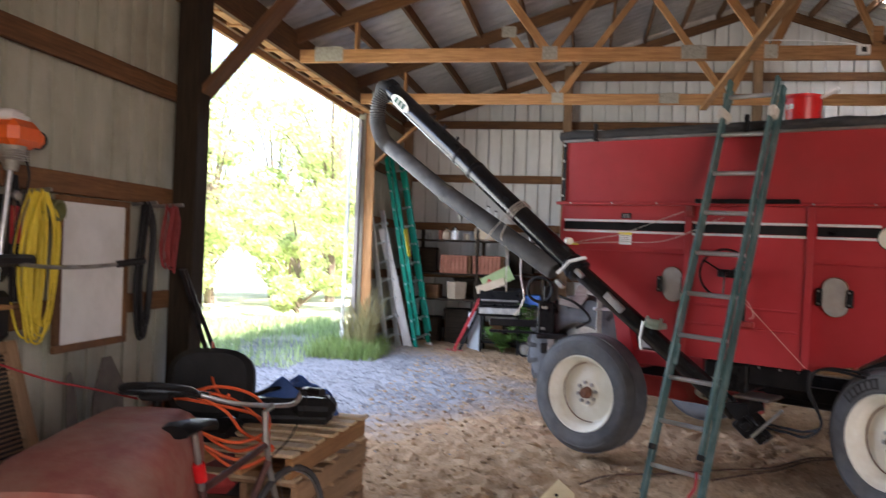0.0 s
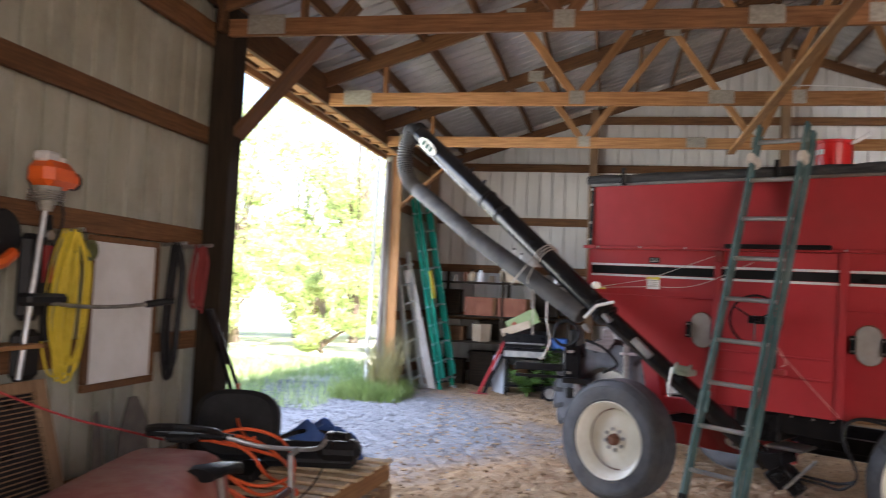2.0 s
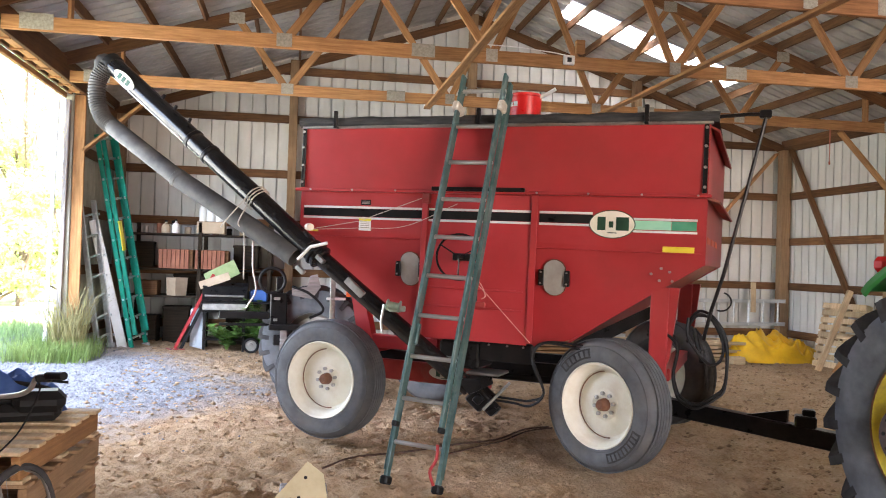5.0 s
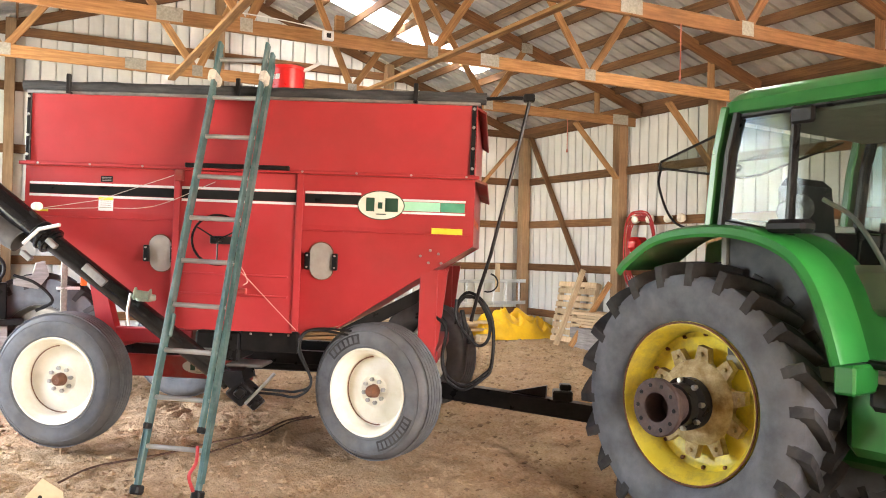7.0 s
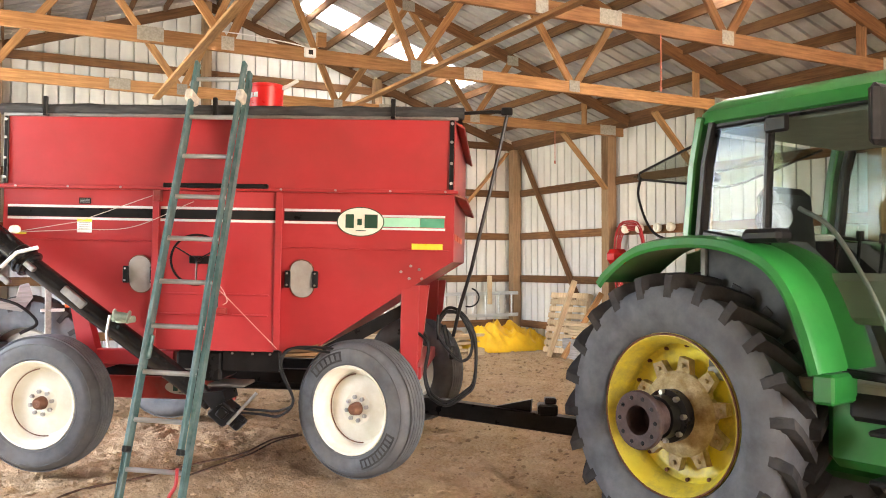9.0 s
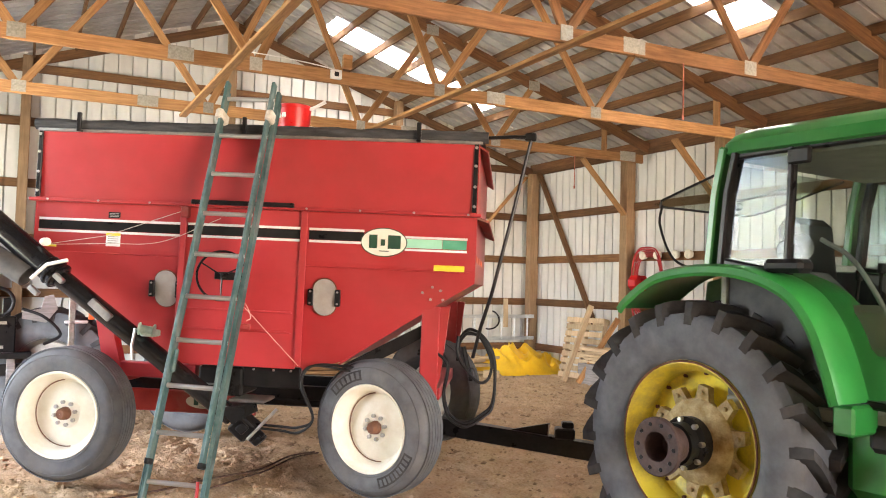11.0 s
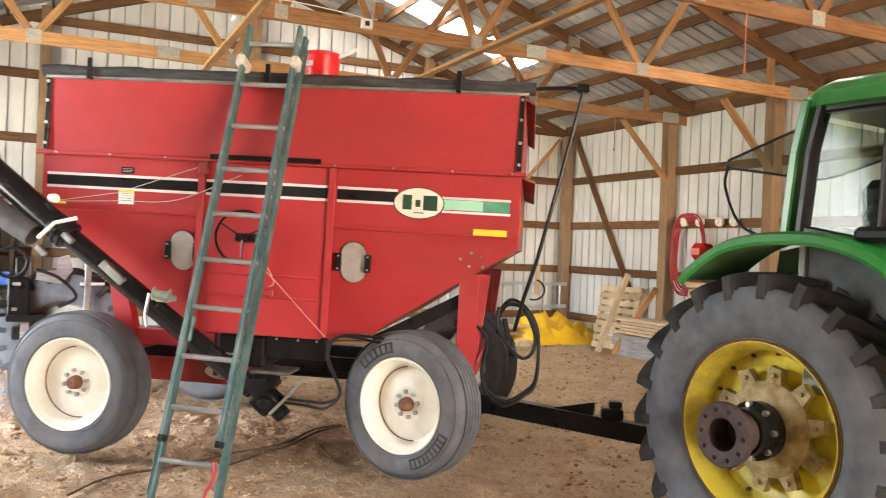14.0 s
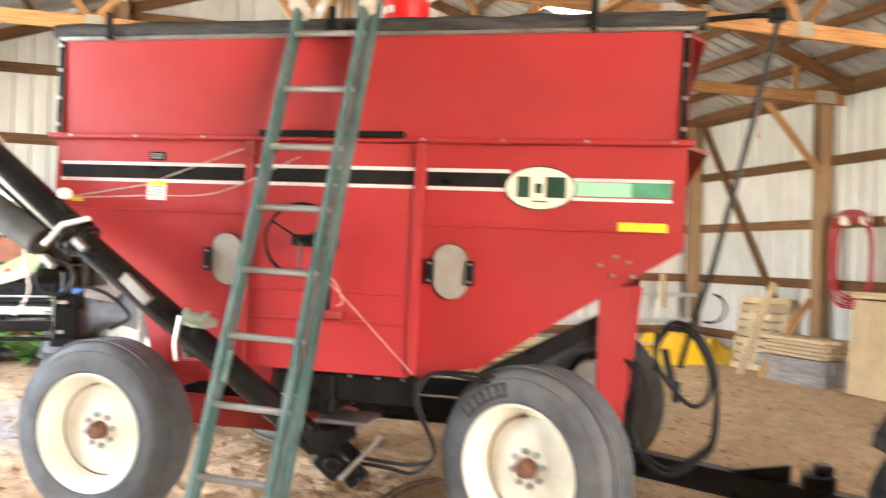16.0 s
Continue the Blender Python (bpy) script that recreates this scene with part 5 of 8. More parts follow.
def lug_mesh(R, r0, half, side):
    """One tread bar from the middle of the tyre to its shoulder."""
    vs = []
    n = 4
    for i in range(n + 1):
        s = i / n
        y = side * (0.012 + s * half)
        a = -s * 0.24
        top = R if s < 0.9 else R - 0.012
        for da, r in ((-0.046, r0), (-0.034, top), (0.034, top), (0.046, r0)):
            vs.append((r * math.sin(a + da), y, r * math.cos(a + da)))
    i = n + 1
    y = side * (0.012 + half + 0.012)
    for da, r in ((-0.046, r0 - 0.09), (-0.03, R - 0.07), (0.03, R - 0.07), (0.046, r0 - 0.09)):
        vs.append((r * math.sin(-0.24 + da), y, r * math.cos(-0.24 + da)))
    fs = []
    for k in range(n + 1):
        for j in range(3):
            q = (4 * k + j, 4 * k + j + 1, 4 * k + 5 + j, 4 * k + 4 + j)
            fs.append(q if side > 0 else q[::-1])
    fs += [(3, 2, 1, 0) if side > 0 else (0, 1, 2, 3), tuple(4 * (n + 1) + j for j in range(4))]
    me = bpy.data.meshes.new("tread_lug")
    me.from_pydata(vs, [], fs)
    me.materials.append(RUBBER_D)
    me.update()
    return me

def big_wheel(yc, R, W, rimr, n, flip, detail):
    """A lugged tyre on a yellow rim, turned round y; the outer face looks to -y."""
    A = Matrix.Rotation(radians(90), 4, "X")
    h = W / 2
    s = R / 0.89
    prof = [(rimr, -h * 0.62), (rimr + 0.03, -h * 0.8), (rimr + 0.12 * s, -h * 0.98), (R - 0.2 * s, -h), (R - 0.125 * s, -h * 0.96), (R - 0.085 * s, -h * 0.8), (R - 0.068 * s, 0), (R - 0.085 * s, h * 0.8), (R - 0.125 * s, h * 0.96), (R - 0.2 * s, h), (rimr + 0.12 * s, h * 0.98), (rimr + 0.03, h * 0.8), (rimr, h * 0.62)]
    tyre = part("wheel", Geo().lathe(prof, A, 64, True, True), TYRE, tractor, "lugged rear tyre on a yellow rim")
    for side in (-1, 1):
        me = lug_mesh(R, R - 0.1 * s, h - 0.03, side)
        for k in range(n):
            o = new("tread_lug", me)
            o.parent = tyre
            o.matrix_basis = Matrix.Rotation(2 * math.pi * (k + (0.5 if side > 0 else 0)) / n, 4, "Y")
    q = rimr
    rim = [(q, h * 0.6), (q + 0.012, h * 0.62), (q + 0.015, h * 0.78), (q - 0.005, h * 0.8), (q - 0.02, h * 0.72), (q - 0.03, h * 0.55), (q - 0.055, h * 0.42), (q - 0.06, 0.0), (q - 0.085, -0.02), (q - 0.1, -0.03), (0.3 * s, -0.035), (0.001, -0.035)]
    part("rim", Geo().lathe(rim, A, 56), YELLOW, tyre, "dusty yellow steel rim")
    part("rim_edge", Geo().tube(arc((0, -h * 0.79, 0), q + 0.006, 0, 2 * math.pi, 56), 0.008, 6), RUST, tyre, "rusty rim edge")
    if detail:
        for k in range(16):
            a = 2 * math.pi * k / 16
            c = (q - 0.075)
            part("rim_bolt", Geo().cyl((c * math.cos(a), 0.03, c * math.sin(a)), (c * math.cos(a), -0.005, c * math.sin(a)), 0.013, 6), RUST, tyre)
        # cast centre with teeth round it
        pts = []
        for k in range(10):
            a0 = 2 * math.pi * k / 10
            for da, r in ((0.0, 0.265), (0.09, 0.35), (0.30, 0.36), (0.40, 0.265), (0.5, 0.25)):
                pts.append((r * math.cos(a0 + da), r * math.sin(a0 + da)))
        part("wheel_centre", Geo().prism(pts, 0.02, 0.075, A).lathe([(0.27, 0.075), (0.25, 0.1), (0.16, 0.13), (0.15, 0.13)], A, 40), MUDDY, tyre, "mud-caked cast wheel centre")
        for k in range(10):
            a = 2 * math.pi * k / 10 + 0.2
            part("wedge_bolt", Geo().cyl((0.31 * math.cos(a), -0.07, 0.31 * math.sin(a)), (0.31 * math.cos(a), -0.095, 0.31 * math.sin(a)), 0.014, 6), MUDDY, tyre)
        part("hub", Geo().lathe([(0.16, 0.1), (0.165, 0.2), (0.15, 0.21), (0.135, 0.22), (0.13, 0.29), (0.001, 0.29)], A, 36), BLACK, tyre, "black hub")
        part("axle_flange", Geo().lathe([(0.11, 0.29), (0.112, 0.42), (0.17, 0.425), (0.178, 0.432), (0.178, 0.458), (0.17, 0.465), (0.1, 0.465), (0.09, 0.46), (0.088, 0.3), (0.001, 0.3)], A, 40), HUBM, tyre, "rusty bolt-on dual hub")
        for k in range(10):
            a = 2 * math.pi * k / 10
            part("flange_bolt", Geo().cyl((0.137 * math.cos(a), -0.46, 0.137 * math.sin(a)), (0.137 * math.cos(a), -0.469, 0.137 * math.sin(a)), 0.014, 8), BLACK, tyre)
        for k in range(8):
            a = 2 * math.pi * k / 8 + 0.1
            part("hub_nut", Geo().cyl((0.148 * math.cos(a), -0.2, 0.148 * math.sin(a)), (0.148 * math.cos(a), -0.235, 0.148 * math.sin(a)), 0.018, 6), STEEL, tyre)
    tyre.matrix_basis = pose(0, yc, R, 0, 0, 180 if flip else 0)
    return tyre

big_wheel(-0.765, 0.89, 0.47, 0.50, 22, False, True)
big_wheel(0.765, 0.89, 0.47, 0.50, 22, True, False)
fw = big_wheel(-0.8, 0.62, 0.38, 0.34, 18, False, False)
fw.matrix_basis = pose(2.55, -0.8, 0.62)
fw = big_wheel(0.8, 0.62, 0.38, 0.34, 18, True, False)
fw.matrix_basis = pose(2.55, 0.8, 0.62, 0, 0, 180)

def fender(y0, y1):
    """A curved mudguard with a rolled outer lip."""
    prof = smooth_path([(-0.5, 0, 1.72), (-0.42, 0, 1.80), (-0.19, 0, 1.94), (0.12, 0, 1.995), (0.46, 0, 1.98), (0.74, 0, 1.88), (0.9, 0, 1.72), (1.0, 0, 1.5), (1.07, 0, 1.27)], 6)
    g = Geo()
    vs, fs = [], []
    s = -1 if y1 < y0 else 1
    rows = [(y0, 0.0), (y0 + s * 0.02, 0.004), (y1 - s * 0.04, 0.004), (y1, -0.012), (y1 + s * 0.008, -0.05)]
    n = len(prof)
    for y, up in rows:
        for i, p in enumerate(prof):
            d = (prof[min(i + 1, n - 1)] - prof[max(i - 1, 0)]).normalized()
            nm = Vector((-d.z, 0, d.x))
            q = p + nm * up
            vs.append((q.x, y, q.z))
    k = len(vs)
    for y, up in rows:
        for i, p in enumerate(prof):
            d = (prof[min(i + 1, n - 1)] - prof[max(i - 1, 0)]).normalized()
            nm = Vector((-d.z, 0, d.x))
            q = p + nm * (up - 0.02)
            vs.append((q.x, y - s * (0.01 if up < -0.001 else 0), q.z))
    for j in range(len(rows) - 1):
        for i in range(n - 1):
            q = (j * n + i, j * n + i + 1, (j + 1) * n + i + 1, (j + 1) * n + i)
            if s > 0:
                q = q[::-1]
            fs += [q[::-1], tuple(a + k for a in q)]
    J = len(rows) - 1
    for i in range(n - 1):
        q = (J * n + i, J * n + i + 1, k + J * n + i + 1, k + J * n + i)
        fs.append(q)
    for j in range(J):
        for i in (0, n - 1):
            fs.append((j * n + i, (j + 1) * n + i, k + (j + 1) * n + i, k + j * n + i))
    return g.add(vs, fs, None, True)
f = part("fender", fender(-0.5, -1.07), GREEN, tractor, "glossy green curved mudguard")
part("fender", fender(0.5, 1.07), GREEN, tractor, "glossy green curved mudguard")
part("fender_inner", Geo().prism([(-0.25, 1.5), (-0.2, 1.9), (0.12, 1.98), (0.46, 1.95), (0.78, 1.77), (0.97, 1.45), (0.9, 1.2), (0.2, 1.3)], 0.47, 0.5, UPR), pbr("pale_green_panel", (0.16, 0.3, 0.15), (0.22, 0.38, 0.2), 5, 0.5, bump=0.05), tractor)
part("tail_lamp", Geo().box((-0.43, -1.06, 1.83), (-0.31, -0.93, 1.93), 0.03), REDGL, f, "red tail lamp")
part("signal_lamp", Geo().box((0.54, -0.98, 1.95), (0.79, -0.84, 2.03), 0.025), PLASTIC, tractor, "black side lamp")
part("fender_bracket", Geo().box((0.98, -1.0, 1.1), (1.1, -0.75, 1.26), 0.015), GREEN, tractor)

# cab
def pillar(pts, y, w, t, mat, name, parent):
    g = Geo()
    for (xa, za), (xb, zb) in zip(pts[:-1], pts[1:]):
        m, l = span((xa, y, za), (xb, y, zb), (0, 1, 0))
        g.box((-l / 2 - 0.01, -w / 2, -t / 2), (l / 2 + 0.01, w / 2, t / 2), 0.012, m)
    return part(name, g, mat, parent)
def rounded_slab(x0, x1, y0, y1, z0, z1, r):
    """The domed roof, with rounded corners and sides that slope in."""
    def ring(d, z):
        out = []
        for cx, cy, a0 in ((x1 - r, y1 - r, 0), (x0 + r, y1 - r, 90), (x0 + r, y0 + r, 180), (x1 - r, y0 + r, 270)):
            for k in range(6):
                a = radians(a0 + 18 * k)
                out.append((cx + (r - d) * math.cos(a), cy + (r - d) * math.sin(a), z))
        return out
    rings = [ring(0.06, z0), ring(0.0, z0 + 0.02), ring(0.01, z0 + 0.09), ring(0.06, z1 - 0.04), ring(0.14, z1), ]
    n = len(rings[0])
    vs = [p for q in rings for p in q]
    fs = [(j * n + i, j * n + (i + 1) % n, (j + 1) * n + (i + 1) % n, (j + 1) * n + i) for j in range(len(rings) - 1) for i in range(n)]
    fs += [tuple(range(n - 1, -1, -1)), tuple(range((len(rings) - 1) * n, len(rings) * n))]
    return Geo().add(vs, fs, None, True)
roof = part("cab_roof", rounded_slab(0.08, 1.95, -0.85, 0.85, 2.675, 2.85, 0.2), GREEN, tractor, "glossy green cab roof")
part("roof_lining", Geo().box((0.2, -0.76, 2.65), (1.85, 0.76, 2.69), 0.02), INTERIOR, tractor)
for s in (-1, 1):
    y = s * 0.79
    pillar([(0.05, 1.97), (0.1, 2.45), (0.16, 2.73)], y, 0.06, 0.1, GREEN, "rear_pillar", tractor)
    pillar([(0.142, 1.98), (0.19, 2.45), (0.25, 2.7)], y * 1.005, 0.05, 0.095, BLACK, "pillar_seal", tractor)
    pillar([(0.59, 1.93), (0.625, 2.7)], y * 1.01, 0.04, 0.06, BLACK, "door_post", tractor)
    pillar([(0.25, 2.68), (1.8, 2.695)], y * 1.005, 0.05, 0.05, BLACK, "door_header", tractor)
    pillar([(0.17, 2.02), (0.58, 1.945), (0.8, 1.71), (0.98, 1.38), (1.02, 1.26), (1.75, 1.22)], y * 1.005, 0.045, 0.06, BLACK, "door_sill", tractor)
    pillar([(1.75, 1.2), (1.72, 2.0), (1.82, 2.72)], y, 0.05, 0.07, BLACK, "front_pillar", tractor)
    for nm, poly in (("quarter_glass", [(0.19, 2.03), (0.57, 1.96), (0.6, 2.67), (0.26, 2.66)]), ("door_glass", [(0.61, 1.93), (0.82, 1.71), (1.0, 1.38), (1.04, 1.27), (1.73, 1.24), (1.71, 2.0), (1.8, 2.68), (0.65, 2.68)])):
        o = part(nm, Geo().prism(poly, -s * 0.797 - 0.003, -s * 0.797 + 0.003, UPR), GLASS, tractor, "tinted cab glass")
        o.visible_shadow = False
    for z in (2.63,):
        part("hinge", Geo().box((0.6, s * 0.8, z - 0.05), (0.75, s * 0.84, z + 0.05), 0.015), BLACK, tractor)
FENDER_IN = pbr("dark_grey_liner", (0.07, 0.075, 0.08), (0.12, 0.125, 0.13), 6, 0.7, bump=0.1)
part("rear_wall", Geo().box((0.1, -0.76, 1.4), (0.15, 0.76, 2.05), 0.01), INTERIOR, tractor)
part("cab_floor", Geo().box((0.15, -0.76, 1.12), (1.78, 0.76, 1.2), 0.01), INTERIOR, tractor)
for s in (-1, 1):
    part("inner_fender", Geo().prism([(0.15, 1.2), (0.15, 2.0), (0.5, 1.97), (0.8, 1.7), (1.0, 1.2)], -s * 0.48 - 0.26, -s * 0.48 + 0.26, UPR), FENDER_IN, tractor)
o = part("windscreen", Geo().box((1.78, -0.76, 1.3), (1.786, 0.76, 2.7), 0.001), GLASS, tractor)
o.visible_shadow = False
# rear window, swung open
rw = part("rear_window_frame", Geo().tube([(0.12, -0.62, 2.66), (-0.52, -0.6, 2.47), (-0.62, -0.5, 2.44), (-0.62, 0.5, 2.44), (-0.52, 0.6, 2.47), (0.12, 0.62, 2.66)], 0.009, 8), BLACK, tractor, "open rear window on a strut")
g = Geo().add([(0.1, -0.6, 2.655), (-0.6, -0.58, 2.45), (-0.6, 0.58, 2.45), (0.1, 0.6, 2.655), (0.1, -0.6, 2.65), (-0.6, -0.58, 2.445), (-0.6, 0.58, 2.445), (0.1, 0.6, 2.65)], [(0, 1, 2, 3), (7, 6, 5, 4), (0, 4, 5, 1), (1, 5, 6, 2), (2, 6, 7, 3), (3, 7, 4, 0)])
o = part("rear_pane", g, GLASS, rw)
o.visible_shadow = False
part("wiper_motor", Geo().box((-0.42, -0.06, 2.43), (-0.3, 0.04, 2.49), 0.02).tube([(-0.45, 0.0, 2.48), (-0.2, 0.25, 2.58), (-0.1, 0.4, 2.62)], 0.012, 6), PLASTIC, rw)
part("gas_strut", Geo().tube(smooth_path([(-0.6, -0.5, 2.45), (-0.6, -0.52, 2.3), (-0.4, -0.6, 2.05), (-0.1, -0.62, 1.96)]), 0.009, 6), PLASTIC, rw)
# seat, wheel, console
seat = part("seat", Geo().box((0.38, -0.26, 1.52), (0.86, 0.26, 1.68), 0.05).box((0.26, -0.25, 1.62), (0.42, 0.25, 2.3), 0.06, pose(0.1, 0, 0.02, 0, -6)), PLASTIC, tractor, "black operator seat")
part("seat_base", Geo().box((0.42, -0.18, 1.2), (0.8, 0.18, 1.52), 0.03), INTERIOR, tractor)
part("headrest_cloth", Geo().cyl((0.28, -0.16, 2.15), (0.3, -0.34, 2.1), 0.09, 14), DARKTARP, tractor)
sw = part("steering_wheel", Geo().tube(arc((1.28, 0, 2.02), 0.2, 0, 2 * math.pi, 32, Vector((0.62, 0, 0.78)), Vector((0, 1, 0))), 0.016, 8), PLASTIC, tractor, "black steering wheel")
part("steering_column", Geo().tube([(1.3, 0, 2.0), (1.5, 0, 1.7), (1.55, 0, 1.2)], 0.05, 10), INTERIOR, tractor)
part("dash", Geo().box((1.45, -0.3, 1.5), (1.72, 0.3, 1.95), 0.06), PLASTIC, tractor)
part("console", Geo().box((0.7, -0.62, 1.5), (1.25, -0.36, 1.78), 0.04), pbr("beige_console", (0.42, 0.4, 0.34), (0.52, 0.5, 0.43), 6, 0.6), tractor, "beige side console")
for x, h in ((0.82, 0.16), (0.95, 0.2), (1.08, 0.18), (1.17, 0.12)):
    part("lever", Geo().cyl((x, -0.48, 1.77), (x + 0.02, -0.48, 1.77 + h), 0.01, 8).cyl((x + 0.018, -0.48, 1.76 + h), (x + 0.022, -0.48, 1.82 + h), 0.022, 10), PLASTIC, tractor)
part("inner_post", Geo().box((0.95, 0.3, 1.9), (1.03, 0.36, 2.7), 0.01), INTERIOR, tractor)
part("grab_rail", Geo().tube(smooth_path([(0.75, -0.72, 2.15), (0.95, -0.73, 2.02), (1.15, -0.73, 1.7), (1.3, -0.73, 1.35)]), 0.014, 8), STEEL, tractor)
# mirror on its arm
part("mirror", Geo().box((1.36, -1.16, 2.4), (1.42, -0.92, 2.7), 0.025), PLASTIC, tractor, "grey mirror housing")
part("mirror_arm", Geo().tube([(1.8, -0.8, 2.6), (1.42, -1.02, 2.6)], 0.014, 8), PLASTIC, tractor)
# body below and ahead of the cab
part("transmission", Geo().box((-0.35, -0.3, 0.55), (1.7, 0.3, 1.15), 0.05), GREEN, tractor)
part("axle_housing", Geo().cyl((0, -0.62, 0.89), (0, 0.62, 0.89), 0.16, 20), GREEN, tractor)
part("side_tank", Geo().box((0.88, -0.72, 0.72), (1.75, -0.3, 1.14), 0.06), GREEN, tractor)
part("battery_box", Geo().box((1.05, -0.78, 1.0), (1.7, -0.62, 1.16), 0.03), PLASTIC, tractor)
for k in range(3):
    part("step", Geo().box((1.2, -0.86, 0.45 + k * 0.25), (1.6, -0.66, 0.48 + k * 0.25), 0.01), PLASTIC, tractor)
part("rear_linkage", Geo().box((-0.6, -0.25, 0.5), (-0.3, 0.25, 0.62), 0.02).tube([(-0.3, -0.35, 0.8), (-0.75, -0.4, 0.5)], 0.03, 8).tube([(-0.3, 0.35, 0.8), (-0.75, 0.4, 0.5)], 0.03, 8), BLACK, tractor)
part("drawbar", Geo().box((-0.95, -0.05, 0.46), (-0.2, 0.05, 0.52), 0.01), BLACK, tractor)
part("hood", rounded_slab(1.75, 3.75, -0.42, 0.42, 1.1, 2.02, 0.18), GREEN, tractor, "green engine hood")
part("engine", Geo().box((1.75, -0.32, 0.6), (3.6, 0.32, 1.12), 0.06), BLACK, tractor)
part("front_axle", Geo().box((2.45, -0.68, 0.5), (2.65, 0.68, 0.68), 0.04), BLACK, tractor)
part("wiring_loom", Geo().tube(smooth_path([(0.96, -0.64, 1.15), (1.0, -0.68, 0.95), (1.08, -0.66, 0.9), (1.1, -0.66, 1.05)]), 0.012, 6), PLASTIC, tractor)

# ---- along the east wall and the far corner ----
def rnd(a, b):
    return random.uniform(a, b)

def board_stack(name, label, cat, m, l, w, layers, per, th, mat, jitter=0.04, gap=0.0):
    """Loose boards in layers, each a part."""
    t = thing(name, label, cat, m)
    for k in range(layers):
        for i in range(per):
            dl = rnd(-jitter, jitter) * 3
            part("board", Geo().box((-l / 2 + dl, -w / 2 + i * w / per + 0.004, k * (th + gap)), (l / 2 + dl, -w / 2 + (i + 1) * w / per - 0.004, k * (th + gap) + th), 0.004), mat, t, "", pose(0, rnd(-0.01, 0.01), 0, 0, 0, rnd(-1.2, 1.2)))
    return t

def pallet_parts(t, l, w, m0, mat, n=7):
    """Deck slats, stringers and bottom slats of one pallet."""
    for i in range(n):
        x = -l / 2 + 0.05 + i * (l - 0.1) / (n - 1)
        part("slat", Geo().box((x - 0.047, -w / 2, 0.125), (x + 0.047, w / 2, 0.143), 0.003), mat, t, "", m0 @ pose(0, rnd(-0.008, 0.008), 0, 0, 0, rnd(-0.6, 0.6)))
    for y in (-w / 2 + 0.03, 0, w / 2 - 0.03):
        part("stringer", Geo().box((-l / 2, y - 0.02, 0.02), (l / 2, y + 0.02, 0.124), 0.004), mat, t, "", m0)
    for i in range(3):
        x = -l / 2 + 0.06 + i * (l - 0.12) / 2
        part("slat", Geo().box((x - 0.05, -w / 2, 0.0), (x + 0.05, w / 2, 0.018), 0.003), mat, t, "", m0)

# pallet stood on end against the wall, with a loose board before it
lp = thing("pallet", "pale wooden pallet stood on end against the wall", "pallet")
m0 = Matrix.Translation((8.55, 13.62, 0.0)) @ pose(0, 0, 0, 0, 0, 8) @ Matrix.Rotation(radians(-78), 4, "Y") @ Matrix.Translation((0.58, 0, -0.07))
pallet_parts(lp, 1.12, 0.95, m0, PALE, 9)
beam("leaning_board", (8.02, 13.32, 0.03), (8.5, 13.2, 1.36), 0.1, 0.05, PALE, None, up=(0, 1, 0))
tagged(bpy.data.objects["leaning_board"], "pale rough board leaning on a pallet", "board")
o = beam("leaning_board", (8.1, 13.0, 0.03), (8.72, 12.72, 1.15), 0.1, 0.04, WOOD, None, up=(0, 1, 0))
tagged(o, "brown board leaning against the white wall", "board")
board_stack("lumber_pile", "low pile of weathered grey timbers by the wall", "lumber", pose(8.5, 12.55, 0.0, 0, 0, 95), 1.15, 0.55, 2, 3, 0.18, GREYW, 0.02)
board_stack("lumber_pile", "short pile of pale planks on grey timbers", "lumber", pose(8.5, 12.5, 0.375, 0, 0, 92), 1.15, 0.5, 5, 3, 0.045, PALE, 0.03, 0.008)
o = beam("plywood_sheet", (8.3, 10.95, 0.02), (8.42, 10.95, 1.2), 1.3, 0.018, PALE, None, up=(1, 0, 0))
tagged(o, "pale plywood sheet leaning by the wall", "plywood")
board_stack("lumber_pile", "loose pale planks lying on edge of a plywood sheet", "lumber", pose(8.62, 10.9, 1.22, 0, 0, 93), 1.5, 0.24, 2, 2, 0.04, PALE, 0.05)
trestle = thing("trestle", "rough wooden trestle under loose planks", "trestle")
for y in (10.4, 11.4):
    beam("trestle_leg", (8.72, y, 0.0), (8.66, y, 1.2), 0.08, 0.08, WOOD_D, trestle, up=(0, 1, 0))
beam("trestle_top", (8.66, 10.2, 1.2), (8.66, 11.6, 1.2), 0.1, 0.035, WOOD_D, trestle)

# red hose looped on the wall, with round fittings
hose = thing("air_hose", "red rubber hose hung in long loops on the wall", "hose")
for k in range(6):
    cy, cz = 12.05 + rnd(-0.04, 0.04), 1.72
    pts = []
    for i in range(36):
        a = 2 * math.pi * i / 35
        pts.append((8.82 - k * 0.012 + rnd(-0.004, 0.004), cy + (0.30 + k * 0.016) * abs(math.cos(a)) ** 0.6 * (1 if math.cos(a) > 0 else -1), cz + (0.5 + 0.03 * k) * abs(math.sin(a)) ** 0.8 * (1 if math.sin(a) > 0 else -1)))
    part("hose_loop", Geo().tube(smooth_path(pts, 2), 0.014, 6), RCORD, hose)
for y in (12.2, 11.85, 11.42, 11.12):
    solid("wall_lamp", Geo().lathe([(0.001, 0.02), (0.05, 0.035), (0.07, 0.02), (0.075, 0.0), (0.06, -0.06), (0.02, -0.09), (0.001, -0.09)], pose(8.80, y, 2.24, 0, -90, 0), 20), CREAM, "small round cream fitting on the wall girt", "wall fitting", group="round fittings")

# aluminium ladder lying on its edge along the north wall
lad = thing("ladder", "dull aluminium ladder lying on edge along the wall", "ladder")
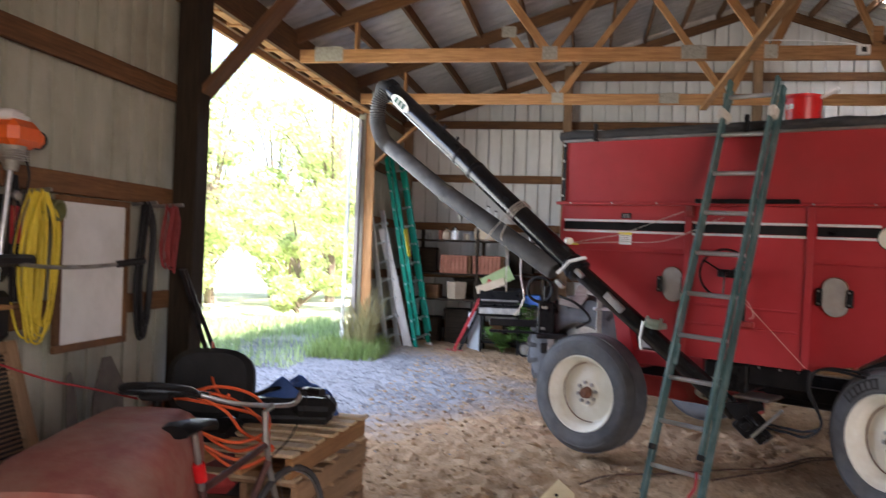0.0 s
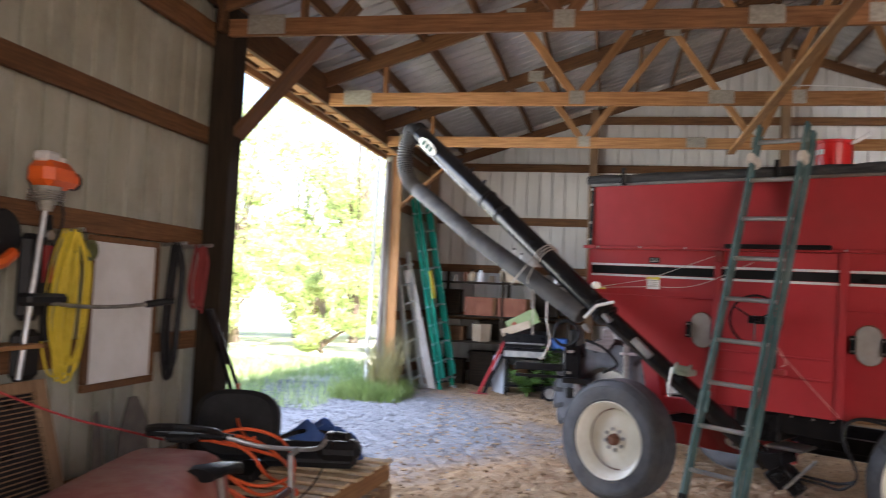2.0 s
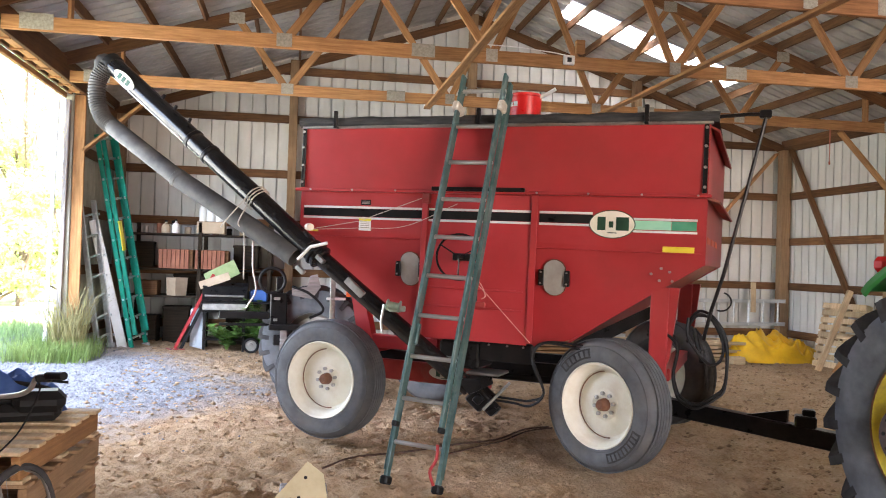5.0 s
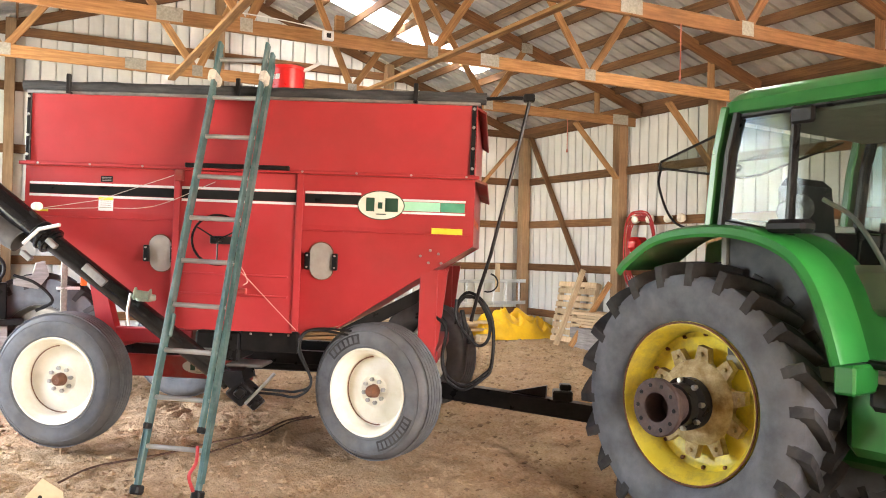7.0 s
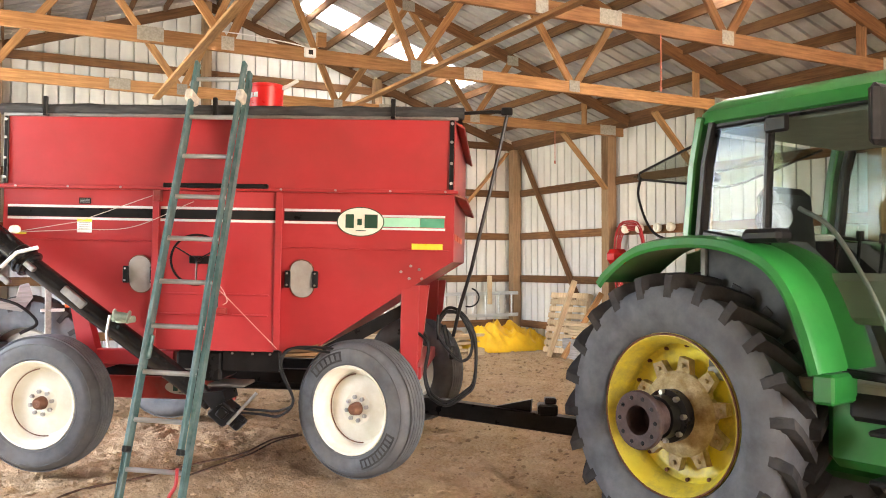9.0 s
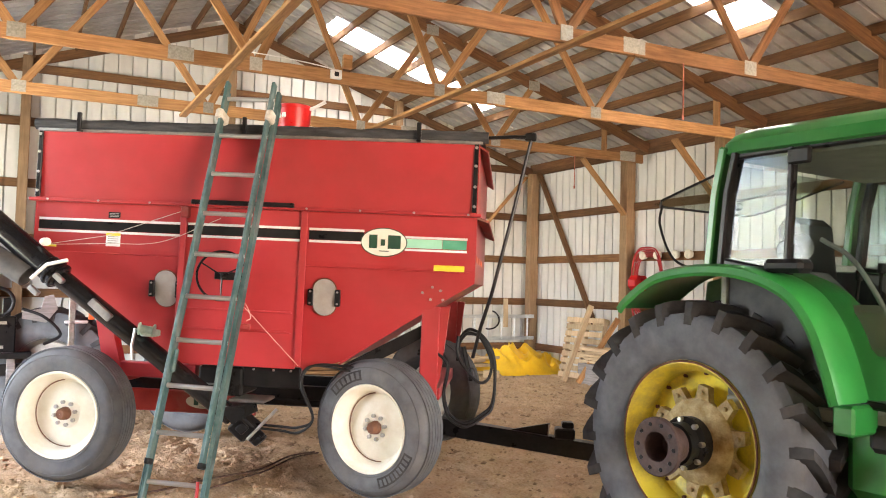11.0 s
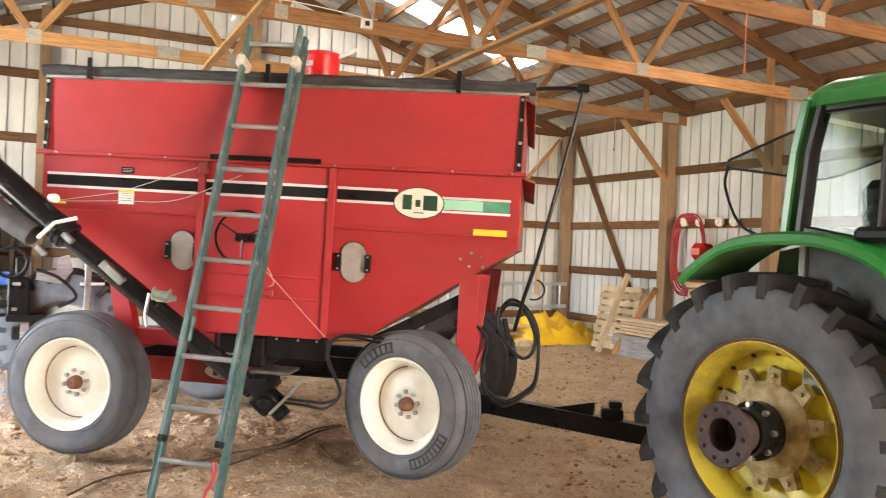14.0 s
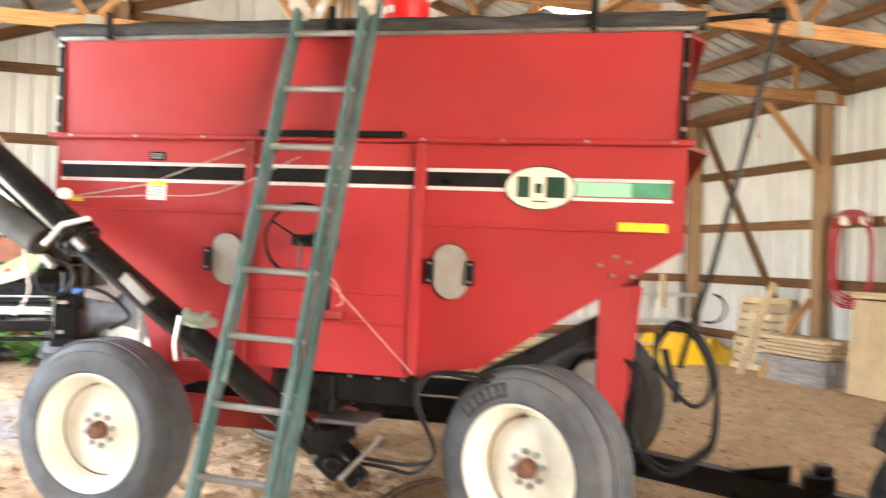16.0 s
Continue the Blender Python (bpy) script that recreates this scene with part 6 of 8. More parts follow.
for z in (0.6, 1.04):
    beam("rail", (5.2, 15.62, z), (8.86, 15.62, z + 0.03), 0.03, 0.07, ALU, lad)
for k in range(12):
    x = 5.35 + k * 0.305
    part("rung", Geo().cyl((x, 15.62, 0.6), (x, 15.62, 1.07), 0.018, 10), ALU, lad)
o = beam("short_board", (8.15, 15.55, 0.85), (8.17, 15.6, 1.42), 0.1, 0.03, PALE, None, up=(0, 1, 0))
tagged(o, "short pale board stood against the wall", "board")

# yellow tarp thrown in a heap
def cloth_heap(cx, cy, rx, ry, h, seed):
    n, k = 120, 46
    vs = []
    for j in range(k + 1):
        t = j / k
        for i in range(n):
            a = 2 * math.pi * i / n
            rr = t * (1 + 0.18 * noise.noise((math.cos(a) * 1.7, math.sin(a) * 1.7, seed)))
            x, y = rx * rr * math.cos(a), ry * rr * math.sin(a)
            p = Vector((x * 2.2, y * 2.2, seed))
            w = Vector((noise.noise(p * 0.9), noise.noise(p * 0.9 + Vector((5, 2, 1))), 0)) * 0.9
            ridge = lambda f, o: (1 - abs(noise.noise((p + w) * f + Vector((o, 2 * o, 0))))) ** 2.5
            fold = 0.55 * ridge(0.9, 0.3) + 0.3 * ridge(2.0, 4.1) + 0.14 * ridge(4.3, 7.7)
            z = h * (1 - t ** 3.5) * (0.3 + 0.85 * fold) * (1 - 0.35 * max(0.0, math.cos(a)) * t) + 0.1 * fold * (1 - t ** 6)
            vs.append((cx + x, cy + y, max(z, 0.012)))
    fs = [(j * n + i, j * n + (i + 1) % n, (j + 1) * n + (i + 1) % n, (j + 1) * n + i) for j in range(k) for i in range(n)]
    return Geo().add(vs, fs, None, True)
solid("yellow_tarp", cloth_heap(8.12, 14.95, 1.05, 0.6, 0.46, 4.0), TARP, "crumpled bright yellow tarp in a heap on dirt", "tarp")
board_stack("lumber_pile", "loose pile of pale and brown boards along the wall", "lumber", pose(6.0, 15.1, 0.02, 0, 0, 2), 2.6, 0.9, 5, 5, 0.05, PALE, 0.12, 0.02)
board_stack("lumber_pile", "loose pile of brown boards along the wall", "lumber", pose(3.8, 15.2, 0.02, 0, 0, -2), 2.4, 0.8, 4, 5, 0.05, WOOD, 0.12, 0.02)
solid("dark_sheet", cloth_heap(5.9, 14.6, 0.6, 0.35, 0.4, 9.0), DARKTARP, "crumpled dark plastic sheet on boards", "tarp")
solid("scrap_block", Geo().box((7.0, 14.2, 0), (7.25, 14.4, 0.14), 0.02), PALE, "small pale wood block on dirt", "wood block")

# electrical box and small wooden block on the near truss
eb = solid("junction_box", Geo().box((2.35, 9.60, 3.83), (2.47, 9.652, 3.93), 0.006), WHITE, "small white electrical box on a truss chord", "electrical box")
part("socket", Geo().box((2.385, 9.596, 3.855), (2.435, 9.6, 3.905), 0.002), PLASTIC, eb)
o = solid("chord_block", Geo().box((2.5, 9.64, 3.97), (2.6, 9.7, 4.12), 0.004), WOOD, "small upright wooden block on a truss chord", "wood block")
# cable along the chord
solid("chord_cable", Geo().tube(smooth_path([(1.4, 9.645, 3.99), (1.8, 9.645, 3.985), (2.2, 9.645, 3.96), (2.4, 9.63, 3.93)]), 0.006, 6), WHITE, "white cable along a truss chord", "cable")
for x, y in ((5.0, 7.125), (7.35, 12.17)):
    solid("hanging_strap", Geo().box((x, y, 3.3), (x + 0.012, y + 0.01, 3.8), 0.002).box((x - 0.01, y, 3.26), (x + 0.02, y + 0.01, 3.31), 0.004), pbr("faded_red_strap", (0.42, 0.12, 0.08), (0.55, 0.2, 0.14), 20, 0.8), "faded red strap hanging from a truss", "strap")
# long runners nailed under the bottom chords
for x in (1.25, 3.66):
    o = beam("runner_board", (x, -3.3, 3.760), (x, 12.3, 3.760), 0.09, 0.037, WOOD, None)
    tagged(o, "long sawn board nailed under the truss chords", "board", "truss runners")

# ---- north-west corner ----
green = thing("green_ladder", "green fibreglass extension ladder leaning in the corner", "ladder")
def ladder_between(t, foot, head, side, w, rmat, gmat, step=0.305, d=0.07, double=True):
    foot, head, side = Vector(foot), Vector(head), Vector(side).normalized()
    z = (head - foot).normalized()
    y = z.cross(side).normalized()
    side = y.cross(z)
    m = Matrix((side, y, z)).transposed().to_4x4()
    m.translation = foot
    L = (head - foot).length
    for s in (-1, 1):
        part("rail", Geo().box((s * w / 2 - 0.016, -d / 2, 0), (s * w / 2 + 0.016, d / 2, L), 0.005), rmat, t, "", m)
        if double:
            part("rail", Geo().box((s * (w / 2 - 0.035) - 0.014, -d / 2 - 0.075, 0.25), (s * (w / 2 - 0.035) + 0.014, -d / 2 - 0.005, L * 0.97), 0.005), rmat, t, "", m)
        part("foot", Geo().box((s * w / 2 - 0.03, -0.06, -0.02), (s * w / 2 + 0.03, 0.06, 0.05), 0.01), ALU, t, "", m)
    k = 0.2
    while k < L - 0.05:
        part("rung", Geo().cyl((-w / 2, 0, k), (w / 2, 0, k), 0.016, 10), gmat, t, "", m)
        for s in (-1, 1):
            part("rung_end", Geo().cyl((s * (w / 2 + 0.012), 0, k), (s * (w / 2 + 0.022), 0, k), 0.02, 8), ALU, t, "", m)
            part("rung_end", Geo().cyl((s * w / 4, -d / 2 - 0.07, k), (s * w / 4, -d / 2 - 0.082, k), 0.02, 8), ALU, t, "", m)
        k += step
    return m, L
m, L = ladder_between(green, (-2.82, 14.42, 0.15), (-3.38, 14.1, 3.4), (0.35, 0.9, 0), 0.4, GREEN_G, ALU)
part("label_plate", Geo().box((-0.2, -0.13, 1.55), (-0.12, -0.112, 2.0), 0.002), REFL_Y, green, "yellow label", m)
alu = thing("silver_ladder", "silver aluminium ladder leaning beside the doorway", "ladder")
ladder_between(alu, (-3.26, 14.1, 0.17), (-3.5, 13.72, 2.35), (0.25, 0.9, 0), 0.38, ALU, ALU, 0.305, 0.08, False)
# plain white bar added as the silver ladder's bright rail face
o = beam("pale_plank", (-3.05, 14.35, 0.15), (-3.45, 13.95, 2.1), 0.14, 0.04, WHITE, None, up=(0, 1, 0))
tagged(o, "white bar standing in for the bright face of a silver ladder", "plank")

# shelving with clutter; the corner's shade is put into its near-black colour
rack = thing("storage_rack", "wooden shelving with rough shelves, coloured near-black for shade, full of clutter", "shelf")
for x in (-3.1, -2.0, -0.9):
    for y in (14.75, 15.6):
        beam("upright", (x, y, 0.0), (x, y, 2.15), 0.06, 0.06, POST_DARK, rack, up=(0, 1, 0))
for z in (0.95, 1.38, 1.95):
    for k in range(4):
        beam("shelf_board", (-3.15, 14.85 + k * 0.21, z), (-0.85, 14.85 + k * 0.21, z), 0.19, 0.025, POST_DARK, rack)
def slat_crate(x, z):
    t = thing("slatted_crate", "reddish-brown wooden crate with upright slats on a shelf", "crate", group="slatted crates")
    for k in range(7):
        part("slat", Geo().box((x - 0.23 + k * 0.067, 14.72, z), (x - 0.17 + k * 0.067, 14.74, z + 0.31), 0.003), BROWN, t)
    for zz in (z + 0.0, z + 0.28):
        part("rail", Geo().box((x - 0.24, 14.742, zz), (x + 0.3, 14.76, zz + 0.03), 0.003), WOOD_D, t)
    part("crate_box", Geo().box((x - 0.23, 14.762, z), (x + 0.29, 15.1, z + 0.3), 0.006), WOOD_D, t)
slat_crate(-2.4, 1.4)
slat_crate(-1.84, 1.4)
solid("jug_box", Geo().box((-2.06, 14.72, 1.975), (-1.62, 15.05, 2.17), 0.01), CARD, "pale cardboard box on the top shelf", "box")
for k, (x, r, h) in enumerate(((-1.98, 0.06, 0.3), (-1.85, 0.075, 0.36), (-1.72, 0.06, 0.28), (-2.4, 0.06, 0.2), (-2.55, 0.07, 0.18))):
    zz = 2.17 if k < 3 else 1.965
    j = solid("plastic_jug", Geo().lathe([(0.001, 0), (r, 0.005), (r, h * 0.6), (r * 0.8, h * 0.75), (r * 0.3, h * 0.88), (r * 0.3, h), (0.001, h)], pose(x, 14.85, zz), 18), WHITE if k != 4 else CARD, "pale plastic jug standing on a shelf", "jug", group="jugs on the shelf")
    part("cap", Geo().cyl((x, 14.85, zz + h), (x, 14.85, zz + h + 0.025), r * 0.34, 12), PLASTIC, None).parent = j
    bpy.data.objects[j.name].children[0].matrix_basis = j.matrix_basis.inverted()
solid("storage_tub", Geo().lathe([(0.001, 0), (0.15, 0), (0.17, 0.28), (0.18, 0.29), (0.165, 0.29), (0.15, 0.02), (0.001, 0.02)], pose(-2.36, 14.9, 0.965, 0, 0, 0), 4, False), CARD, "beige open plastic tub on a shelf", "tub")
# boxes at the back, darkened in colour for the shade there
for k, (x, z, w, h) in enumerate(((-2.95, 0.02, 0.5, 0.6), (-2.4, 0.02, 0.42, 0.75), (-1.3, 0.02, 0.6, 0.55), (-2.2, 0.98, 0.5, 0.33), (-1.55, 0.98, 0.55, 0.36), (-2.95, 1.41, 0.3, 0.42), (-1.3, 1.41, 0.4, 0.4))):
    solid("storage_box", Geo().box((-w / 2, -0.16, 0), (w / 2, 0.16, h), 0.012).box((-w / 2 - 0.01, -0.17, h - 0.05), (w / 2 + 0.01, 0.17, h), 0.008), POST_DARK, "wooden box on a shelf, coloured near-black for shade", "box", pose(x, 15.38, z, 0, 0, (k % 3 - 1) * 4), "boxes on the shelf")
solid("bench_clutter_box", Geo().box((-3.0, 14.8, 0.965), (-2.65, 15.2, 1.2), 0.01), WOOD_D, "dark wooden box on a shelf", "box")
for k in range(9):
    x = -2.9 + k * 0.22
    solid("shelf_can", Geo().cyl((x, 15.1, 1.965), (x, 15.1, 2.08 + 0.05 * (k % 3)), 0.045 + 0.01 * (k % 2), 14), (STEEL, BROWN, PLASTIC, CARD)[k % 4], "small dusty can on a dark shelf", "can", group="cans on the shelf")
# gas grill
gr = thing("gas_grill", "black gas grill with a domed lid and side shelves", "grill")
g = Geo()
prof = [(-0.22, 0.0), (-0.23, 0.1), (-0.17, 0.22), (0.0, 0.27), (0.17, 0.22), (0.23, 0.1), (0.22, 0.0)]
g.prism([(y, z) for y, z in prof], -0.34, 0.34, Matrix.Translation((-1.55, 14.5, 0.93)) @ Matrix.Rotation(radians(90), 4, "Z") @ UPR)
part("lid", g, BLACK, gr, "black domed lid")
part("lid_handle", Geo().cyl((-1.85, 14.24, 1.0), (-1.25, 14.24, 1.0), 0.016, 8), STEEL, gr)
part("firebox", Geo().box((-1.9, 14.27, 0.74), (-1.2, 14.73, 0.925), 0.02), BLACK, gr)
part("control_panel", Geo().box((-1.88, 14.24, 0.78), (-1.22, 14.27, 0.88), 0.006), STEEL, gr)
part("side_shelf", Geo().box((-1.19, 14.3, 0.88), (-0.75, 14.7, 0.91), 0.008), PLASTIC, gr)
for x in (-1.85, -1.25):
    for y in (14.3, 14.7):
        part("leg", Geo().box((x - 0.02, y - 0.02, 0.1), (x + 0.02, y + 0.02, 0.75), 0.004), BLACK, gr)
part("lower_shelf", Geo().box((-1.85, 14.3, 0.3), (-1.25, 14.7, 0.33), 0.006), BLACK, gr)
part("drip_tray", Geo().box((-1.65, 14.3, 0.66), (-1.4, 14.6, 0.69), 0.006), STEEL, gr)
for y in (14.3, 14.7):
    part("wheel", Geo().lathe([(0.001, 0.02), (0.04, 0.025), (0.05, 0.02), (0.09, 0.02), (0.095, 0), (0.09, -0.02), (0.001, -0.02)], pose(-1.12, y, 0.2, 90, 0, 0), 20), PLASTIC, gr, "small black wheel")
solid("blue_bin", Geo().box((-1.19, 14.38, 0.915), (-0.9, 14.66, 1.1), 0.02), pbr("blue_plastic", (0.03, 0.1, 0.32), (0.05, 0.14, 0.42), 5, 0.4), "blue plastic bin with a white lid", "bin")
solid("green_card", Geo().box((-0.26, -0.005, -0.13), (0.26, 0.005, 0.13), 0.002, pose(-1.62, 14.42, 1.34, -20, -28, 0)), pbr("faded_green_card", (0.22, 0.3, 0.13), (0.33, 0.4, 0.2), 6, 0.8), "faded green cardboard sheet on the grill", "cardboard")
solid("pale_card", Geo().box((-0.24, -0.005, -0.07), (0.24, 0.005, 0.07), 0.002, pose(-1.72, 14.36, 1.23, -30, -20, 0)), CARD, "tan cardboard sheet on the grill", "cardboard")
jk = thing("farm_jack", "red and black steel farm jack leaning on a bench", "jack")
for k, mt in ((0, RCORD), (1, BLACK)):
    beam("bar", (-2.3 + k * 0.09, 14.3, 0.12), (-1.74 + k * 0.05, 14.42, 1.33 - k * 0.04), 0.05, 0.03, mt, jk, up=(0, 1, 0))
part("jack_base", Geo().box((-2.42, 14.2, 0.1), (-2.12, 14.4, 0.17), 0.01), RCORD, jk, "red jack base")
solid("white_tub", Geo().box((-2.08, 14.45, 0.14), (-1.86, 14.8, 0.78), 0.02, None), pbr("pale_blue_plastic", (0.5, 0.56, 0.62), (0.6, 0.66, 0.7), 5, 0.5), "pale blue plastic panel behind the jack", "panel")

# implement behind the wagon: a lugged tyre, a mast and a seat ring
imp = thing("implement", "old grey farm implement with a lugged tyre", "implement")
A = Matrix.Rotation(radians(90), 4, "X")
IM = pose(-0.22, 10.6, 0.66, 0, 0, -20) @ Matrix.Scale(0.98, 4)
tr_ = part("tyre", Geo().lathe([(0.34, -0.09), (0.4, -0.13), (0.55, -0.14), (0.62, -0.12), (0.63, 0), (0.62, 0.12), (0.55, 0.14), (0.4, 0.13), (0.34, 0.09)], A, 48, True, True), RUBBER, imp, "lugged grey tyre", IM)
for side in (-1, 1):
    me = lug_mesh(0.67, 0.61, 0.12, side)
    for k in range(20):
        o = new("tread_lug", me)
        o.parent = tr_
        o.matrix_basis = Matrix.Rotation(2 * math.pi * (k + (0.5 if side > 0 else 0)) / 20, 4, "Y")
part("rim", Geo().lathe([(0.35, 0.1), (0.33, 0.07), (0.3, 0.0), (0.1, -0.02), (0.001, -0.02)], A, 40), STEEL, tr_)
part("mast", Geo().box((-0.74, 10.5, 0.82), (-0.55, 10.62, 1.22), 0.012).box((-0.68, 10.52, 1.22), (-0.6, 10.6, 1.4), 0.008), BLACK, imp, "black steel mast")
for z, w in ((1.14, 0.07), (0.9, 0.045)):
    part("decal", Geo().box((-0.7, 10.494, z), (-0.7 + w, 10.499, z + 0.03), 0.001), GALV, imp, "small pale decal")
part("mast_arm", Geo().box((-1.3, 10.52, 0.92), (-0.74, 10.6, 1.0), 0.01).box((-1.3, 10.53, 0.84), (-0.74, 10.57, 0.87), 0.006), BLACK, imp)
part("mast_base", Geo().box((-0.75, 10.45, 0.8), (-0.4, 10.7, 0.86), 0.01), BLACK, imp)
part("stand_board", Geo().box((-0.62, 10.5, 0.0), (-0.54, 10.56, 0.85), 0.006), GREYW, imp)
part("ring", Geo().tube(arc((-0.72, 10.45, 1.36), 0.14, 0, 2 * math.pi, 28), 0.018, 8), PLASTIC, imp)
part("seat_pan", Geo().prism([(-0.5, 1.2), (-0.28, 1.16), (-0.18, 1.3), (-0.22, 1.44), (-0.3, 1.42), (-0.33, 1.3), (-0.5, 1.26)], -10.66, -10.44, UPR), GREYW, imp, "weathered grey seat pan")
part("frame_rail", Geo().box((-0.7, 10.55, 0.62), (1.6, 10.7, 0.74), 0.01), BLACK, imp)
part("upright_bar", Geo().box((-0.08, 10.3, 0.75), (-0.02, 10.34, 1.45), 0.006), GALV, imp)
part("cross_bar", Geo().box((-0.12, 10.3, 1.16), (0.1, 10.34, 1.19), 0.006), WHITE, imp)
part("orange_marker", Geo().box((0.1, 10.28, 1.2), (0.16, 10.32, 1.34), 0.006), ORANGE, imp, "orange marker lamp")
part("hose", Geo().tube(smooth_path([(-0.5, 10.4, 1.3), (-0.3, 10.35, 1.22), (-0.15, 10.35, 1.05), (-0.3, 10.35, 0.95)]), 0.016, 6), PLASTIC, imp)
part("hanging_rope", Geo().tube(smooth_path([(-0.95, 10.4, 1.9), (-0.94, 10.4, 1.5), (-0.9, 10.4, 1.25), (-1.0, 10.4, 1.05)]), 0.01, 6), ROPE, imp)

# weeds that grow indoors
def weed(cx, cy, h, n, seed, name="weed_plant", lab="leafy green weed growing from the dirt floor", spread=0.2, leaf=1.0):
    rg = random.Random(seed)
    t = thing(name, lab, "plant")
    z0 = ground_z(cx, cy)
    g, gl = Geo(), Geo()
    for k in range(n):
        a, b = rg.uniform(0, 6.28), rg.uniform(0.3, 1.0)
        top = Vector((cx + spread * b * math.cos(a), cy + spread * b * math.sin(a), z0 + h * rg.uniform(0.5, 1)))
        mid = Vector((cx + spread * 0.3 * math.cos(a), cy + spread * 0.3 * math.sin(a), z0 + h * 0.5))
        pts = smooth_path([(cx, cy, z0), mid, top], 4)
        g.tube(pts, 0.004, 4)
        for p in pts[2:]:
            for j in range(3):
                aa, s = rg.uniform(0, 6.28), rg.uniform(0.03, 0.065) * leaf
                d = Vector((math.cos(aa), math.sin(aa), rg.uniform(-0.2, 0.5))).normalized()
                sd = d.cross(Vector((0, 0, 1))).normalized() * s * 0.4
                gl.add([p, p + d * s * 0.5 + sd, p + d * s, p + d * s * 0.5 - sd], [(0, 1, 2, 3)])
    part("stem", g, GRASS, t)
    part("leaves", gl, LEAF, t)
weed(-1.5, 14.35, 0.42, 44, 1, spread=0.36, leaf=1.9)
weed(-1.12, 14.4, 0.82, 26, 2, lab="tall leafy green weed growing from the dirt floor", spread=0.26, leaf=2.1)
weed(-0.98, 14.3, 0.5, 14, 3, spread=0.24, leaf=2.0)
sm_ = thing("small_wheel", "small black wheel with a grey hub standing on dirt", "wheel")
SMT = pose(-1.12, 14.16, ground_z(-1.12, 14.16) + 0.12) @ Matrix.Rotation(radians(90), 4, "X")
part("tyre", Geo().lathe([(0.085, -0.03), (0.105, -0.034), (0.12, -0.018), (0.12, 0.018), (0.105, 0.034), (0.085, 0.03)], SMT, 32, True, True), PLASTIC, sm_)
part("rim", Geo().lathe([(0.088, 0.026), (0.076, 0.012), (0.035, 0.012), (0.03, 0.034), (0.001, 0.034)], SMT, 32), STEEL, sm_, "dull grey rim")

# ---- west wall: tools and cords ----
BEFORE = set(scene.objects)
WX = XL + 0.07          # face of the girts
wb = thing("white_board", "white board in a brown wooden frame on the wall", "board")
part("panel", Geo().box((WX + 0.01, 5.64, 1.06), (WX + 0.03, 6.4, 2.02), 0.003), WHITE, wb)
for a, b in (((5.60, 1.02), (6.44, 1.07)), ((5.60, 2.0), (6.44, 2.04))):
    part("frame", Geo().box((WX + 0.005, a[0], a[1]), (WX + 0.042, b[0], b[1]), 0.004), WOOD_D, wb)
for y in (5.6, 6.39):
    part("frame", Geo().box((WX + 0.005, y, 1.072), (WX + 0.042, y + 0.05, 1.998), 0.004), WOOD_D, wb)

def hung_coil(name, label, y, ztop, zbot, w, n, r, mat, seed, x0=None, cat="cord"):
    """A cord hung in long loops from one peg."""
    rg = random.Random(seed)
    t = thing(name, label, cat)
    x0 = WX + 0.05 if x0 is None else x0
    for k in range(n):
        h = (ztop - zbot) * rg.uniform(0.85, 1.0)
        ww = w * rg.uniform(0.18, 1.0)
        dx = rg.uniform(0, 0.1)
        yo = rg.uniform(-0.03, 0.03)
        pts = [(x0 + dx, y + yo * 0.3, ztop), (x0 + dx + 0.02, y - ww * 0.42 + yo, ztop - h * 0.25), (x0 + dx, y - ww * 0.5 + yo, ztop - h * 0.65), (x0 + dx, y - ww * 0.28 + yo, ztop - h * 0.93), (x0 + dx, y + yo, ztop - h), (x0 + dx, y + ww * 0.3 + yo, ztop - h * 0.92), (x0 + dx, y + ww * 0.5 + yo, ztop - h * 0.6), (x0 + dx + 0.02, y + ww * 0.4 + yo, ztop - h * 0.22), (x0 + dx, y + yo * 0.3, ztop)]
        part("loop", Geo().tube(smooth_path(pts, 5), r, 6), mat, t)
    part("peg", Geo().cyl((WX - 0.01, y, ztop - 0.02), (x0 + 0.14, y, ztop), 0.014, 8), STEEL, t)
    return t
hung_coil("coiled_extension_cord", "yellow extension cord coiled on the wall", 5.3, 2.05, 1.12, 0.33, 13, 0.0075, YROPE, 5)
hung_coil("black_hose", "black rubber hose looped on the wall", 6.55, 2.05, 1.0, 0.24, 5, 0.014, PLASTIC, 6, cat="hose")
hung_coil("cord_bundle", "bundle of red cord hung on the wall", 6.8, 2.05, 1.52, 0.2, 8, 0.007, pbr("dull_red_cord", (0.2, 0.03, 0.03), (0.3, 0.05, 0.045), 20, 0.6), 7, XL + 0.2)
rl = solid("tape_roll", Geo().lathe([(0.05, -0.04), (0.065, -0.04), (0.065, 0.04), (0.05, 0.04)], pose(WX + 0.13, 5.42, 1.93, 0, 90, 0), 20, True, True), pbr("olive_tape", (0.12, 0.13, 0.05), (0.2, 0.2, 0.09), 8, 0.6), "olive tape roll hung on a peg over a cord", "tape")

# string trimmer
st_ = thing("string_trimmer", "orange string trimmer hung upright on the wall", "trimmer")
X0 = WX + 0.14
eng = part("engine_cover", Geo().box((X0 - 0.09, 4.9, 2.26), (X0 + 0.09, 5.16, 2.42), 0.045).box((X0 - 0.07, 5.12, 2.28), (X0 + 0.07, 5.22, 2.38), 0.03), ORANGE, st_, "orange engine cover")
part("starter", Geo().cyl((X0, 5.18, 2.33), (X0, 5.25, 2.33), 0.055, 18), PLASTIC, st_)
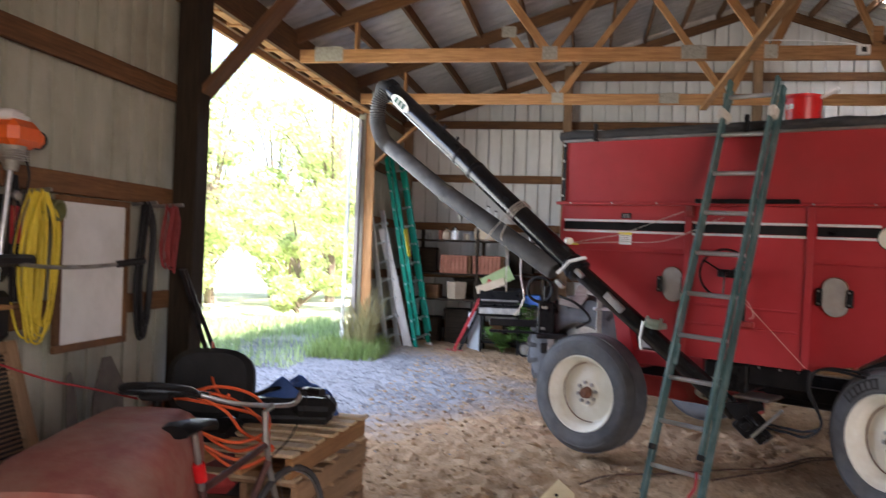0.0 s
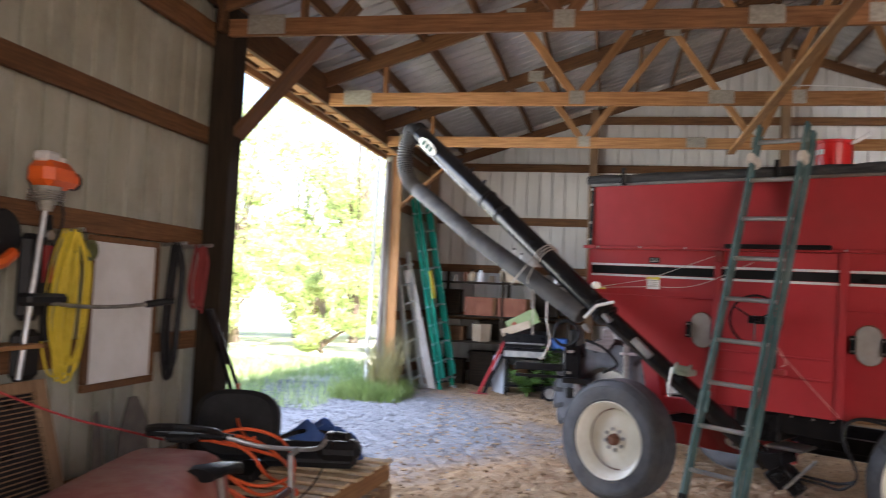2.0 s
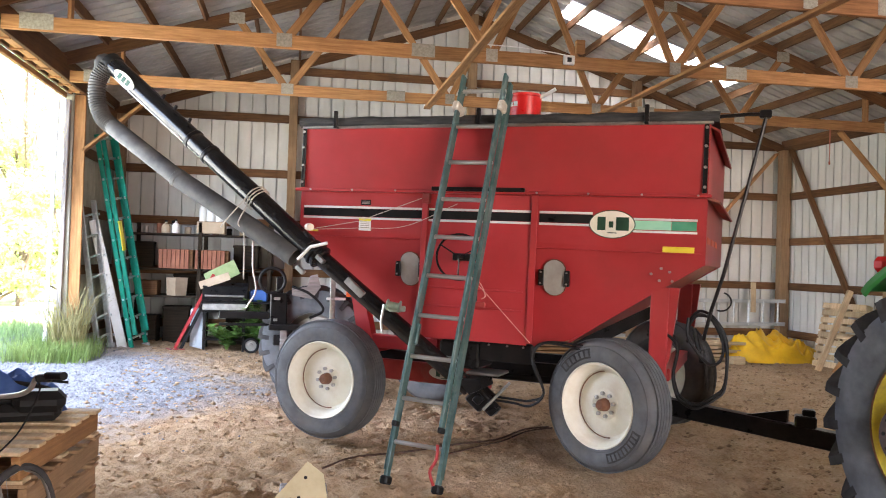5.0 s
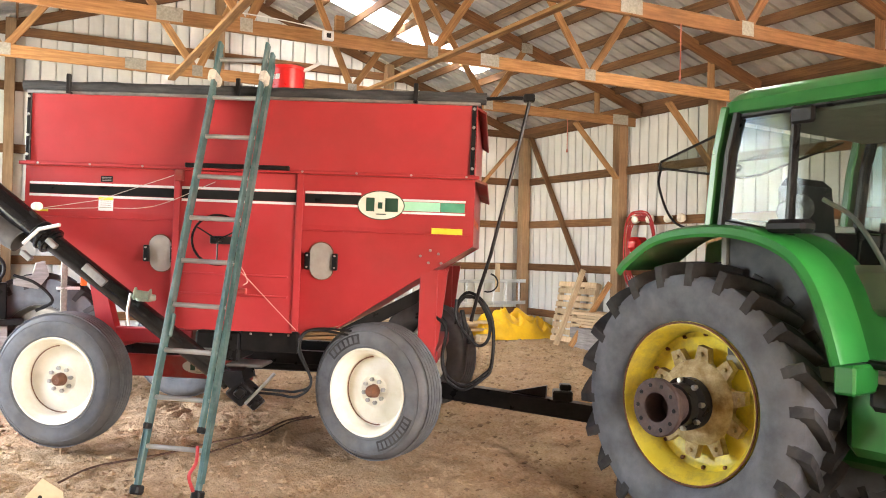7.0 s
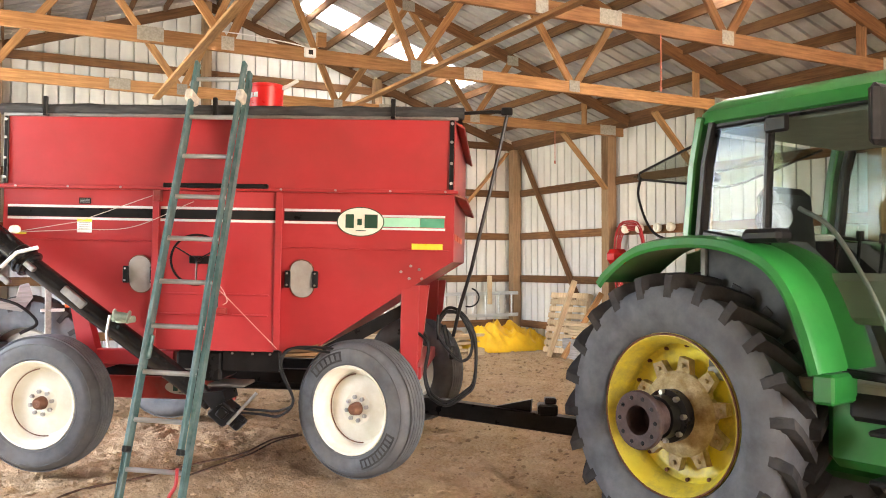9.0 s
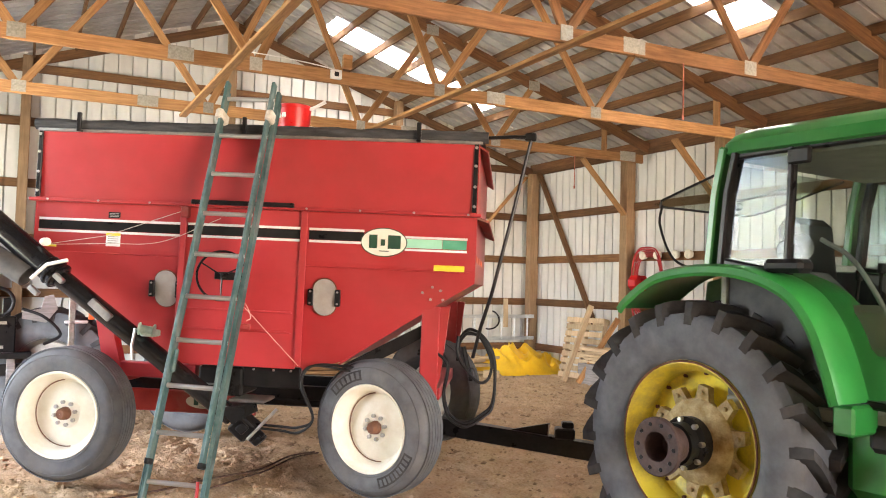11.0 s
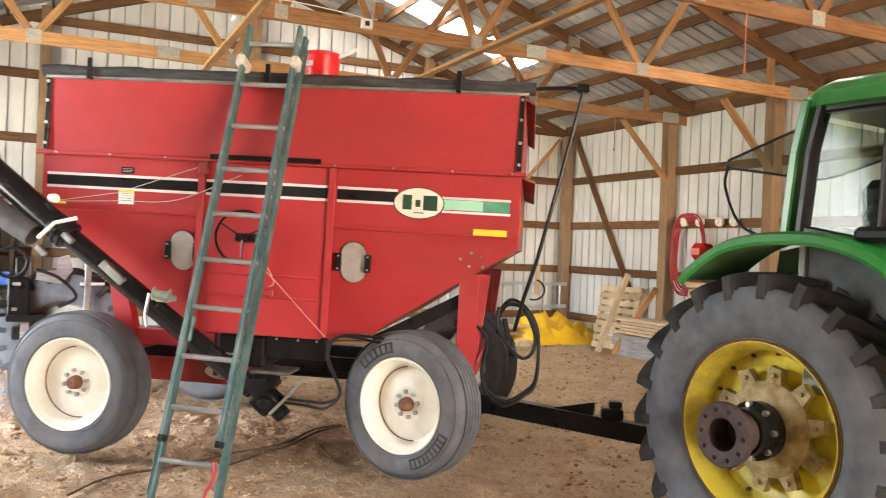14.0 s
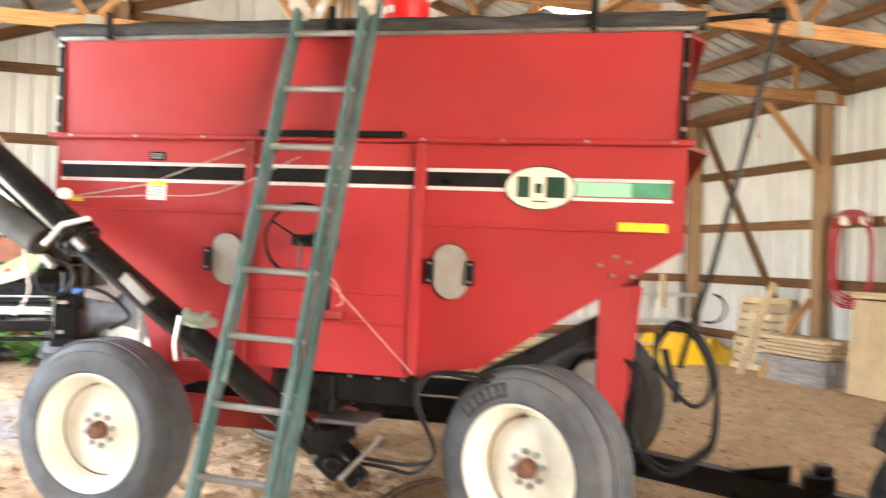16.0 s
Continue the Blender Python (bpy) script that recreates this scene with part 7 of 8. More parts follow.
part("air_filter", Geo().box((X0 - 0.05, 4.92, 2.41), (X0 + 0.05, 5.05, 2.47), 0.015).cyl((X0, 5.1, 2.41), (X0, 5.1, 2.45), 0.03, 12), WHITE, st_)
part("clutch_housing", Geo().lathe([(0.035, -0.14), (0.05, -0.09), (0.075, -0.03), (0.08, 0.0)], pose(X0, 5.0, 2.27), 20), GALV, st_, "grey clutch housing")
for k in range(5):
    part("cooling_fin", Geo().box((X0 - 0.075, 4.93, 2.19 + k * 0.013), (X0 + 0.075, 5.07, 2.195 + k * 0.013), 0.002), STEEL, eng)
part("shaft", Geo().cyl((X0, 5.0, 2.16), (X0, 4.87, 1.18), 0.016, 12), ALU, st_, "bare aluminium shaft")
part("grip_clamp", Geo().box((X0 - 0.05, 4.86, 1.59), (X0 + 0.05, 5.2, 1.66), 0.02), PLASTIC, st_)
part("handle_bar", Geo().tube(smooth_path([(X0, 4.96, 1.62), (X0 + 0.1, 5.2, 1.59), (X0 + 0.28, 5.36, 1.595), (X0 + 0.42, 5.52, 1.62)]), 0.012, 8), STEEL, st_)
part("hand_grip", Geo().tube([(X0 + 0.38, 5.48, 1.612), (X0 + 0.5, 5.6, 1.64)], 0.022, 10), PLASTIC, st_, "black rubber grip")
part("harness_bag", Geo().box((WX + 0.02, 4.92, 1.5), (WX + 0.1, 5.1, 2.0), 0.04).box((WX + 0.02, 4.9, 1.16), (WX + 0.1, 5.12, 1.45), 0.05), PLASTIC, st_, "black harness pad")
part("cable", Geo().tube(smooth_path([(X0, 5.1, 2.26), (X0 + 0.03, 5.12, 2.1), (X0 + 0.02, 5.06, 1.9), (X0 + 0.02, 5.0, 1.66)]), 0.007, 6), PLASTIC, st_)
# hedge shears and head
sh = thing("hedge_shears", "long shears with red and black handles hung on the wall", "shears")
for dy in (0.0, 0.06):
    part("grip", Geo().tube([(WX + 0.06, 5.12 + dy, 1.94), (WX + 0.06, 5.13 + dy, 1.72)], 0.016, 8), RCORD, sh, "red grip")
    part("blade_arm", Geo().tube([(WX + 0.06, 5.12 + dy, 1.94), (WX + 0.06, 5.13 + dy * 0.4, 2.12)], 0.012, 8), PLASTIC, sh)
    part("blade", Geo().tube([(WX + 0.06, 5.13 + dy, 1.72), (WX + 0.06, 5.15 + dy * 0.6, 1.38)], 0.014, 8), BLACK, sh)
part("pivot", Geo().cyl((WX + 0.05, 5.14, 2.0), (WX + 0.09, 5.14, 2.0), 0.03, 12), STEEL, sh)
solid("black_disc", Geo().lathe([(0.001, 0.03), (0.06, 0.03), (0.13, 0.015), (0.14, 0), (0.13, -0.02), (0.001, -0.02)], pose(WX + 0.05, 4.78, 1.98, 0, 90, 0), 24), PLASTIC, "black plastic disc guard hung on the wall", "guard")
solid("orange_guard", Geo().tube([(WX + 0.08, 4.66, 1.8), (WX + 0.09, 4.74, 1.82), (WX + 0.08, 4.84, 1.88)], 0.035, 8), ORANGE, "orange plastic guard hung on the wall", "guard")

# paper sheet and shopping bag
pp = solid("paper_sheet", Geo().box((WX + 0.003, 4.36, 1.78), (WX + 0.006, 4.66, 2.12), 0.001), WHITE, "white printed paper sheet on the wall", "paper")
for k in range(11):
    part("text_bar", Geo().box((WX + 0.006, 4.38, 1.83 + k * 0.025), (WX + 0.007, 4.5, 1.834 + k * 0.025), 0), STEEL, pp)
def shopping_bag(y, zt):
    n = 64
    prof = [(0.03, 0.0), (0.05, -0.08), (0.1, -0.2), (0.14, -0.32), (0.16, -0.4), (0.13, -0.47), (0.05, -0.49), (0.001, -0.49)]
    vs = []
    for r, z in prof:
        for i in range(n):
            a = 2 * math.pi * i / n
            q = r * (1 + 0.3 * noise.noise((math.cos(a) * 2.2, math.sin(a) * 2.2, z * 7)) + 0.07 * math.sin(9 * a + 12 * z) + 0.05 * math.sin(17 * a - 20 * z))
            vs.append((WX + 0.12 + 0.62 * q * math.cos(a), y + 1.1 * q * math.sin(a), zt + z))
    k = len(prof)
    fs = [(j * n + i, (j + 1) * n + i, (j + 1) * n + (i + 1) % n, j * n + (i + 1) % n) for j in range(k - 1) for i in range(n)]
    return Geo().add(vs, fs, None, True)
bag = solid("shopping_bag", shopping_bag(4.42, 2.1), BAGM, "white plastic shopping bag hung on a nail", "bag")
for k in range(6):
    part("text_bar", Geo().box((WX + 0.214, 4.4 + (k % 2) * 0.01, 1.72 + k * 0.028), (WX + 0.217, 4.44, 1.735 + k * 0.028), 0.0), BLACK, bag)

# high shelf with saw, tin, strip light, socket and flex
part("bracket_shelf", Geo().box((XL + 0.05, 3.6, 2.36), (XL + 0.36, 4.36, 2.385), 0.004), WOOD_D, wall_left)
saw = thing("hand_saw", "hand saw in an orange blade cover on a shelf", "saw")
part("blade_cover", Geo().box((XL + 0.2, 4.02, 2.387), (XL + 0.27, 4.5, 2.46), 0.008), ORANGE, saw, "orange plastic cover")
part("saw_handle", Geo().tube([(XL + 0.23, 4.04, 2.42), (XL + 0.23, 3.85, 2.43), (XL + 0.23, 3.6, 2.44)], 0.02, 8).box((XL + 0.19, 3.86, 2.388), (XL + 0.28, 4.04, 2.45), 0.02), ALU, saw)
tin = solid("hanging_tin", Geo().lathe([(0.001, 0.0), (0.075, 0.0), (0.08, 0.005), (0.08, 0.13), (0.074, 0.13), (0.07, 0.01)], pose(XL + 0.3, 4.3, 2.24, 70, 0, 35), 24), CREAM, "dull cream tin hung under a shelf", "tin")
solid("paint_can", Geo().lathe([(0.001, 0.0), (0.055, 0.0), (0.055, 0.13), (0.05, 0.135), (0.001, 0.13)], pose(XL + 0.15, 4.32, 1.378), 20), pbr("red_white_label", (0.6, 0.12, 0.1), (0.75, 0.72, 0.66), 14, 0.5, bump=0), "small can with a red and white label", "can")
sl = thing("tool_shelf", "narrow brown wooden shelf fixed to the wall", "shelf")
beam("shelf_board", (XL + 0.16, 4.22, 1.365), (XL + 0.16, 5.0, 1.365), 0.2, 0.025, WOOD, sl)
beam("shelf_front", (XL + 0.1, 4.22, 1.27), (XL + 0.1, 5.3, 1.27), 0.03, 0.13, WOOD_D, sl)
ox = solid("socket_box", Geo().box((XL + 0.2, 3.9, 1.5), (XL + 0.26, 4.07, 1.62), 0.006), GALV, "grey metal socket box on a post", "socket")
part("socket", Geo().cyl((XL + 0.26, 3.98, 1.56), (XL + 0.268, 3.98, 1.56), 0.03, 16), PLASTIC, ox)
part("yellow_plug", Geo().box((XL + 0.26, 3.9, 1.57), (XL + 0.32, 3.95, 1.61), 0.01), YROPE, ox, "yellow plug")
solid("wall_flex", Geo().tube(smooth_path([(XL + 0.24, 4.0, 1.62), (XL + 0.23, 4.02, 1.95), (XL + 0.24, 4.0, 2.3), (XL + 0.23, 4.06, 2.6), (XL + 0.24, 4.02, 2.95)]), 0.007, 6), ROPE, "pale electric flex running up a post", "cable")
fl = thing("strip_light", "white strip light fitting under the wall girt", "light fitting")
part("housing", Geo().box((XL + 0.2, 2.9, 2.98), (XL + 0.42, 4.12, 3.03), 0.008), WHITE, fl)
part("flex", Geo().tube(smooth_path([(XL + 0.3, 4.1, 3.0), (XL + 0.28, 4.2, 3.02), (XL + 0.26, 4.15, 3.2), (XL + 0.24, 4.05, 3.3)]), 0.007, 6), WHITE, fl)

# panels, blades and handles that lean on the wall
o = beam("brown_panel", (XL + 0.62, 4.28, 0.0), (XL + 0.2, 4.3, 1.17), 0.42, 0.03, pbr("stained_plywood", (0.06, 0.04, 0.022), (0.11, 0.075, 0.045), 4, 0.7, bump=0.2), None, up=(1, 0, 0))
tagged(o, "dark stained plywood panel leaning on the wall", "panel")
sv = thing("louvred_shutter", "old wooden shutter with fine louvres leaning on the wall", "shutter")
sm, sl_ = span((XL + 0.5, 4.84, 0.0), (XL + 0.16, 4.84, 1.16), (1, 0, 0))
for y in (-0.3, 0.22):
    part("stile", Geo().box((-sl_ / 2, y, -0.02), (sl_ / 2, y + 0.09, 0.02), 0.004), POSTW, sv, "", sm)
for x in (-sl_ / 2, sl_ / 2 - 0.07):
    part("rail", Geo().box((x, -0.21, -0.02), (x + 0.07, 0.22, 0.02), 0.004), POSTW, sv, "", sm)
for k in range(40):
    x = -sl_ / 2 + 0.09 + k * (sl_ - 0.18) / 39
    part("louvre", Geo().box((x - 0.002, -0.21, -0.014), (x + 0.004, 0.22, 0.014), 0), POSTW, sv, "", sm)
part("backing", Geo().box((-sl_ / 2 + 0.07, -0.21, -0.022), (sl_ / 2 - 0.07, 0.22, -0.016), 0), BLACK, sv, "", sm)
SCRAP = pbr("old_grey_steel", (0.09, 0.08, 0.065), (0.17, 0.15, 0.125), 9, 0.6, 0.3, bump=0.2)
def blade(name, label, poly, x0, z0, mat):
    solid(name, Geo().prism(poly, 0, 0.012, Matrix.Translation((x0, 0, z0)) @ Matrix.Rotation(radians(90), 4, "Z") @ UPR), mat, label, "blade")
blade("shovel_blade", "grey steel blade leaning on the wall", [(5.93, 0.0), (6.35, 0.0), (6.31, 0.35), (6.15, 0.55), (6.05, 0.55), (5.95, 0.3)], XL + 0.16, 0.4, SCRAP)
blade("narrow_blade", "narrow grey blade with an orange tip", [(5.67, 0.0), (5.8, 0.0), (5.75, 0.3), (5.69, 0.45), (5.65, 0.42)], XL + 0.16, 0.45, SCRAP)
tl_ = thing("loppers", "black-handled loppers leaning on the dark door post", "loppers")
for dy in (0.0, 0.14):
    part("handle", Geo().tube([(XL + 0.3, 6.88 + dy * 0.3, 1.55), (XL + 0.42, 7.15 + dy, 0.85), (XL + 0.46, 7.2 + dy, 0.7)], 0.02, 8), BLACK, tl_)

# ---- riding mower, dusty, nose towards the shed's front ----
MM = pose(-2.10, 4.17, 0.0, 0, 0, -79)
mower = thing("riding_mower", "dusty red riding mower with a black seat and wheel", "mower", MM)
def hood():
    """Rounded bonnet, higher and narrower at the dash."""
    vs, fs = [], []
    secs = [(-0.08, 0.26, 0.60, 1.02), (0.3, 0.29, 0.58, 1.015), (0.7, 0.32, 0.55, 1.0), (1.0, 0.33, 0.52, 0.95), (1.12, 0.28, 0.5, 0.8), (1.16, 0.24, 0.48, 0.6)]
    n = 13
    for x, w, z0, z1 in secs:
        for i in range(n):
            t = i / (n - 1)
            a = math.pi * t
            cx = math.copysign(abs(math.cos(a)) ** 0.45, math.cos(a))
            sz = abs(math.sin(a)) ** 0.4
            vs.append((x, w * cx, z0 + (z1 - z0) * sz))
    for j in range(len(secs) - 1):
        for i in range(n - 1):
            fs.append((j * n + i, (j + 1) * n + i, (j + 1) * n + i + 1, j * n + i + 1))
    fs += [tuple(range(n)), tuple(range((len(secs) - 1) * n + n - 1, (len(secs) - 1) * n - 1, -1))]
    return Geo().add(vs, fs, None, True)
part("hood", hood(), pbr("dust_covered_red_paint", (0.3, 0.085, 0.065), (0.4, 0.16, 0.12), 9, 0.7, bump=0.15, dirt=(0.38, 0.25, 0.18), dscale=2.2, damt=0.95), mower, "bonnet of faded red paint under thick dust")
part("side_panel", Geo().box((0.05, -0.3, 0.35), (1.1, 0.3, 0.6), 0.03), RED_D, mower)
g = Geo()
for k in range(9):
    g.box((0.12 + k * 0.035, -0.305, 0.72), (0.14 + k * 0.035, -0.285, 0.77), 0.001)
part("text_bar", g, CARD, mower)
part("dash", Geo().box((-0.16, -0.2, 0.55), (0.0, 0.2, 0.97), 0.03), PLASTIC, mower)
swc = part("steering_wheel", Geo().tube(arc((-0.22, 0.0, 1.07), 0.16, 0, 2 * math.pi, 32, Vector((0.95, 0, 0.28)), Vector((0, 1, 0))), 0.017, 8).box((-0.3, -0.07, 1.03), (-0.14, 0.07, 1.07), 0.015).box((-0.25, -0.18, 1.045), (-0.2, 0.18, 1.065), 0.008), PLASTIC, mower, "black steering wheel")
part("steering_column", Geo().cyl((-0.22, 0, 1.04), (-0.1, 0, 0.7), 0.025, 10), BLACK, mower)
part("seat_base", Geo().box((-1.2, -0.24, 0.64), (-0.7, 0.24, 0.76), 0.05), PLASTIC, mower, "black vinyl seat")
def seat_back():
    vs, fs = [], []
    n = 16
    out = [(0.25 * math.copysign(abs(math.cos(a)) ** 0.7, math.cos(a)), 0.2 * math.copysign(abs(math.sin(a)) ** 0.7, math.sin(a))) for a in [2 * math.pi * i / 28 for i in range(28)]]
    m = Matrix.Translation((-1.2, 0, 0.95)) @ Matrix.Rotation(radians(-12), 4, "Y") @ Matrix.Rotation(radians(90), 4, "Z") @ UPR
    rings = [(0.86, 0.05), (1.0, 0.02), (1.0, -0.05), (0.9, -0.08)]
    for s, z in rings:
        vs += [m @ Vector((y * s, zz * s, z)) for y, zz in out]
    n = 28
    fs = [(j * n + i, j * n + (i + 1) % n, (j + 1) * n + (i + 1) % n, (j + 1) * n + i) for j in range(3) for i in range(n)]
    fs += [tuple(range(n - 1, -1, -1)), tuple(range(3 * n, 4 * n))]
    return Geo().add([tuple(v) for v in vs], fs, None, True)
part("seat_back", seat_back(), PLASTIC, mower, "torn black vinyl seat back")
part("rear_fender", Geo().box((-1.35, -0.3, 0.5), (-0.5, 0.3, 0.6), 0.05), RED_D, mower)
for x, r, w in ((0.75, 0.19, 0.14), (-0.85, 0.26, 0.22)):
    for s in (-1, 1):
        part("wheel", Geo().lathe([(0.02, -w / 2), (r * 0.5, -w / 2), (r * 0.9, -w / 2), (r, -w * 0.3), (r, w * 0.3), (r * 0.9, w / 2), (r * 0.5, w / 2), (0.02, w / 2)], pose(x, s * (0.42 if x > 0 else 0.22), r, 90, 0, 0), 28), RUBBER_D, mower, "small black tyre")
part("deck", Geo().box((-0.45, -0.5, 0.14), (0.4, 0.5, 0.3), 0.04), RED_D, mower)

# ---- bicycle beside the mower ----
BIKE = pbr("dusty_bicycle_paint", (0.05, 0.025, 0.022), (0.12, 0.06, 0.05), 8, 0.5)
bike = thing("bicycle", "old bicycle with a black saddle parked beside the mower", "bicycle")
B0, B1 = Vector((-1.78, 4.02, 0.0)), Vector((-1.54, 4.98, 0.0))
bd = (B1 - B0).normalized()
def bp(s, z, side=0.0):
    q = B0 + bd * s
    return Vector((q.x + bd.y * side, q.y - bd.x * side, z))
sad = Geo()
vs = []
secs = [(-0.12, 0.075, 0.0), (-0.08, 0.085, 0.012), (0.0, 0.06, 0.01), (0.08, 0.03, 0.0), (0.13, 0.02, -0.012)]
for s, w, dz in secs:
    for a in range(10):
        t = 2 * math.pi * a / 10
        vs.append(bp(s, 0.995 + dz + 0.026 * math.sin(t), w * math.cos(t)))
fs = [(j * 10 + i, (j + 1) * 10 + i, (j + 1) * 10 + (i + 1) % 10, j * 10 + (i + 1) % 10) for j in range(4) for i in range(10)] + [tuple(range(10)), tuple(range(49, 39, -1))]
part("saddle", sad.add(vs, fs, None, True), PLASTIC, bike, "black saddle")
part("seat_post", Geo().cyl(bp(0.0, 0.97), bp(0.06, 0.72), 0.014, 10), STEEL, bike)
part("seat_lamp", Geo().cyl(bp(0.03, 0.84), bp(0.055, 0.76), 0.028, 12), REDGL, bike, "red lamp on the seat post")
for a, b in (((0.06, 0.72), (0.5, 0.82)), ((0.06, 0.72), (0.2, 0.33)), ((0.2, 0.33), (0.53, 0.74)), ((0.06, 0.66), (-0.3, 0.34)), ((0.2, 0.33), (-0.3, 0.34))):
    part("frame_tube", Geo().cyl(bp(*a), bp(*b), 0.017, 10), BIKE, bike)
part("fork", Geo().tube([bp(0.5, 0.88), bp(0.54, 0.7), bp(0.68, 0.34)], 0.015, 8), STEEL, bike)
part("stem", Geo().tube([bp(0.5, 0.84), bp(0.49, 0.98), bp(0.55, 1.0)], 0.015, 8), STEEL, bike)
part("handlebar", Geo().tube(smooth_path([bp(0.4, 1.04, -0.3), bp(0.5, 1.0, -0.18), bp(0.55, 1.0, 0.0), bp(0.52, 1.03, 0.14), bp(0.5, 1.1, 0.2), bp(0.42, 1.12, 0.3)]), 0.011, 8), ALU, bike, "chrome handlebar")
for s in (-1, 1):
    part("grip", Geo().tube([bp(0.43, 1.035 if s < 0 else 1.115, s * 0.28), bp(0.37, 1.05 if s < 0 else 1.125, s * 0.38)], 0.017, 10), PLASTIC, bike)
part("brake_lever", Geo().box((-0.03, -0.02, -0.015), (0.03, 0.02, 0.015), 0.006, Matrix.Translation(bp(0.46, 1.1, 0.25))).tube([bp(0.47, 1.09, 0.24), bp(0.5, 1.08, 0.33)], 0.006, 6), PLASTIC, bike)
part("brake_cable", Geo().tube(smooth_path([bp(0.48, 1.1, 0.2), bp(0.62, 1.02, 0.14), bp(0.62, 0.85, 0.06), bp(0.54, 0.75, 0.0)]), 0.004, 5), PLASTIC, bike)
for s in (-0.32, 0.7):
    c = bp(s, 0.34)
    part("wheel", Geo().tube(arc(c, 0.325, 0, 2 * math.pi, 40, bd, Vector((0, 0, 1))), 0.018, 8), RUBBER_D, bike, "thin worn tyre")
    g = Geo()
    for k in range(14):
        a = 2 * math.pi * k / 14
        g.tube([c, c + (bd * math.cos(a) + Vector((0, 0, 1)) * math.sin(a)) * 0.31], 0.0015, 3)
    g.tube(arc(c, 0.31, 0, 2 * math.pi, 40, bd, Vector((0, 0, 1))), 0.008, 5)
    part("spokes", g, STEEL, bike)

# ---- pallets with a bag and a blue tarp ----
def pallet(z, yaw, dx=0.0, dy=0.0):
    t = thing("pallet", "worn wooden pallet in a low stack", "pallet", None, "stacked pallets")
    pallet_parts(t, 1.1, 0.6, Matrix.Identity(4), WOOD if z > 0.5 else POSTW, 7)
    for o in t.children:
        if o.name.startswith("slat") and z > 0.55:
            o.data.materials[0] = PALE
    t.matrix_basis = pose(-1.845 + dx, 5.27 + dy, z, 0, 0, 86 + yaw)
    return t
for k in range(5):
    pallet(0.005 + k * 0.146, (0, 2.5, -1.5, 1.0, 0)[k], (0, 0.02, -0.01, 0.015, 0)[k], (0, 0.01, -0.02, 0.02, 0)[k])
PT = 0.005 + 4 * 0.146 + 0.143
tb = thing("tool_bag", "black tool bag with straps on a pallet", "bag", pose(-1.92, 5.5, PT + 0.002, 0, 0, 12))
part("body", Geo().box((-0.28, -0.16, 0.0), (0.28, 0.18, 0.09), 0.035).box((-0.24, -0.12, 0.08), (0.26, 0.15, 0.14), 0.03), PLASTIC, tb)
part("strap", Geo().tube(smooth_path([(-0.25, -0.1, 0.12), (-0.05, -0.05, 0.19), (0.15, 0.02, 0.16), (0.27, 0.1, 0.1)]), 0.014, 6), BLACK, tb)
part("pouch", Geo().box((0.05, -0.2, 0.05), (0.3, -0.02, 0.16), 0.04), PLASTIC, tb)
solid("blue_tarp", cloth_heap(0, 0, 0.28, 0.24, 0.2, 2.0), BLUE, "crumpled dark blue tarp on a pallet", "tarp", pose(-1.95, 5.62, PT + 0.002))

# cords that trail over the mower and bicycle
oc = thing("cord_tangle", "orange extension cord draped over the mower and pallets", "cord")
for k in range(4):
    rg = random.Random(k + 20)
    pts = [(-2.3 + rg.uniform(-0.1, 0.1), 4.75 + rg.uniform(-0.1, 0.1), 0.98), (-2.1 + rg.uniform(-0.1, 0.1), 4.85, 1.02 - 0.04 * k), (-1.9, 4.9 + rg.uniform(-0.1, 0.1), 0.95 - 0.05 * k), (-1.72, 4.75 + rg.uniform(-0.1, 0.1), 0.86 - 0.04 * k), (-1.85, 4.6, 0.8 - 0.04 * k), (-2.1, 4.62 + rg.uniform(-0.1, 0.1), 0.84)]
    part("loop", Geo().tube(smooth_path(pts, 7), 0.009, 6), OCORD, oc)
part("loop", Geo().tube(smooth_path([(-2.5, 5.72, 1.12), (-2.42, 5.55, 1.14), (-2.3, 5.3, 0.98), (-2.1, 5.05, 0.9), (-2.0, 4.85, 0.98)], 8), 0.009, 6), OCORD, oc)
solid("red_wall_cord", Geo().tube(smooth_path([(XL + 0.27, 3.95, 1.55), (XL + 0.45, 4.15, 1.3), (XL + 0.75, 4.5, 1.08), (XL + 0.95, 4.75, 0.98), (-2.45, 4.75, 0.95)], 10), 0.006, 6), RCORD, "dull red cord running from a socket to the mower", "cord")

# cream sheet-metal panel lying tilted on a box, its corner in the air
cp = solid("cream_panel", Geo().prism([(0.0, 0.0), (0.62, 0.0), (0.55, 0.42), (0.45, 0.5)], 0, 0.006, Matrix.Identity(4)), CREAMY, "cream painted sheet-metal panel with bolt holes", "panel")
for u, w in ((0.44, 0.40), (0.40, 0.28), (0.35, 0.27)):
    part("bolt_hole", Geo().cyl((u, w, 0.0055), (u, w, 0.0075), 0.011, 10), BLACK, cp)
cp.matrix_basis = Matrix.Translation((-0.78, 5.9, -0.11)) @ pose(0, 0, 0, -24) @ UPR
solid("crate_block", Geo().box((-0.5, 6.08, -0.03), (-0.2, 6.32, 0.16), 0.01), GREYW, "grey wooden block that props a metal panel", "wood block")

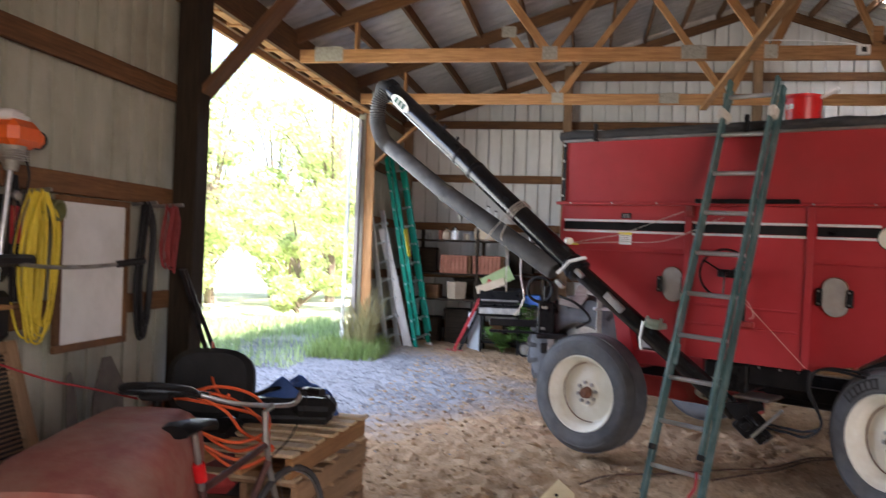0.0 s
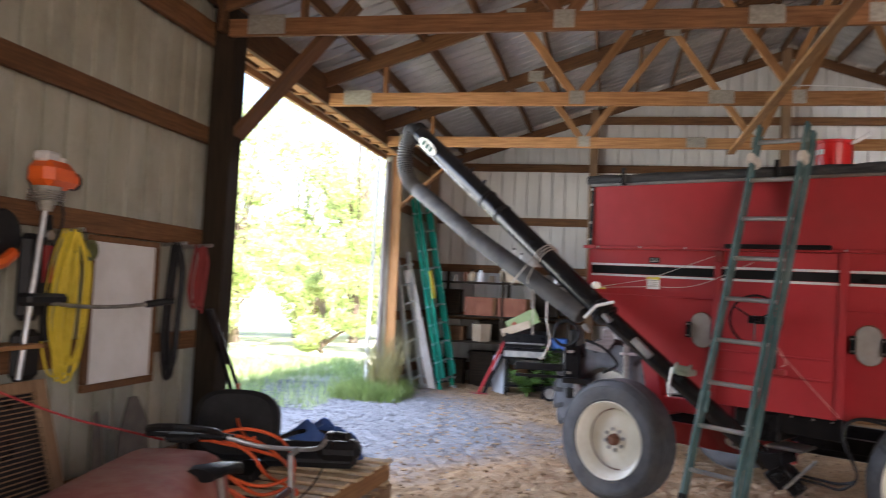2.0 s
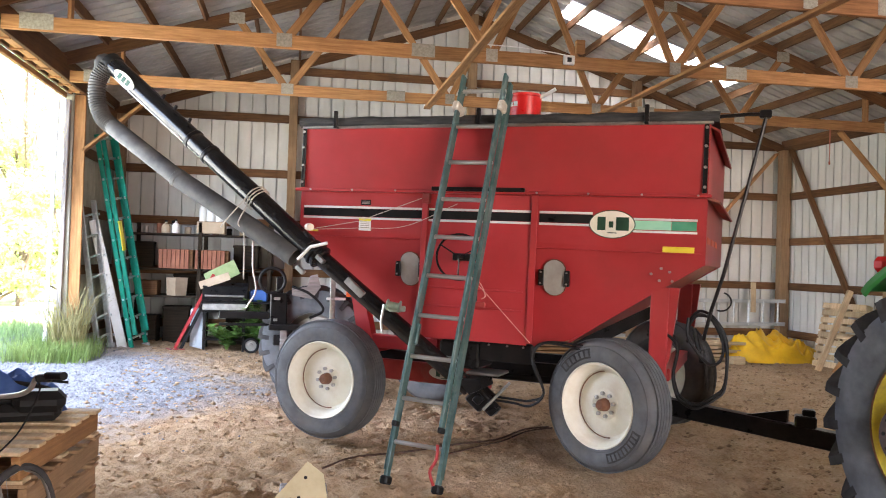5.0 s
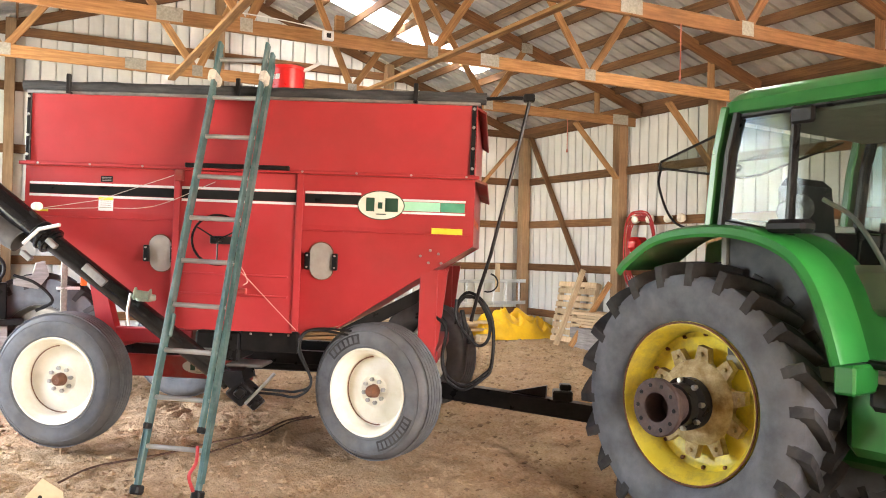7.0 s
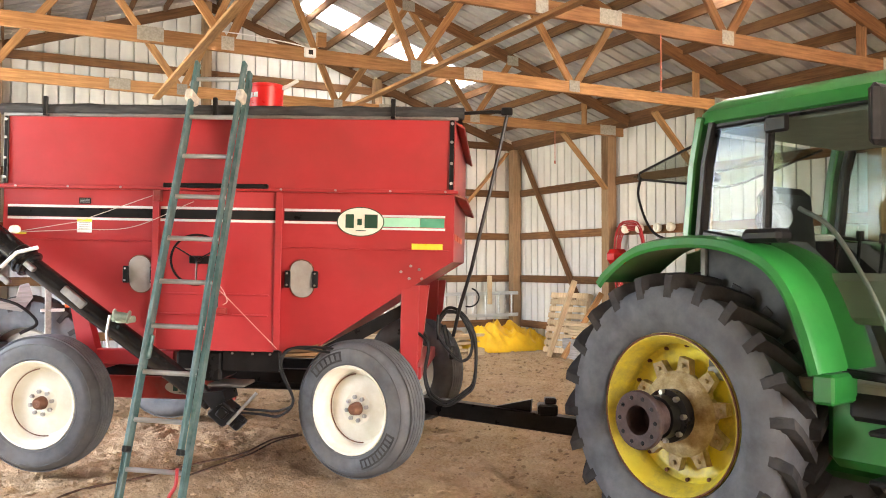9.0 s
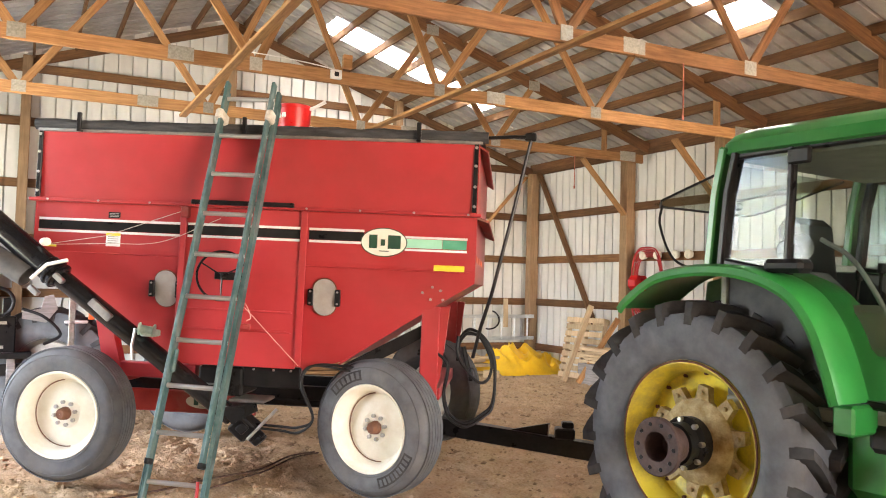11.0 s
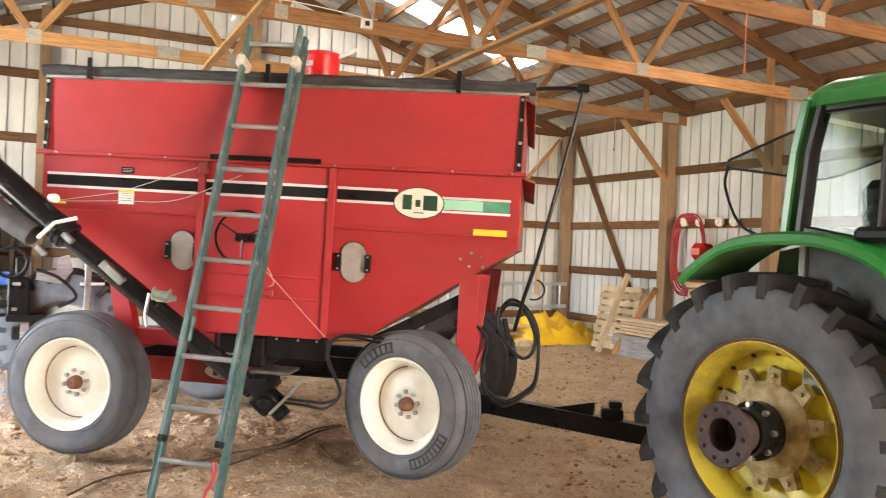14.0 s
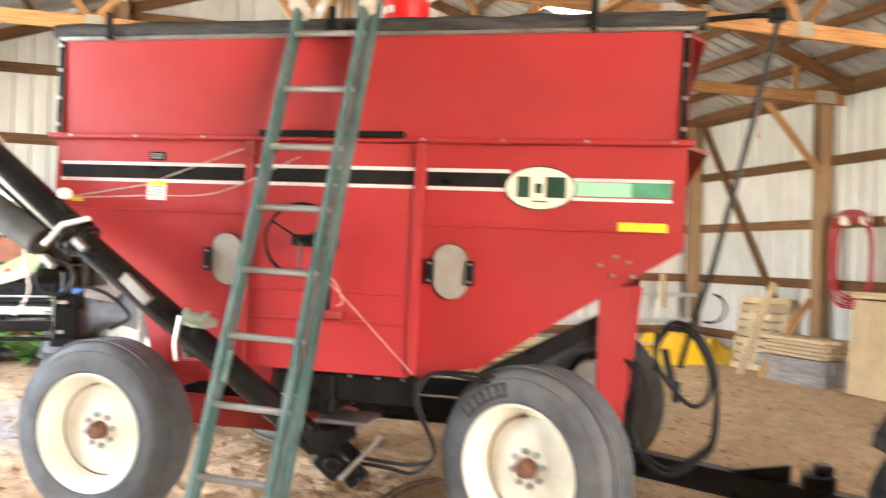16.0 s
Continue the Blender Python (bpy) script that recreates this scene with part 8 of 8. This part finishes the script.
# cables that lie in the dirt beside the wagon
for k, pts in enumerate(([(-0.2, 7.1), (0.05, 7.42), (0.5, 7.6), (0.95, 7.86), (1.36, 8.06), (1.74, 8.5), (2.03, 8.65)], [(0.8, 7.5), (1.1, 7.75), (1.4, 8.0), (1.75, 8.42), (2.05, 8.6)])):
    solid("ground_cable", Geo().tube([(p.x, p.y, ground_z(p.x, p.y) + 0.022) for p in smooth_path([(x, y, 0) for x, y in pts], 14)], 0.008, 6), pbr("dusty_brown_cable", (0.06, 0.035, 0.025), (0.12, 0.07, 0.05), 20, 0.8), "dark dusty cable lying in the dirt", "cable")

for ob in set(scene.objects) - BEFORE:
    if ob.parent is None:
        ob.matrix_basis = pose(-0.02, 0.07, 0) @ ob.matrix_basis

# ---- outdoors by the side doorway ----
def leaf_cloud(clumps, n, size, seed):
    """Leaves scattered in uneven clumps: (centre, radii) each."""
    rg = np.random.RandomState(seed)
    vs, fs = [], []
    for (cx, cy, cz), (rx, ry, rz), share in clumps:
        m = int(n * share)
        d = rg.normal(size=(m, 3))
        d /= np.linalg.norm(d, axis=1)[:, None]
        r = rg.uniform(0.35, 1.0, m) ** 0.5
        p = d * r[:, None] * (rx, ry, rz) + (cx, cy, cz)
        a = rg.normal(size=(m, 3))
        a /= np.linalg.norm(a, axis=1)[:, None]
        b = np.cross(a, rg.normal(size=(m, 3)))
        b /= np.linalg.norm(b, axis=1)[:, None]
        s = rg.uniform(0.6, 1.4, m)[:, None] * size
        k = len(vs)
        for q in (p - a * s, p + b * s * 0.45, p + a * s, p - b * s * 0.45):
            vs.append(q)
    q = np.concatenate([np.stack(vs[i:i + 4], 1).reshape(-1, 3) for i in range(0, len(vs), 4)])
    m = len(q) // 4
    return q, np.arange(4 * m).reshape(-1, 4)

def tree(name, label, x, y, h, spread, n, seed, trunk=True, size=0.11):
    rg = random.Random(seed)
    t = thing(name, label, "tree" if trunk else "bush")
    clumps = []
    g = Geo()
    if trunk:
        g.tube(smooth_path([(x, y, -0.1), (x + rg.uniform(-0.2, 0.2), y + rg.uniform(-0.2, 0.2), h * 0.35), (x + rg.uniform(-0.4, 0.4), y + rg.uniform(-0.4, 0.4), h * 0.8)], 5), 0.15, 8, [0.17 * (1 - 0.8 * i / 10) for i in range(11)])
    k = 16 if trunk else 11
    for i in range(k):
        a, r = rg.uniform(0, 6.28), spread * rg.uniform(0.1, 0.85)
        z = h * rg.uniform(0.12 if not trunk else 0.25, 0.95)
        c = (x + r * math.cos(a), y + r * math.sin(a), z)
        s = spread * rg.uniform(0.22, 0.42)
        clumps.append((c, (s, s, s * 0.75), 1.0 / k))
        g.tube(smooth_path([(x, y, z * 0.45), ((x + c[0]) / 2, (y + c[1]) / 2, z * 0.8), c], 4), 0.04, 5, [0.05 - 0.005 * j for j in range(9)])
    part("trunk" if trunk else "stem", g, BARK, t)
    v, f = leaf_cloud(clumps, n, size, seed)
    me = bpy.data.meshes.new("crown")
    me.from_pydata(v.tolist(), [], f.tolist())
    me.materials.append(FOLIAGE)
    me.update()
    o = new("crown", me)
    o.parent = t
    return t

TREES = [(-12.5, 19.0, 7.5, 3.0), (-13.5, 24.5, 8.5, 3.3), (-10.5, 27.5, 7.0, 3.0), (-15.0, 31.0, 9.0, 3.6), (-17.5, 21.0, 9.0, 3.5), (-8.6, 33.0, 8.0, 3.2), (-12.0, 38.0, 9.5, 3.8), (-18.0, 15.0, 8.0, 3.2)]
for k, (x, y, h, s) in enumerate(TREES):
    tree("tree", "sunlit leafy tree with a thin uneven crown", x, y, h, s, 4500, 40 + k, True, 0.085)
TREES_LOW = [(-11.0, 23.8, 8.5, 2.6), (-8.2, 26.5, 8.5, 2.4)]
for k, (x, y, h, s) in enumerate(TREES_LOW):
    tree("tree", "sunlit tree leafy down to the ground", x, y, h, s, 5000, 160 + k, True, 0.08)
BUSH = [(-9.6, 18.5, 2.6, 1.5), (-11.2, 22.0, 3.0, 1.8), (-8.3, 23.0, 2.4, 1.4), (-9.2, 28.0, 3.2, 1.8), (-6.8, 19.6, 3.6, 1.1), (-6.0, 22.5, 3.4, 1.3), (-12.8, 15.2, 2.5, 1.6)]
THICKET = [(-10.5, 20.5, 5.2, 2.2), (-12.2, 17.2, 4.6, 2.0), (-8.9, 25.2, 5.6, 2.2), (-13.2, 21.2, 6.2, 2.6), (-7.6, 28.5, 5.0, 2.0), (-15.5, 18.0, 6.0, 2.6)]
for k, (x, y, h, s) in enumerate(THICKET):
    tree("thicket", "tall green thicket behind the grass, leaves paled for sun glare", x, y, h, s, 7000, 120 + k, False, 0.075)
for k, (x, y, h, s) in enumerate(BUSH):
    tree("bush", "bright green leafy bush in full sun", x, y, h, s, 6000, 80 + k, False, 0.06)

def blades(n, region, hmin, hmax, seed, mask=None):
    rg = random.Random(seed)
    vs, fs = [], []
    while n > 0:
        x, y = rg.uniform(region[0], region[1]), rg.uniform(region[2], region[3])
        if mask and rg.random() > mask(x, y):
            continue
        n -= 1
        h, a, b = rg.uniform(hmin, hmax), rg.uniform(0, 6.28), rg.uniform(0.2, 0.7)
        z = ground_z(x, y)
        w = rg.uniform(0.004, 0.009)
        c, s = math.cos(a), math.sin(a)
        k = len(vs)
        vs += [(x - s * w, y + c * w, z - 0.01), (x + s * w, y - c * w, z - 0.01), (x + c * h * b * 0.35 + s * w * 0.7, y + s * h * b * 0.35 - c * w * 0.7, z + h * 0.6), (x + c * h * b * 0.35 - s * w * 0.7, y + s * h * b * 0.35 + c * w * 0.7, z + h * 0.6), (x + c * h * b, y + s * h * b, z + h)]
        fs += [(k, k + 1, k + 2, k + 3), (k + 3, k + 2, k + 4)]
    return Geo().add(vs, fs)
clump = lambda x, y: 0.15 + 0.85 * max(0.0, min(1.0, 0.5 + 1.6 * noise.noise((x * 0.9, y * 0.9, 2))))
# outer blades lightened in colour to look strongly sunlit
solid("grass", blades(8000, (-9.0, -4.1, 11.5, 18.5), 0.06, 0.27, 1, clump), leafy("sun_paled_grass", (0.26, 0.38, 0.12), (0.5, 0.6, 0.28), 0.5), "long green grass growing outside the doorway", "grass", kind="stuff")
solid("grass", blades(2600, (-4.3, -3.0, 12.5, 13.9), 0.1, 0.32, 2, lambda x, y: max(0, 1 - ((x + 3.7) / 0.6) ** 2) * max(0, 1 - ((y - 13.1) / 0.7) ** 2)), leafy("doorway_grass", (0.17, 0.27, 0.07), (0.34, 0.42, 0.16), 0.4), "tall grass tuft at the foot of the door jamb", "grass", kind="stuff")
solid("dry_grass", blades(220, (-3.75, -3.35, 13.0, 13.25), 0.6, 1.15, 4), leafy("dry_grass_blades", (0.3, 0.28, 0.12), (0.42, 0.38, 0.2), 0.35), "tall dry grass standing against the jamb", "grass", kind="stuff")

def stones(n, seed):
    """Small angular stones of the gravel apron."""
    rg = random.Random(seed)
    vs, fs = [], []
    while n > 0:
        x, y = rg.uniform(-6.5, -0.6), rg.uniform(7.6, 14.2)
        e = (-1.4 - x) / 2.0 - abs(y - 10.9) / 4.2 + 0.35 * noise.noise((x, y, 7))
        if rg.random() > max(0.02, min(1, e)):
            continue
        n -= 1
        s = rg.uniform(0.006, 0.017)
        z = ground_z(x, y) + ruts(x, y) + s * 0.2
        k = len(vs)
        p = [(1, 0, 0), (-1, 0, 0), (0, 1, 0), (0, -1, 0), (0, 0, 0.8), (0, 0, -0.8)]
        vs += [(x + q[0] * s * rg.uniform(0.6, 1.3), y + q[1] * s * rg.uniform(0.6, 1.3), z + q[2] * s * rg.uniform(0.6, 1.2)) for q in p]
        fs += [tuple(k + i for i in f) for f in ((0, 2, 4), (2, 1, 4), (1, 3, 4), (3, 0, 4), (2, 0, 5), (1, 2, 5), (3, 1, 5), (0, 3, 5))]
    return Geo().add(vs, fs)
solid("gravel", stones(16000, 3), STONE, "loose blue-grey crushed stone by the doorway", "gravel", kind="stuff")
def clods(n, seed):
    rg = random.Random(seed)
    vs, fs = [], []
    for _ in range(n):
        x, y = rg.uniform(-2.6, 8.4), rg.uniform(4.5, 15.2)
        s = rg.choice((0.006, 0.008, 0.01, 0.014, 0.02, 0.028)) * rg.uniform(0.8, 1.3)
        z = ground_z(x, y) + ruts(x, y) + s * 0.15
        k = len(vs)
        p = [(1, 0, 0), (-1, 0, 0), (0, 1, 0), (0, -1, 0), (0, 0, 0.55), (0, 0, -0.8)]
        vs += [(x + q[0] * s * rg.uniform(0.6, 1.5), y + q[1] * s * rg.uniform(0.6, 1.5), z + q[2] * s * rg.uniform(0.6, 1.2)) for q in p]
        fs += [tuple(k + i for i in f) for f in ((0, 2, 4), (2, 1, 4), (1, 3, 4), (3, 0, 4), (2, 0, 5), (1, 2, 5), (3, 1, 5), (0, 3, 5))]
    return Geo().add(vs, fs)
CLOD = pbr("dirt_clods", (0.26, 0.165, 0.095), (0.46, 0.33, 0.2), 6, 0.95, bump=0.3, vary=0.3, island=True)
solid("dirt_clods", clods(15000, 8), CLOD, "small clods and chips of dry dirt on the floor", "dirt", kind="stuff")
